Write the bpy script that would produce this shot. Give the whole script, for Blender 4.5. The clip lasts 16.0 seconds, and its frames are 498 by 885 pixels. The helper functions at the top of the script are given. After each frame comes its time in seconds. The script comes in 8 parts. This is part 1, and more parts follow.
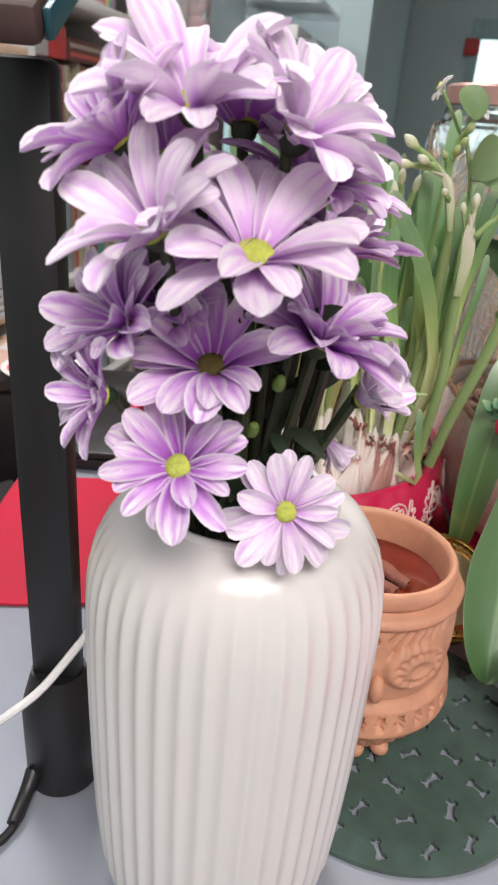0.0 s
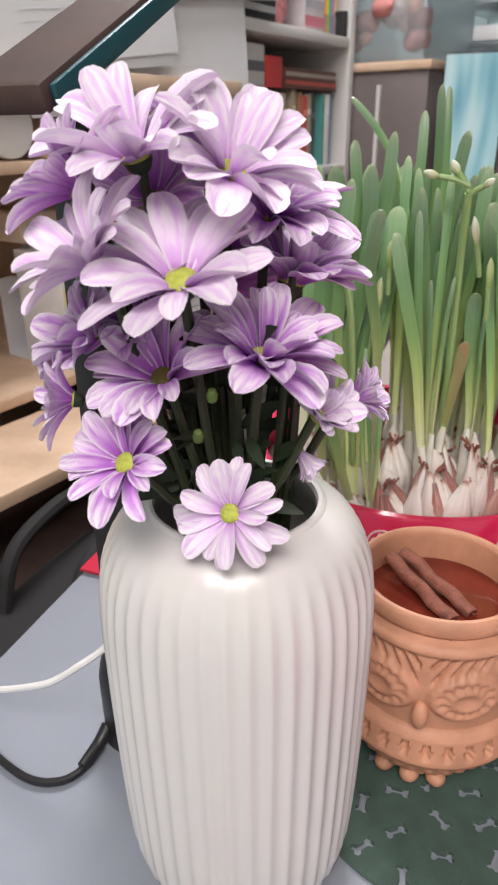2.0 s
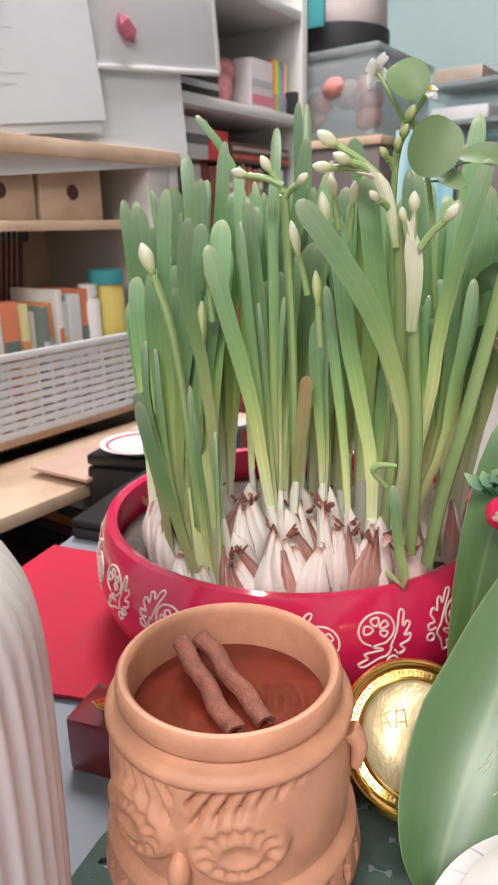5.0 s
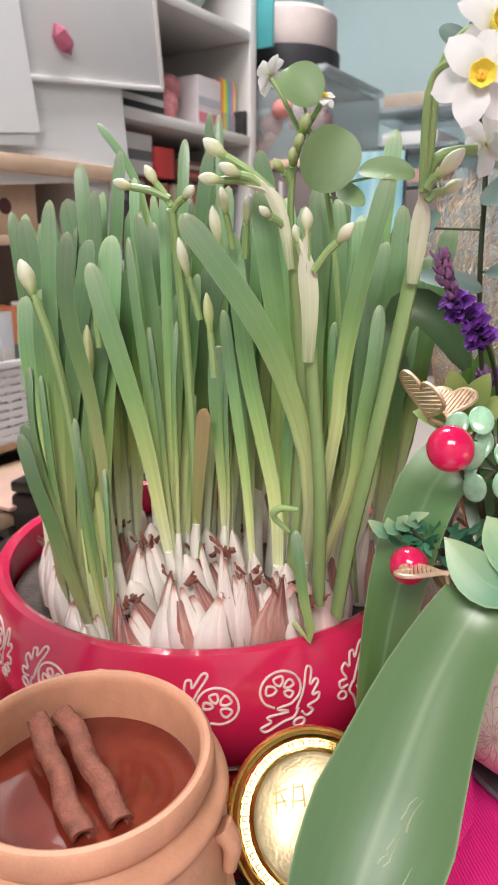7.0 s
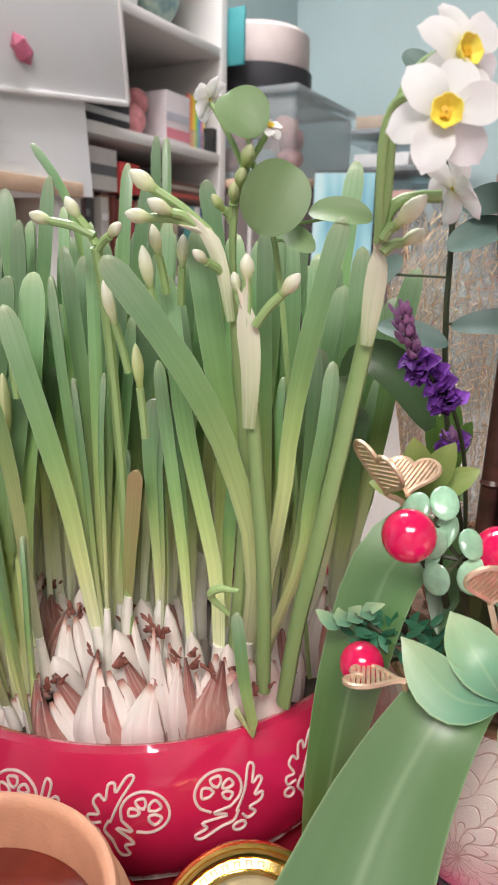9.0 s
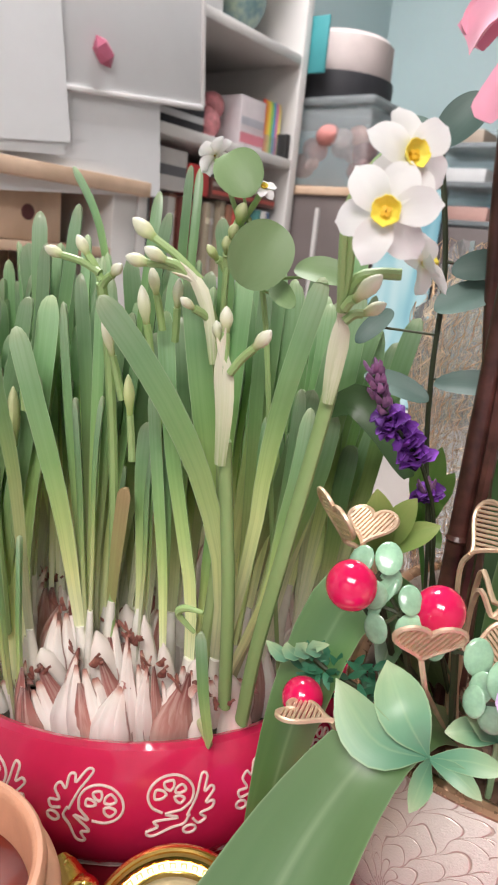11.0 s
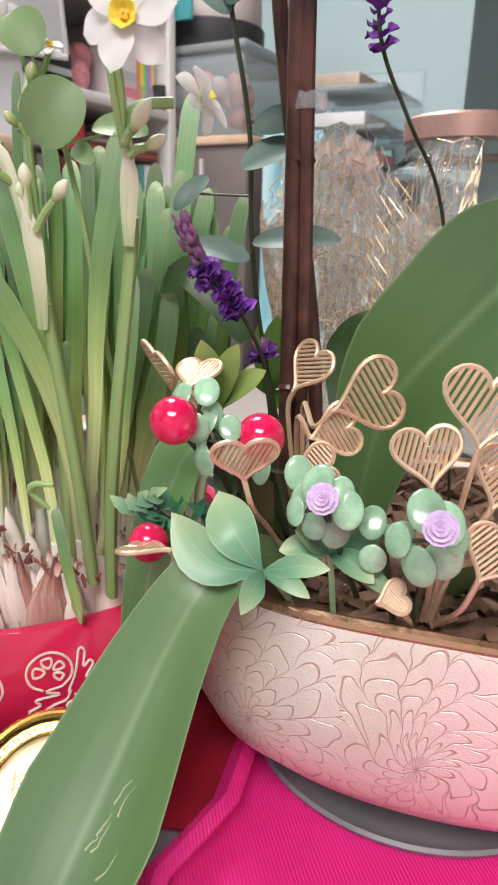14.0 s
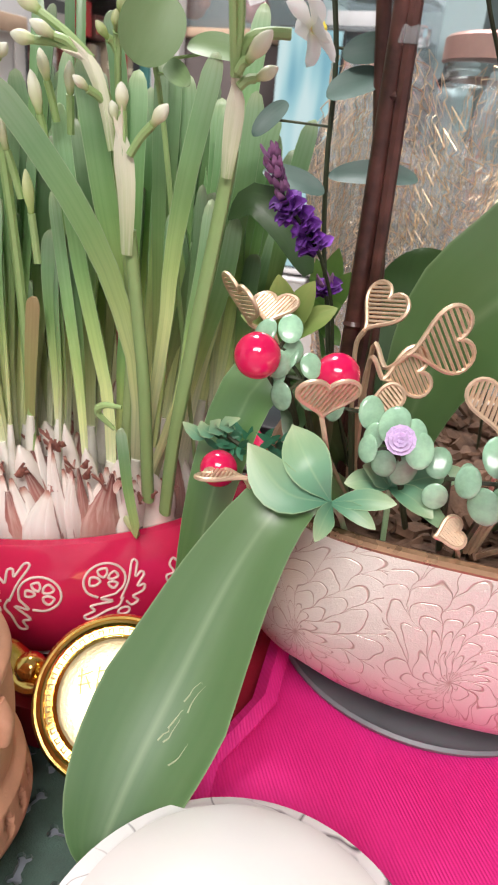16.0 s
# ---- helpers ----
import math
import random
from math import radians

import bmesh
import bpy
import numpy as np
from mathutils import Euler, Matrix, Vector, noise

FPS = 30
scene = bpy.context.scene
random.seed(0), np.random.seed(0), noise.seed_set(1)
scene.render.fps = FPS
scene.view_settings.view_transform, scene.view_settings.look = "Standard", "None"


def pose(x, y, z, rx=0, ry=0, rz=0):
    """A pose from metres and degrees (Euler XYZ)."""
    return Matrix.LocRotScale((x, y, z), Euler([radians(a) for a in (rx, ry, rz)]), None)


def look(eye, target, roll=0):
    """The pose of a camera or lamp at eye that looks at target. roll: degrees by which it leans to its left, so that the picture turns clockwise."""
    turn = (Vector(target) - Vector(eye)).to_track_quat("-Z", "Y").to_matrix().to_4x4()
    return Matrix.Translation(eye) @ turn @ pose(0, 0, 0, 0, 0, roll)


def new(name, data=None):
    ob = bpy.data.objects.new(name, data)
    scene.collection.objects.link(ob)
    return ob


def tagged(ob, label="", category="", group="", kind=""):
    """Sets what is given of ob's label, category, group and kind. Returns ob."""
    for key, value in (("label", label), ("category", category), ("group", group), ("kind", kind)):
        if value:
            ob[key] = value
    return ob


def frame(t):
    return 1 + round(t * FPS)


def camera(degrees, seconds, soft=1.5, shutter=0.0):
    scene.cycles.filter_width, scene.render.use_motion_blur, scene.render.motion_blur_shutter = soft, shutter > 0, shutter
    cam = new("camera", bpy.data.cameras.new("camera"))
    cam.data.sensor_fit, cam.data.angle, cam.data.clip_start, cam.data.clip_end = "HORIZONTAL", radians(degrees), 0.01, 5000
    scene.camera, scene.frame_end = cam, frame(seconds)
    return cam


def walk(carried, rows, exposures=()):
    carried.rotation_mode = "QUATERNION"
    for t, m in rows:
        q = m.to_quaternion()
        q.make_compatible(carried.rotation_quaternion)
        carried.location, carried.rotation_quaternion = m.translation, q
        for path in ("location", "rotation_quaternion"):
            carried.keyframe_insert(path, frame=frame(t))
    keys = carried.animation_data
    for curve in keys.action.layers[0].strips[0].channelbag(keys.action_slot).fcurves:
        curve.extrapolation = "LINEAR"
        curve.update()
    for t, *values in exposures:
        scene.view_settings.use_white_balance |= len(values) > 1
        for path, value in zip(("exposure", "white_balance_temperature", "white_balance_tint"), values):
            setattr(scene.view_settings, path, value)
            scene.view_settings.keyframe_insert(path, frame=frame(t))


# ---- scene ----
# the camera and its walk
cam = camera(40.29, 16.0, soft=2.0)
PATH = [
    (0, (0.0054, -0.0098, 1.0606), (0.0313, 0.8957, 0.6369), 4.65),
    (0.5, (0.0173, -0.0271, 1.0624), (-0.0119, 0.8621, 0.6058), 2.73),
    (1, (0.0399, -0.0274, 1.0679), (-0.0892, 0.8564, 0.6182), 1.41),
    (1.5, (0.0674, -0.0253, 1.0696), (-0.0844, 0.8590, 0.6281), 1.77),
    (2, (0.0917, -0.0126, 1.0705), (-0.2168, 0.8409, 0.6505), -0.52),
    (2.5, (0.1293, 0.0082, 1.0813), (-0.2207, 0.8514, 0.6733), -0.79),
    (3, (0.1581, 0.0197, 1.0839), (-0.2041, 0.8710, 0.7042), -1.95),
    (3.5, (0.1635, 0.0395, 1.0663), (-0.1914, 0.9042, 0.7110), -1.21),
    (6, (0.1875, 0.1091, 1.0159), (-0.1235, 1.0158, 0.7312), -1.28),
    (6.5, (0.1935, 0.1203, 1.0169), (-0.0961, 1.0348, 0.7344), -0.40),
    (7, (0.1935, 0.1318, 1.0208), (-0.0925, 1.0491, 0.7437), 0.11),
    (7.5, (0.1928, 0.1436, 1.0197), (-0.0901, 1.0654, 0.7546), 0.01),
    (8, (0.1870, 0.1681, 1.0256), (-0.0649, 1.0943, 0.7452), 0.79),
    (8.5, (0.1963, 0.1784, 1.0278), (-0.0337, 1.1109, 0.7494), 0.48),
    (9, (0.1949, 0.1754, 1.0329), (-0.0538, 1.1087, 0.7739), 1.54),
    (9.5, (0.2056, 0.1730, 1.0407), (-0.0545, 1.1076, 0.7983), 1.81),
    (12, (0.2347, 0.1750, 1.0587), (-0.1257, 1.0618, 0.7693), 7.84),
    (12.5, (0.2424, 0.1672, 1.0601), (-0.1002, 1.0657, 0.7857), 5.12),
    (13, (0.2598, 0.1622, 1.0600), (-0.0462, 1.0753, 0.7906), 4.79),
    (13.5, (0.2777, 0.1643, 1.0342), (0.0394, 1.0949, 0.7563), 2.51),
    (14, (0.2756, 0.1651, 1.0142), (0.0460, 1.0916, 0.7161), 1.48),
    (14.5, (0.2565, 0.1634, 0.9999), (0.0333, 1.0808, 0.6703), 0.77),
    (15, (0.2363, 0.1662, 0.9962), (0.0496, 1.0854, 0.6496), 1.60),
    (15.5, (0.2303, 0.1605, 1.0206), (0.0469, 1.0738, 0.6568), 1.71),
    (16, (0.2398, 0.1481, 1.0239), (0.0646, 1.0402, 0.6075), 5.75),
]
walk(cam, [(t, look(eye, target, roll)) for t, eye, target, roll in PATH], [(0.0, -0.22), (0.5, -0.28), (2.0, -0.28), (3.5, -0.05), (6.0, 0.03), (16.0, 0.06)])

# a small lens opening: the far shelves lie out of focus
cam.data.dof.use_dof = True
cam.data.dof.focus_distance = 0.27
cam.data.dof.aperture_fstop = 34.0

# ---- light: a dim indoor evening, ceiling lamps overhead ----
world = bpy.data.worlds.new("room_air")
scene.world = world
world.use_nodes = True
world.node_tree.nodes["Background"].inputs[0].default_value = (0.85, 0.82, 0.88, 1)
world.node_tree.nodes["Background"].inputs[1].default_value = 0.115
scene.view_settings.exposure = 0.0


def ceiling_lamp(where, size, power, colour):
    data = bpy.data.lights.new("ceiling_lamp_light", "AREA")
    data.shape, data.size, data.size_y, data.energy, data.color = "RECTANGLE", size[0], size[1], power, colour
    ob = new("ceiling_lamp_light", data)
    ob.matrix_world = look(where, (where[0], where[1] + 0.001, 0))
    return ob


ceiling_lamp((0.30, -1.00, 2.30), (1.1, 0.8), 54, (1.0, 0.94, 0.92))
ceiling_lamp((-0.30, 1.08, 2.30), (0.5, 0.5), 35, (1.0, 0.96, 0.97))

# ---- mesh helpers ----
ORIGIN = {}


def thing(name, where, label, category, group="", kind=""):
    ob = new(name)
    ob.empty_display_size = 0.02
    ob.location = where
    ORIGIN[ob] = Vector(where)
    return tagged(ob, label, category, group, kind)


def finish(bm, name, material, smooth=True, angle=40):
    bmesh.ops.recalc_face_normals(bm, faces=bm.faces)
    me = bpy.data.meshes.new(name)
    for f in bm.faces:
        f.smooth = smooth
    if smooth:
        for e in bm.edges:
            if len(e.link_faces) == 2 and e.calc_face_angle(0) > radians(angle):
                e.smooth = False
    bm.to_mesh(me)
    bm.free()
    me.materials.append(material)
    return me


def part(name, bm, material, parent, label="", smooth=True, angle=40):
    """A bmesh in world metres becomes one mesh under a thing or a part."""
    at = ORIGIN[parent]
    bmesh.ops.translate(bm, verts=bm.verts, vec=-at)
    ob = new(name, finish(bm, name, material, smooth, angle))
    ob.parent = parent
    ORIGIN[ob] = at
    if label:
        ob["label"] = label
    return ob


def piece(name, mesh, m, parent, label=""):
    """An object on shared mesh data, placed by a world matrix under a thing or part."""
    ob = new(name, mesh)
    ob.parent = parent
    ob.matrix_basis = Matrix.Translation(-ORIGIN[parent]) @ m
    if label:
        ob["label"] = label
    return ob


def solo(name, bm, material, label, category, kind="", where=None, smooth=True, angle=40):
    """A thing that is one mesh."""
    at = Vector(where) if where else Vector((0, 0, 0))
    bmesh.ops.translate(bm, verts=bm.verts, vec=-at)
    ob = new(name, finish(bm, name, material, smooth, angle))
    ob.location = at
    ORIGIN[ob] = at
    return tagged(ob, label, category, "", kind)


def frame_of(normal, spin=0.0):
    z = Vector(normal).normalized()
    x = Vector((0, 0, 1)).cross(z)
    x = x.normalized() if x.length > 1e-4 else Vector((1, 0, 0))
    return Matrix((x, z.cross(x), z)).transposed().to_4x4() @ pose(0, 0, 0, 0, 0, spin)


def at_frame(where, normal, spin=0.0):
    return Matrix.Translation(where) @ frame_of(normal, spin)


def add_box(bm, lo, hi, m=None, bevel=0.0):
    c, s = [(a + b) / 2 for a, b in zip(lo, hi)], [abs(b - a) for a, b in zip(lo, hi)]
    made = bmesh.ops.create_cube(bm, size=1, matrix=(m or Matrix()) @ Matrix.Translation(c) @ Matrix.Diagonal((*s, 1)))["verts"]
    if bevel:
        edges = {e for v in made for e in v.link_edges}
        bmesh.ops.bevel(bm, geom=list(edges), offset=bevel, segments=2, affect="EDGES", profile=0.5)
    return bm


def box(lo, hi, m=None, bevel=0.0):
    return add_box(bmesh.new(), lo, hi, m, bevel)


def add_lathe(bm, profile, m=None, seg=48, shape=None):
    """Turns (radius, height) rows about z; shape(angle, row) gives a factor and a push outwards."""
    m = m or Matrix()
    rings = []
    for k, (r, z) in enumerate(profile):
        if r <= 1e-6:
            rings.append([bm.verts.new(m @ Vector((0, 0, z)))])
            continue
        ring = []
        for i in range(seg):
            a = 2 * math.pi * i / seg
            rr = r if shape is None else shape(a, r, z)
            ring.append(bm.verts.new(m @ Vector((rr * math.cos(a), rr * math.sin(a), z))))
        rings.append(ring)
    for a, b in zip(rings, rings[1:]):
        for i in range(seg):
            j = (i + 1) % seg
            if len(a) == 1 and len(b) == 1:
                continue
            if len(a) == 1:
                bm.faces.new((a[0], b[i], b[j]))
            elif len(b) == 1:
                bm.faces.new((a[i], b[0], a[j]))
            else:
                bm.faces.new((a[i], b[i], b[j], a[j]))
    return bm


def lathe(profile, m=None, seg=48, shape=None):
    return add_lathe(bmesh.new(), profile, m, seg, shape)


def spline(points, n, spots=None):
    """n + 1 points on a smooth curve through the given ones, evenly or at the given spots."""
    p = [Vector(q) for q in points]
    p = [2 * p[0] - p[1], *p, 2 * p[-1] - p[-2]]
    out = []
    for i in range(n + 1):
        s = (spots[i] if spots else i / n) * (len(p) - 3)
        k = min(int(s), len(p) - 4)
        t = s - k
        a, b, c, d = p[k:k + 4]
        out.append(0.5 * (2 * b + (c - a) * t + (2 * a - 5 * b + 4 * c - d) * t * t + (3 * b - a - 3 * c + d) * t ** 3))
    return out


def add_tube(bm, points, radius, sides=8, n=0, flat=1.0):
    """A round rod along points; radius is a number or a function of 0 to 1."""
    pts = spline(points, n) if n else [Vector(q) for q in points]
    rad = radius if callable(radius) else (lambda v: radius)
    rings, up = [], None
    for i, c in enumerate(pts):
        t = (pts[min(i + 1, len(pts) - 1)] - pts[max(i - 1, 0)]).normalized()
        if up is None:
            up = t.orthogonal().normalized()
        up = (up - t * up.dot(t)).normalized()
        side = t.cross(up)
        r = rad(i / (len(pts) - 1))
        rings.append([bm.verts.new(c + r * (math.cos(2 * math.pi * k / sides) * up * flat + math.sin(2 * math.pi * k / sides) * side)) for k in range(sides)])
    for a, b in zip(rings, rings[1:]):
        for k in range(sides):
            bm.faces.new((a[k], a[(k + 1) % sides], b[(k + 1) % sides], b[k]))
    bm.faces.new(rings[0][::-1])
    bm.faces.new(rings[-1])
    return bm


def tube(points, radius, sides=8, n=0, flat=1.0):
    return add_tube(bmesh.new(), points, radius, sides, n, flat)


def add_blade(bm, points, width, facing, profile, n=14, channel=0.18, thick=0.0012, twist=0.0, wave=0.0):
    """A leaf along points: broad across, lens-shaped in section, with a shallow channel; UV runs across and along it."""
    uv = bm.loops.layers.uv.verify()
    spots = [0.5 - 0.5 * math.cos(math.pi * (i / n) ** 0.9) for i in range(n + 1)]
    pts = spline(points, n, spots)
    rows = []
    for i, c in enumerate(pts):
        v = spots[i]
        t = (pts[min(i + 1, n)] - pts[max(i - 1, 0)]).normalized()
        nrm = Vector(facing)
        nrm = (nrm - t * nrm.dot(t)).normalized()
        side = t.cross(nrm)
        a = twist * v + wave * math.sin(v * 7)
        side, nrm = side * math.cos(a) + nrm * math.sin(a), nrm * math.cos(a) - side * math.sin(a)
        w = max(width * profile(v) / 2, 0.0002)
        th = thick * min(1, w / width * 4)
        row = []
        for x in (-1, -0.5, 0, 0.5, 1):
            row.append((bm.verts.new(c + side * (x * w) + nrm * (channel * w * x * x + th * (1 - x * x) * 0.5)), (x + 1) / 2, v))
        for x in (0.5, 0, -0.5):
            row.append((bm.verts.new(c + side * (x * w) + nrm * (channel * w * x * x - th * (1 - x * x) * 0.8 - th * 0.2)), (x + 1) / 2, v))
        rows.append(row)
    for a, b in zip(rows, rows[1:]):
        for k in range(8):
            j = (k + 1) % 8
            f = bm.faces.new((a[k][0], a[j][0], b[j][0], b[k][0]))
            for loop, q in zip(f.loops, (a[k], a[j], b[j], b[k])):
                loop[uv].uv = q[1:]
    bm.faces.new([q[0] for q in rows[0]][::-1])
    bm.faces.new([q[0] for q in rows[-1]])
    return bm


def blade(*args, **kw):
    return add_blade(bmesh.new(), *args, **kw)


def strap(v):
    """Outline of a strap leaf: even, with a blunt rounded tip."""
    return (0.36 + 0.64 * min(1, v * 1.5) ** 0.9) * (1 if v < 0.93 else math.sqrt(max(0, 1 - ((v - 0.93) / 0.07) ** 2)) * 0.96 + 0.04)


def oval(v):
    return max(0.04, math.sin(math.pi * min(1, 0.03 + 0.97 * v) ** 0.85) ** 0.75)


def sheet(outline, z, thick, m=None):
    """A flat piece of the given outline."""
    bm = bmesh.new()
    m = m or Matrix()
    top = [bm.verts.new(m @ Vector((x, y, z))) for x, y in outline]
    face = bm.faces.new(top)
    made = bmesh.ops.extrude_face_region(bm, geom=[face])
    down = (m.to_3x3() @ Vector((0, 0, -thick)))
    bmesh.ops.translate(bm, verts=[g for g in made["geom"] if isinstance(g, bmesh.types.BMVert)], vec=down)
    return bm


# ---- materials ----
def nodes_of(name):
    mat = bpy.data.materials.new(name)
    mat.use_nodes = True
    nt = mat.node_tree
    return mat, nt, nt.nodes["Principled BSDF"]


def node(nt, kind, **values):
    nd = nt.nodes.new(kind)
    for key, value in values.items():
        if key in nd.inputs:
            nd.inputs[key].default_value = value
    return nd


def ramp(nt, stops):
    nd = nt.nodes.new("ShaderNodeValToRGB")
    el = nd.color_ramp.elements
    while len(el) < len(stops):
        el.new(0.5)
    for e, (p, c) in zip(el, stops):
        e.position, e.color = p, (*c, 1)
    return nd


def blend(nt, a, b, fac, mode="MIX"):
    nd = nt.nodes.new("ShaderNodeMix")
    nd.data_type, nd.blend_type = "RGBA", mode
    for key, value in ((6, a), (7, b), (0, fac)):
        if hasattr(value, "is_output"):
            nt.links.new(value, nd.inputs[key])
        elif key == 0:
            nd.inputs[0].default_value = value
        else:
            nd.inputs[key].default_value = (*value, 1)
    return nd.outputs[2]


def relief(nt, bsdf, height, strength=0.2, distance=0.001):
    nd = node(nt, "ShaderNodeBump", Strength=strength, Distance=distance)
    nt.links.new(height, nd.inputs["Height"])
    nt.links.new(nd.outputs[0], bsdf.inputs["Normal"])


def plain(name, colour, rough=0.5, metal=0.0, vary=0.12, size=25.0, grain=300.0, bump=0.15, coat=0.0, sheen=0.0, random_tone=0.0, spec=0.5, second=None):
    """A surface with broad tone changes, fine grain and slight relief."""
    mat, nt, b = nodes_of(name)
    tc = nt.nodes.new("ShaderNodeTexCoord")
    n1 = node(nt, "ShaderNodeTexNoise", Scale=size, Detail=4.0, Roughness=0.6)
    n2 = node(nt, "ShaderNodeTexNoise", Scale=grain, Detail=3.0)
    for n in (n1, n2):
        nt.links.new(tc.outputs["Object"], n.inputs["Vector"])
    dark = tuple(c * (1 - vary) for c in colour)
    light = tuple(min(1, c * (1 + vary)) for c in (second or colour))
    r = ramp(nt, [(0.3, dark), (0.7, light)])
    nt.links.new(n1.outputs[0], r.inputs[0])
    out = blend(nt, r.outputs[0], n2.outputs["Color"], 0.04, "OVERLAY")
    if random_tone:
        oi = nt.nodes.new("ShaderNodeObjectInfo")
        hs = node(nt, "ShaderNodeHueSaturation")
        mr = node(nt, "ShaderNodeMapRange")
        mr.inputs["To Min"].default_value, mr.inputs["To Max"].default_value = 1 - random_tone, 1 + random_tone
        nt.links.new(oi.outputs["Random"], mr.inputs[0])
        nt.links.new(mr.outputs[0], hs.inputs["Value"])
        nt.links.new(out, hs.inputs["Color"])
        out = hs.outputs[0]
    nt.links.new(out, b.inputs["Base Color"])
    rr = node(nt, "ShaderNodeMapRange")
    rr.inputs["To Min"].default_value, rr.inputs["To Max"].default_value = max(0.02, rough * 0.8), min(1, rough * 1.2)
    nt.links.new(n1.outputs[0], rr.inputs[0])
    nt.links.new(rr.outputs[0], b.inputs["Roughness"])
    b.inputs["Metallic"].default_value = metal
    b.inputs["Coat Weight"].default_value = coat
    b.inputs["Sheen Weight"].default_value = sheen
    b.inputs["Specular IOR Level"].default_value = spec
    if bump:
        relief(nt, b, n2.outputs[0], bump, 0.0006)
    return mat


def streaked(name, along, streak, tint, rough=0.4, through_light=0.25, lines=9.0, random_tone=0.1, strength=0.35, edge=None, midrib=0.6, margin=0.07):
    """Petals and leaves: tones along the length, fine streaks along the veins."""
    mat, nt, b = nodes_of(name)
    uvn = nt.nodes.new("ShaderNodeUVMap")
    sep = nt.nodes.new("ShaderNodeSeparateXYZ")
    nt.links.new(uvn.outputs[0], sep.inputs[0])
    oi = nt.nodes.new("ShaderNodeObjectInfo")
    r = ramp(nt, along)
    nt.links.new(sep.outputs["Y"], r.inputs[0])
    mp = node(nt, "ShaderNodeMapping")
    mp.inputs["Scale"].default_value = (lines, 1.2, 1)
    nt.links.new(uvn.outputs[0], mp.inputs[0])
    add = node(nt, "ShaderNodeVectorMath")
    nt.links.new(mp.outputs[0], add.inputs[0])
    nt.links.new(oi.outputs["Random"], add.inputs[1])
    n1 = node(nt, "ShaderNodeTexNoise", Scale=1.0, Detail=3.0, Roughness=0.65)
    nt.links.new(add.outputs[0], n1.inputs["Vector"])
    fac = ramp(nt, [(0.42, (0, 0, 0)), (0.62, (1, 1, 1))])
    nt.links.new(n1.outputs[0], fac.inputs[0])
    amount = node(nt, "ShaderNodeMath")
    amount.operation = "MULTIPLY"
    nt.links.new(fac.outputs[0], amount.inputs[0])
    amount.inputs[1].default_value = strength
    out = blend(nt, r.outputs[0], streak, amount.outputs[0])
    if edge:
        # pale margins and midrib
        fold = node(nt, "ShaderNodeMath")
        fold.operation = "PINGPONG"
        nt.links.new(sep.outputs["X"], fold.inputs[0])
        fold.inputs[1].default_value = 0.5
        rim = ramp(nt, [(0.0, (1, 1, 1)), (margin, (0, 0, 0)), (0.45, (0, 0, 0)), (0.5, (midrib, midrib, midrib))])
        nt.links.new(fold.outputs[0], rim.inputs[0])
        out = blend(nt, out, edge, rim.outputs[0])
    tc = nt.nodes.new("ShaderNodeTexCoord")
    n2 = node(nt, "ShaderNodeTexNoise", Scale=60.0, Detail=3.0)
    nt.links.new(tc.outputs["Object"], n2.inputs["Vector"])
    out = blend(nt, out, tint, n2.outputs[0], "SOFT_LIGHT")
    hs = node(nt, "ShaderNodeHueSaturation")
    mr = node(nt, "ShaderNodeMapRange")
    mr.inputs["To Min"].default_value, mr.inputs["To Max"].default_value = 1 - random_tone, 1 + random_tone
    nt.links.new(oi.outputs["Random"], mr.inputs[0])
    nt.links.new(mr.outputs[0], hs.inputs["Value"])
    nt.links.new(out, hs.inputs["Color"])
    out = hs.outputs[0]
    nt.links.new(out, b.inputs["Base Color"])
    b.inputs["Roughness"].default_value = rough
    relief(nt, b, n1.outputs[0], 0.14, 0.0006)
    if through_light:
        tr = nt.nodes.new("ShaderNodeBsdfTranslucent")
        nt.links.new(out, tr.inputs["Color"])
        mx = nt.nodes.new("ShaderNodeMixShader")
        mx.inputs[0].default_value = through_light
        nt.links.new(b.outputs[0], mx.inputs[1])
        nt.links.new(tr.outputs[0], mx.inputs[2])
        nt.links.new(mx.outputs[0], nt.nodes["Material Output"].inputs["Surface"])
    return mat


PETAL = streaked("lilac_petal", [(0.0, (0.34, 0.05, 0.46)), (0.28, (0.60, 0.24, 0.72)), (0.55, (0.82, 0.54, 0.87)), (0.80, (0.96, 0.87, 0.95)), (1.0, (0.97, 0.94, 0.96))], (0.50, 0.14, 0.66), (0.6, 0.55, 0.6), 0.55, 0.28, 3.6, 0.08, 0.75, (0.92, 0.88, 0.92), 0.0, 0.16)
PALE_PETAL = streaked("pale_lilac_petal", [(0.0, (0.42, 0.10, 0.52)), (0.12, (0.72, 0.42, 0.80)), (0.36, (0.90, 0.74, 0.92)), (0.70, (0.97, 0.91, 0.96)), (1.0, (0.98, 0.95, 0.97))], (0.74, 0.45, 0.83), (0.6, 0.55, 0.6), 0.55, 0.28, 3.6, 0.08, 0.75, (0.90, 0.86, 0.90), 0.0, 0.16)
DEEP_PETAL = streaked("purple_petal", [(0.0, (0.28, 0.04, 0.38)), (0.4, (0.54, 0.19, 0.66)), (0.78, (0.78, 0.47, 0.84)), (1.0, (0.94, 0.85, 0.93))], (0.38, 0.09, 0.53), (0.6, 0.55, 0.6), 0.55, 0.28, 3.6, 0.08, 0.75, (0.88, 0.82, 0.89), 0.0, 0.16)
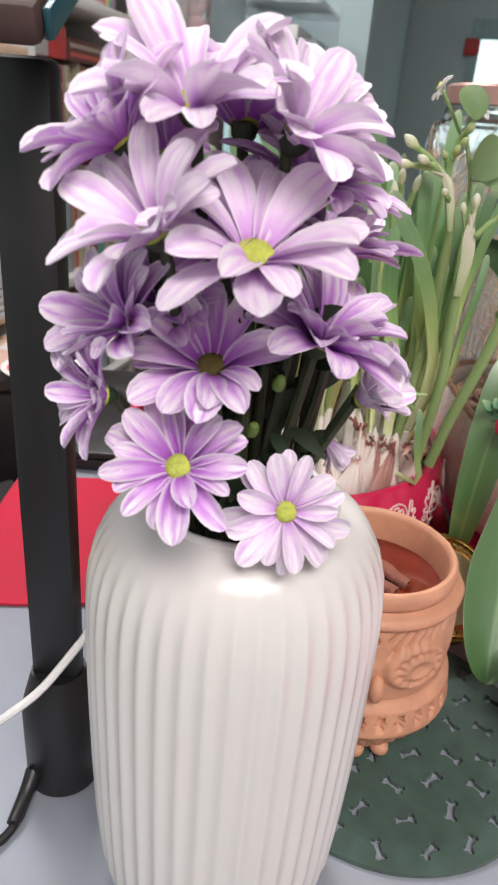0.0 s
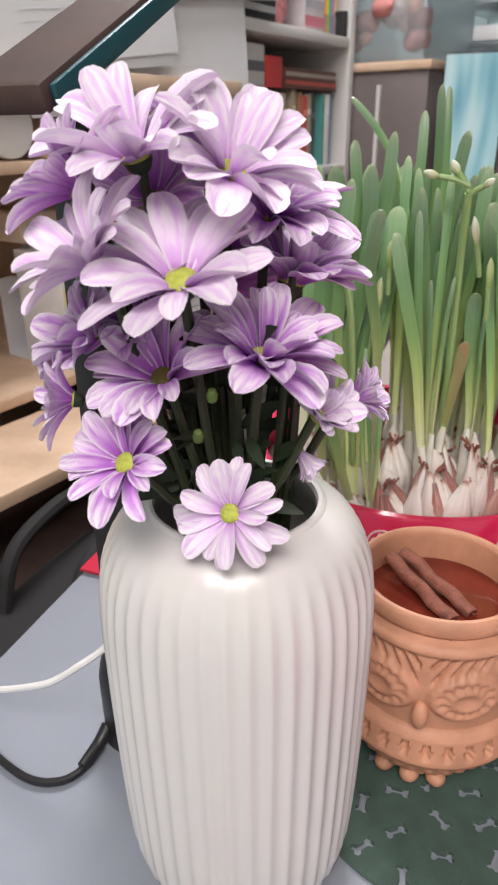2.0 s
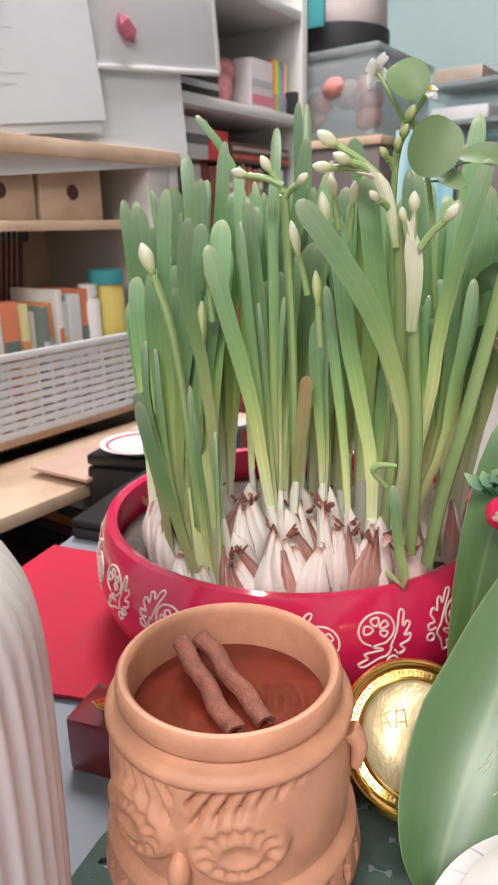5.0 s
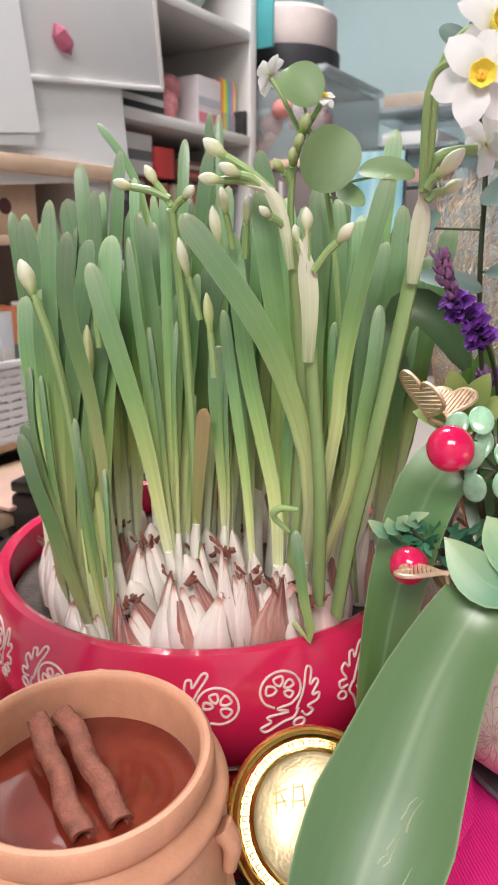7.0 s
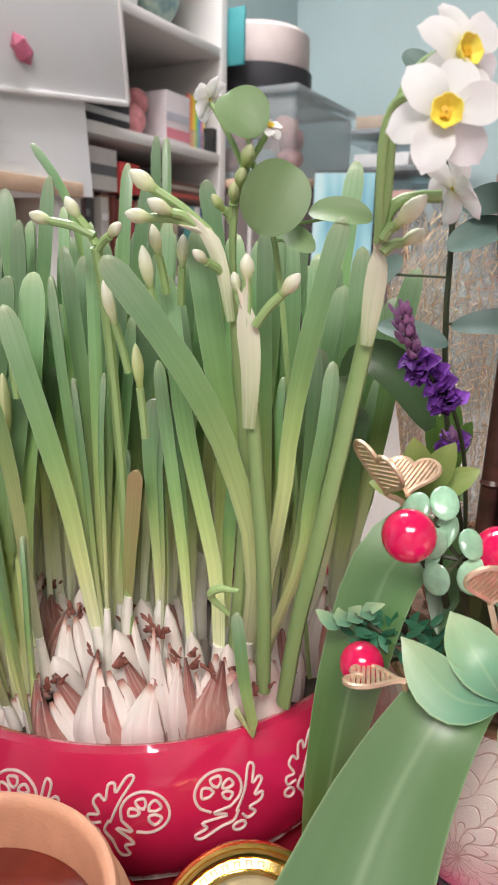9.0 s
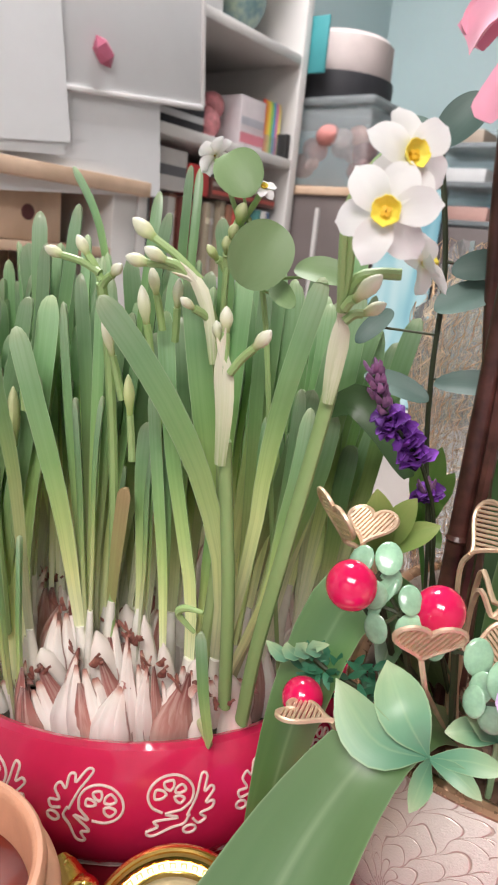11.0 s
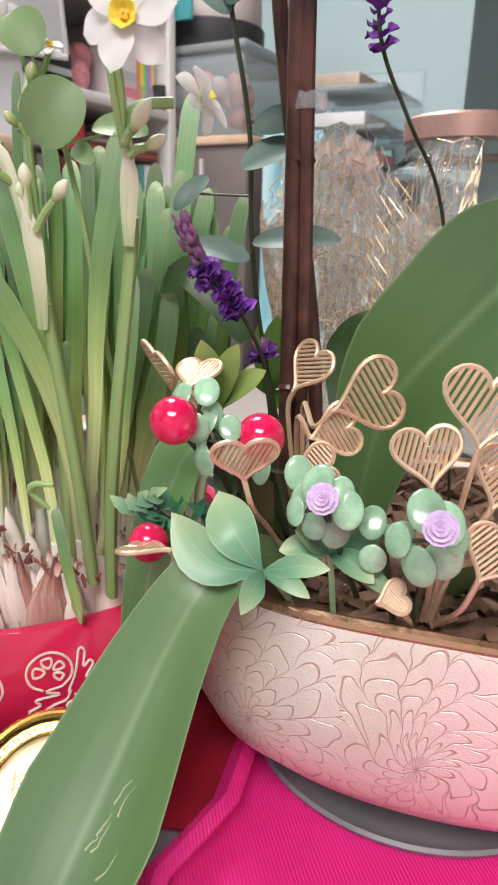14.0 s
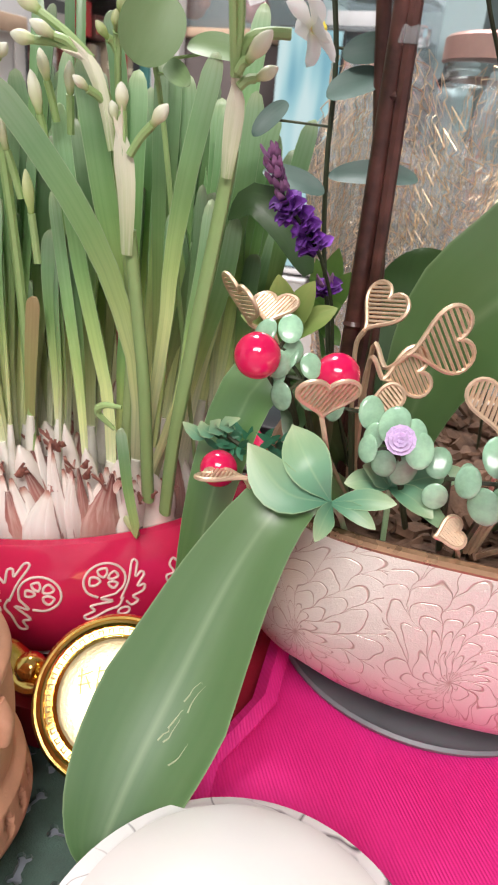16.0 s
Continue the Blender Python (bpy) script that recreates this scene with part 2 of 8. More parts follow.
# ceiling gloss on the upper leaf and edge highlights are put into the colour
NARC_LEAF = streaked("narcissus_leaf", [(0.0, (0.94, 0.92, 0.80)), (0.18, (0.90, 0.90, 0.66)), (0.36, (0.74, 0.79, 0.36)), (0.50, (0.47, 0.61, 0.22)), (0.64, (0.27, 0.45, 0.165)), (0.82, (0.235, 0.41, 0.20)), (0.95, (0.35, 0.50, 0.31)), (1.0, (0.48, 0.55, 0.36))], (0.15, 0.31, 0.10), (0.5, 0.52, 0.5), 0.30, 0.25, 8.0, 0.34, 0.26, (0.44, 0.57, 0.35), 0.08, 0.035)
DRY_LEAF = streaked("withered_leaf", [(0.0, (0.34, 0.42, 0.14)), (0.5, (0.33, 0.33, 0.13)), (1.0, (0.36, 0.25, 0.13))], (0.26, 0.20, 0.09), (0.5, 0.5, 0.45), 0.6, 0.15, 10.0, 0.1, 0.4)
# paler towards the base, darker towards the tip: sheen and shading put into colour
ORCHID_LEAF = streaked("orchid_leaf", [(0.0, (0.125, 0.245, 0.080)), (0.4, (0.098, 0.210, 0.062)), (0.75, (0.058, 0.160, 0.040)), (1.0, (0.042, 0.130, 0.028))], (0.140, 0.250, 0.095), (0.5, 0.5, 0.5), 0.38, 0.05, 3.0, 0.06, 0.35, (0.24, 0.36, 0.18), 0.5, 0.02)
ORCHID_LEAF.node_tree.nodes["Principled BSDF"].inputs["Specular IOR Level"].default_value = 1.0
ORCHID_LEAF.node_tree.nodes["Principled BSDF"].inputs["Coat Weight"].default_value = 0.8
ORCHID_LEAF.node_tree.nodes["Principled BSDF"].inputs["Coat Roughness"].default_value = 0.36
# darker copy of the orchid leaf for the rear: shade put into the colour
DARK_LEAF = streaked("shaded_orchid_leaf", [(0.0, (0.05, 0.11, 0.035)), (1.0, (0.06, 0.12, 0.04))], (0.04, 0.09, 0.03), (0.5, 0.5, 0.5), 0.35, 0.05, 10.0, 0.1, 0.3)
EUCALYPTUS = streaked("eucalyptus_leaf", [(0.0, (0.170, 0.267, 0.111)), (1.0, (0.200, 0.304, 0.132))], (0.220, 0.322, 0.153), (0.5, 0.52, 0.5), 0.5, 0.15, 4.0, 0.10, 0.35)
GREY_LEAF = streaked("grey_eucalyptus_leaf", [(0.0, (0.10, 0.165, 0.14)), (1.0, (0.13, 0.20, 0.17))], (0.08, 0.14, 0.12), (0.5, 0.55, 0.55), 0.5, 0.15, 6.0, 0.2, 0.3)
SPRIG = streaked("green_plastic_leaf", [(0.0, (0.09, 0.26, 0.17)), (0.45, (0.18, 0.37, 0.23)), (0.8, (0.33, 0.48, 0.28)), (1.0, (0.48, 0.57, 0.35))], (0.15, 0.33, 0.21), (0.5, 0.55, 0.5), 0.38, 0.1, 5.0, 0.10, 0.2, (0.36, 0.52, 0.30), 0.4, 0.05)
JADE = plain("jade_green_plastic", (0.29, 0.49, 0.33), 0.22, vary=0.28, size=120, bump=0.05, random_tone=0.25, coat=0.4)
WHITE_FLOWER = streaked("white_petal", [(0.0, (0.82, 0.82, 0.66)), (0.3, (0.88, 0.87, 0.85)), (1.0, (0.90, 0.89, 0.89))], (0.84, 0.82, 0.82), (0.6, 0.6, 0.6), 0.5, 0.45, 8.0, 0.03, 0.2)
YELLOW = plain("yellow_corona", (0.88, 0.74, 0.10), 0.55, vary=0.12, size=200, bump=0.3)
BUD = streaked("cream_bud", [(0.0, (0.34, 0.47, 0.14)), (0.30, (0.72, 0.74, 0.46)), (1.0, (0.88, 0.87, 0.78))], (0.66, 0.68, 0.42), (0.5, 0.5, 0.5), 0.5, 0.25, 6.0, 0.06, 0.3)
GREEN_BUD = streaked("green_bud", [(0.0, (0.34, 0.47, 0.14)), (0.5, (0.52, 0.60, 0.26)), (1.0, (0.66, 0.68, 0.40))], (0.36, 0.50, 0.18), (0.5, 0.5, 0.5), 0.45, 0.2, 6.0, 0.06, 0.3)
SPATHE = streaked("papery_sheath", [(0.0, (0.40, 0.52, 0.22)), (0.25, (0.66, 0.70, 0.45)), (0.8, (0.82, 0.79, 0.64)), (1.0, (0.74, 0.64, 0.48))], (0.86, 0.84, 0.70), (0.5, 0.5, 0.5), 0.55, 0.3, 10.0, 0.05, 0.45)
STEM = streaked("flower_stem", [(0.0, (0.32, 0.46, 0.18)), (0.25, (0.32, 0.46, 0.18)), (1.0, (0.27, 0.43, 0.16))], (0.42, 0.53, 0.27), (0.5, 0.5, 0.5), 0.42, 0.15, 8.0, 0.12, 0.3)
TORN = plain("dry_brown_skin", (0.15, 0.045, 0.035), 0.55, vary=0.4, size=200, bump=0.3, second=(0.30, 0.12, 0.09))
BULB = streaked("bulb_scale", [(0.0, (0.90, 0.82, 0.74)), (0.55, (0.94, 0.89, 0.84)), (0.88, (0.90, 0.80, 0.73)), (0.96, (0.55, 0.28, 0.22)), (1.0, (0.26, 0.09, 0.07))], (0.78, 0.56, 0.50), (0.6, 0.58, 0.56), 0.28, 0.06, 4.0, 0.04, 0.20, (0.30, 0.10, 0.08), 0.0, 0.065)
SKIN = streaked("purple_bulb_skin", [(0.0, (0.80, 0.62, 0.54)), (0.35, (0.56, 0.30, 0.25)), (0.75, (0.38, 0.14, 0.12)), (1.0, (0.12, 0.035, 0.03))], (0.80, 0.64, 0.56), (0.5, 0.5, 0.5), 0.36, 0.06, 5.0, 0.12, 0.5)
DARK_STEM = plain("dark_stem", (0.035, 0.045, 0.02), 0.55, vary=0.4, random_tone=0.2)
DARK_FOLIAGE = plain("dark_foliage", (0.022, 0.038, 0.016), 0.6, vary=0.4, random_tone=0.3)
DISC = plain("flower_disc", (0.42, 0.47, 0.07), 0.6, vary=0.25, size=400, grain=900, bump=0.8)
BROWN_DISC = plain("brown_flower_disc", (0.12, 0.10, 0.015), 0.7, vary=0.3, size=400, grain=900, bump=0.8)
VASE = plain("white_glaze", (0.68, 0.65, 0.63), 0.26, vary=0.02, size=8, grain=60, bump=0.02, coat=0.0)
TERRA = plain("terracotta", (0.55, 0.27, 0.165), 0.55, vary=0.16, size=45, grain=900, bump=0.3)
BLACK = plain("black_plastic", (0.012, 0.011, 0.012), 0.42, vary=0.2, size=40, bump=0.05)
BROWN_LAMP = plain("brown_black_plastic", (0.075, 0.048, 0.042), 0.7, vary=0.2, bump=0.05, spec=0.25)
TEAL_EDGE = plain("teal_edge", (0.012, 0.075, 0.09), 0.4, vary=0.1)
COLLAR = plain("white_stem_base", (0.80, 0.77, 0.66), 0.45, vary=0.08, size=80, second=(0.84, 0.80, 0.74))
WHITE_CABLE = plain("white_cable_rubber", (0.75, 0.73, 0.72), 0.45, vary=0.04)
TABLE = plain("grey_blue_tabletop", (0.255, 0.275, 0.32), 0.42, vary=0.06, size=6, grain=120, bump=0.06)
FELT = plain("dark_green_felt", (0.04, 0.078, 0.06), 0.75, vary=0.25, size=90, grain=1200, bump=0.6, sheen=0.2)
RED_GLAZE = plain("crimson_lacquer", (0.62, 0.018, 0.085), 0.2, vary=0.10, size=30, bump=0.03, coat=0.6)
LINE = plain("cream_line_paint", (0.80, 0.66, 0.60), 0.5, vary=0.1, size=200)
RED_CLOTH = plain("red_cloth", (0.46, 0.008, 0.036), 0.8, vary=0.12, size=20, grain=1500, bump=0.5)
GOLD = plain("polished_gold", (0.86, 0.55, 0.16), 0.18, metal=1.0, vary=0.1, size=60, bump=0.05)
PALE_GOLD = plain("pale_gold_foil", (0.86, 0.70, 0.42), 0.34, metal=0.8, vary=0.12, size=120, grain=700, bump=0.2)
WIRE = plain("rose_gold_metal", (0.74, 0.54, 0.38), 0.42, metal=0.6, vary=0.15, size=150, bump=0.05)
BERRY = plain("cherry_red_lacquer", (0.66, 0.006, 0.085), 0.12, vary=0.08, bump=0.0, coat=0.6)
VIOLET = plain("violet_fabric_petals", (0.16, 0.035, 0.31), 0.7, vary=0.35, size=300, random_tone=0.35)
MAUVE = plain("mauve_spike", (0.28, 0.13, 0.27), 0.7, vary=0.3, size=300, random_tone=0.3)
LILAC = plain("lilac_rosette_plastic", (0.62, 0.46, 0.72), 0.45, vary=0.12, size=300, random_tone=0.15)
BARK = plain("brown_orchid_stem", (0.045, 0.017, 0.013), 0.34, vary=0.5, size=60, second=(0.085, 0.032, 0.025))
SOIL = plain("bark_chips", (0.15, 0.085, 0.055), 0.85, vary=0.5, size=90, grain=500, bump=1.0, random_tone=0.4)
GREY_RUBBER = plain("grey_plastic_saucer", (0.17, 0.19, 0.205), 0.45, vary=0.1)
PINK = plain("pink_satin", (0.80, 0.35, 0.46), 0.85, vary=0.10, size=30, sheen=0.3)
TEA = plain("red_tea", (0.15, 0.024, 0.014), 0.03, vary=0.25, size=40, bump=0.0)
CINNAMON = plain("cinnamon_bark", (0.21, 0.070, 0.045), 0.75, vary=0.4, size=160, grain=900, bump=1.0)
WHITE_WOOD = plain("white_laminate", (0.62, 0.60, 0.58), 0.5, vary=0.03, size=5)
PINE = plain("pale_pine", (0.58, 0.40, 0.27), 0.55, vary=0.12, size=12, second=(0.64, 0.47, 0.34))
PAPER = plain("paper", (0.74, 0.75, 0.76), 0.85, vary=0.03, size=10)
INK = plain("grey_print", (0.68, 0.69, 0.70), 0.85, vary=0.05)
TEAL_WALL = plain("teal_wall_paint", (0.45, 0.57, 0.58), 0.75, vary=0.05, size=2, grain=80)
WHITE_PAINT = plain("white_paint", (0.50, 0.50, 0.49), 0.8, vary=0.03, size=3)
FLOOR_MAT = plain("wooden_floor", (0.22, 0.13, 0.08), 0.4, vary=0.2, size=8)
CABINET = plain("grey_brown_cabinet", (0.135, 0.11, 0.105), 0.55, vary=0.1, size=10)

def special_materials():
    # crackled champagne glaze of the planter
    mat, nt, b = nodes_of("crackled_champagne_glaze")
    tc = nt.nodes.new("ShaderNodeTexCoord")
    n0 = node(nt, "ShaderNodeTexNoise", Scale=30.0, Detail=2.0)
    nt.links.new(tc.outputs["Object"], n0.inputs["Vector"])
    warp = blend(nt, tc.outputs["Object"], n0.outputs["Color"], 0.03, "ADD")
    def calc(op, a, b=None, c=None):
        nd = nt.nodes.new("ShaderNodeMath")
        nd.operation = op
        for slot, value in zip(nd.inputs, (a, b, c)):
            if hasattr(value, "is_output"):
                nt.links.new(value, slot)
            elif value is not None:
                slot.default_value = value
        return nd.outputs[0]

    # petals in rings round flower centres that repeat about the belly
    sep = nt.nodes.new("ShaderNodeSeparateXYZ")
    nt.links.new(warp, sep.inputs[0])
    along = calc("MULTIPLY", calc("ARCTAN2", sep.outputs["Y"], sep.outputs["X"]), 0.122)
    px = calc("SUBTRACT", calc("WRAP", calc("ADD", along, 0.2993), 0.0783, 0.0), 0.0392)
    pz = calc("SUBTRACT", sep.outputs["Z"], 0.0820)
    radius = calc("POWER", calc("ADD", calc("MULTIPLY", px, px), calc("MULTIPLY", pz, calc("MULTIPLY", pz, 1.5))), 0.5)
    turn = calc("ADD", calc("ARCTAN2", pz, px), calc("MULTIPLY", radius, 14.0))
    wave_1 = calc("ABSOLUTE", calc("SINE", calc("MULTIPLY", turn, 7.5)))
    rings = calc("SUBTRACT", calc("MULTIPLY", radius, 104.0), calc("MULTIPLY", calc("POWER", wave_1, 0.6), 0.80))
    ring_line = calc("PINGPONG", rings, 0.5)
    spoke = calc("MULTIPLY", wave_1, calc("MULTIPLY", radius, 24.0))
    dist = calc("MULTIPLY", calc("MINIMUM", ring_line, spoke), 1.0)
    vo = node(nt, "ShaderNodeTexVoronoi", Scale=125.0)
    vo.feature = "DISTANCE_TO_EDGE"
    nt.links.new(warp, vo.inputs["Vector"])
    low = calc("LESS_THAN", sep.outputs["Z"], 0.048)
    field = calc("ADD", calc("MULTIPLY", vo.outputs["Distance"], low), calc("MULTIPLY", dist, calc("SUBTRACT", 1.0, low)))
    n5 = node(nt, "ShaderNodeTexNoise", Scale=70.0, Detail=2.0)
    nt.links.new(tc.outputs["Object"], n5.inputs["Vector"])
    thin = node(nt, "ShaderNodeMath")
    thin.operation = "MULTIPLY_ADD"
    nt.links.new(n5.outputs[0], thin.inputs[0])
    thin.inputs[1].default_value = 0.10
    nt.links.new(field, thin.inputs[2])
    edge = ramp(nt, [(0.065, (0, 0, 0)), (0.115, (1, 1, 1))])
    nt.links.new(thin.outputs[0], edge.inputs[0])
    n1 = node(nt, "ShaderNodeTexNoise", Scale=26.0, Detail=4.0)
    nt.links.new(tc.outputs["Object"], n1.inputs["Vector"])
    r = ramp(nt, [(0.3, (0.78, 0.69, 0.62)), (0.7, (0.86, 0.79, 0.73))])
    nt.links.new(n1.outputs[0], r.inputs[0])
    out = blend(nt, (0.56, 0.41, 0.35), r.outputs[0], edge.outputs[0])
    nt.links.new(out, b.inputs["Base Color"])
    b.inputs["Metallic"].default_value = 0.35
    b.inputs["Roughness"].default_value = 0.34
    n2 = node(nt, "ShaderNodeTexNoise", Scale=1300.0, Detail=2.0)
    nt.links.new(tc.outputs["Object"], n2.inputs["Vector"])
    h = blend(nt, edge.outputs[0], n2.outputs["Color"], 0.45)
    relief(nt, b, h, 0.55, 0.0010)
    # ribbed magenta mat
    cloth, nt, b = nodes_of("ribbed_magenta_mat")
    tc = nt.nodes.new("ShaderNodeTexCoord")
    wv = node(nt, "ShaderNodeTexWave", Scale=190.0, Distortion=0.6, Detail=1.0)
    wv.bands_direction = "Y"
    rot = node(nt, "ShaderNodeMapping")
    rot.inputs["Rotation"].default_value = (0, 0, radians(62))
    nt.links.new(tc.outputs["Object"], rot.inputs[0])
    nt.links.new(rot.outputs[0], wv.inputs["Vector"])
    n1 = node(nt, "ShaderNodeTexNoise", Scale=14.0, Detail=3.0)
    nt.links.new(tc.outputs["Object"], n1.inputs["Vector"])
    r = ramp(nt, [(0.3, (0.72, 0.012, 0.20)), (0.7, (0.84, 0.020, 0.27))])
    nt.links.new(n1.outputs[0], r.inputs[0])
    nt.links.new(blend(nt, r.outputs[0], wv.outputs["Color"], 0.10, "SOFT_LIGHT"), b.inputs["Base Color"])
    b.inputs["Roughness"].default_value = 0.7
    relief(nt, b, wv.outputs[0], 0.5, 0.0006)
    # veined white porcelain
    marble, nt, b = nodes_of("marbled_porcelain")
    tc = nt.nodes.new("ShaderNodeTexCoord")
    n0 = node(nt, "ShaderNodeTexNoise", Scale=18.0, Detail=3.0)
    nt.links.new(tc.outputs["Object"], n0.inputs["Vector"])
    warp = blend(nt, tc.outputs["Object"], n0.outputs["Color"], 0.05, "ADD")
    vo = node(nt, "ShaderNodeTexVoronoi", Scale=34.0)
    vo.feature = "DISTANCE_TO_EDGE"
    nt.links.new(warp, vo.inputs["Vector"])
    n3 = node(nt, "ShaderNodeTexNoise", Scale=30.0)
    nt.links.new(tc.outputs["Object"], n3.inputs["Vector"])
    add = node(nt, "ShaderNodeMath")
    add.operation = "MULTIPLY_ADD"
    nt.links.new(n3.outputs[0], add.inputs[0])
    add.inputs[1].default_value = 0.12
    nt.links.new(vo.outputs["Distance"], add.inputs[2])
    r = ramp(nt, [(0.055, (0.10, 0.09, 0.10)), (0.085, (0.80, 0.77, 0.77))])
    nt.links.new(add.outputs[0], r.inputs[0])
    nt.links.new(r.outputs[0], b.inputs["Base Color"])
    b.inputs["Roughness"].default_value = 0.2
    # clear glass and film
    glass, nt, b = nodes_of("clear_glass")
    b.inputs["Transmission Weight"].default_value = 1.0
    b.inputs["Roughness"].default_value = 0.02
    b.inputs["Base Color"].default_value = (0.93, 0.97, 0.97, 1)
    film, nt, b = nodes_of("frosted_plastic")
    b.inputs["Transmission Weight"].default_value = 0.8
    b.inputs["Roughness"].default_value = 0.18
    b.inputs["Base Color"].default_value = (0.84, 0.88, 0.90, 1)
    b.inputs["IOR"].default_value = 1.1
    # lit screen: bands of cyan and blue
    screen, nt, b = nodes_of("lit_screen")
    tc = nt.nodes.new("ShaderNodeTexCoord")
    sep = nt.nodes.new("ShaderNodeSeparateXYZ")
    nt.links.new(tc.outputs["Object"], sep.inputs[0])
    n1 = node(nt, "ShaderNodeTexNoise", Scale=9.0, Detail=1.0)
    mp = node(nt, "ShaderNodeMapping")
    mp.inputs["Scale"].default_value = (3.0, 1, 0.5)
    nt.links.new(tc.outputs["Object"], mp.inputs[0])
    nt.links.new(mp.outputs[0], n1.inputs["Vector"])
    r = ramp(nt, [(0.30, (0.20, 0.50, 0.62)), (0.45, (0.42, 0.74, 0.80)), (0.60, (0.68, 0.90, 0.92))])
    nt.links.new(n1.outputs[0], r.inputs[0])
    nt.links.new(r.outputs[0], b.inputs["Emission Color"])
    b.inputs["Emission Strength"].default_value = 0.75
    b.inputs["Base Color"].default_value = (0.02, 0.02, 0.02, 1)
    return mat, cloth, marble, glass, film, screen


CRACKLE, MAGENTA, MARBLE, GLASS, FILM, SCREEN = special_materials()
PAINTS = {}


def paint(colour, rough=0.55):
    key = (colour, rough)
    if key not in PAINTS:
        PAINTS[key] = plain("painted_surface", colour, rough, vary=0.08, size=20)
    return PAINTS[key]


# ---- the room: its long side runs at 75 degrees ----
BG = pose(-0.25, 1.56, 0, 0, 0, 75)


def room():
    m = BG
    solo("floor", box((-3.2, -2.6, -0.1), (3.4, 0.5, 0.0), m), FLOOR_MAT, "brown wooden floor", "floor", "structure")
    solo("ceiling", box((-3.2, -2.6, 2.5), (3.4, 0.5, 2.6), m), WHITE_PAINT, "white painted ceiling", "ceiling", "structure")
    solo("wall_left", box((-3.2, 0.30, 0.0), (0.9, 0.40, 2.5), m), TEAL_WALL, "pale teal painted wall behind the shelves", "wall", "structure")
    solo("wall_back", box((0.90, -0.36, 0.0), (1.0, 0.30, 2.5), m), TEAL_WALL, "pale teal painted wall", "wall", "structure")
    solo("wall_far", box((2.4, -2.6, 0.0), (2.5, -0.36, 2.5), m), TEAL_WALL, "far pale teal wall", "wall", "structure")
    solo("wall_passage", box((1.0, -0.36, 0.0), (2.4, -0.26, 2.5), m), TEAL_WALL, "teal wall of the passage", "wall", "structure")
    solo("wall_right", box((-3.2, -2.6, 0.0), (2.4, -2.5, 2.5), m), WHITE_PAINT, "white painted wall", "wall", "structure")
    solo("wall_front", box((-3.3, -2.6, 0.0), (-3.2, 0.40, 2.5), m), WHITE_PAINT, "white painted wall", "wall", "structure")


room()


# ---- desk and what lies flat on it ----
def desk():
    d = thing("desk", (0.1, 0.3, 0), "desk with a pale grey-blue top", "desk")
    part("tabletop", box((-0.188, -0.35, 0.715), (0.85, 0.74, 0.75), bevel=0.004), TABLE, d, "pale grey-blue laminate top")
    for x in (-0.17, 0.79):
        for y in (-0.3, 0.68):
            part("leg", box((x, y, 0.0), (x + 0.04, y + 0.04, 0.715), bevel=0.002), BLACK, d)


def bone(x, y, size, turn):
    """Outline of a small bone: two lobes at each end and a narrow waist."""
    half = [(1.0, 0.0), (1.16, 0.30), (0.98, 0.60), (0.66, 0.58), (0.42, 0.30)]
    pts = half + [(-px, py) for px, py in reversed(half)][:4] + [(-1.0, 0.0)]
    pts += [(px, -py) for px, py in reversed(pts[1:-1])]
    c, q = math.cos(turn) * size, math.sin(turn) * size
    return [(x + px * c - py * q, y + px * q + py * c) for px, py in pts]


def green_mat():
    cx, cy, r = 0.104, 0.276, 0.086
    rnd = random.Random(4)
    bm = bmesh.new()

    def loop_of(pts):
        vs = [bm.verts.new((x, y, 0.753)) for x, y in pts]
        for a, b in zip(vs, vs[1:] + vs[:1]):
            bm.edges.new((a, b))

    loop_of([(cx + r * math.cos(2 * math.pi * k / 72) * (1 + 0.006 * math.sin(5 * k)), cy + r * math.sin(2 * math.pi * k / 72)) for k in range(72)])
    for ring, count, size in ((0.0755, 21, 0.0049), (0.0575, 16, 0.0050), (0.0395, 11, 0.0050), (0.0215, 6, 0.0048)):
        for k in range(count):
            a = 2 * math.pi * (k + 0.2 * rnd.random()) / count
            rr = ring + rnd.uniform(-0.001, 0.001)
            loop_of(bone(cx + rr * math.cos(a), cy + rr * math.sin(a), size * rnd.uniform(0.95, 1.15), rnd.uniform(0, 3.1)))
    bmesh.ops.triangle_fill(bm, use_beauty=True, edges=bm.edges[:], normal=(0, 0, 1))
    made = bmesh.ops.extrude_face_region(bm, geom=bm.faces[:])
    bmesh.ops.translate(bm, verts=[g for g in made["geom"] if isinstance(g, bmesh.types.BMVert)], vec=(0, 0, -0.0028))
    solo("felt_mat", bm, FELT, "round dark green felt mat with bone-shaped cutouts", "mat", where=(cx, cy, 0.7502), smooth=False)


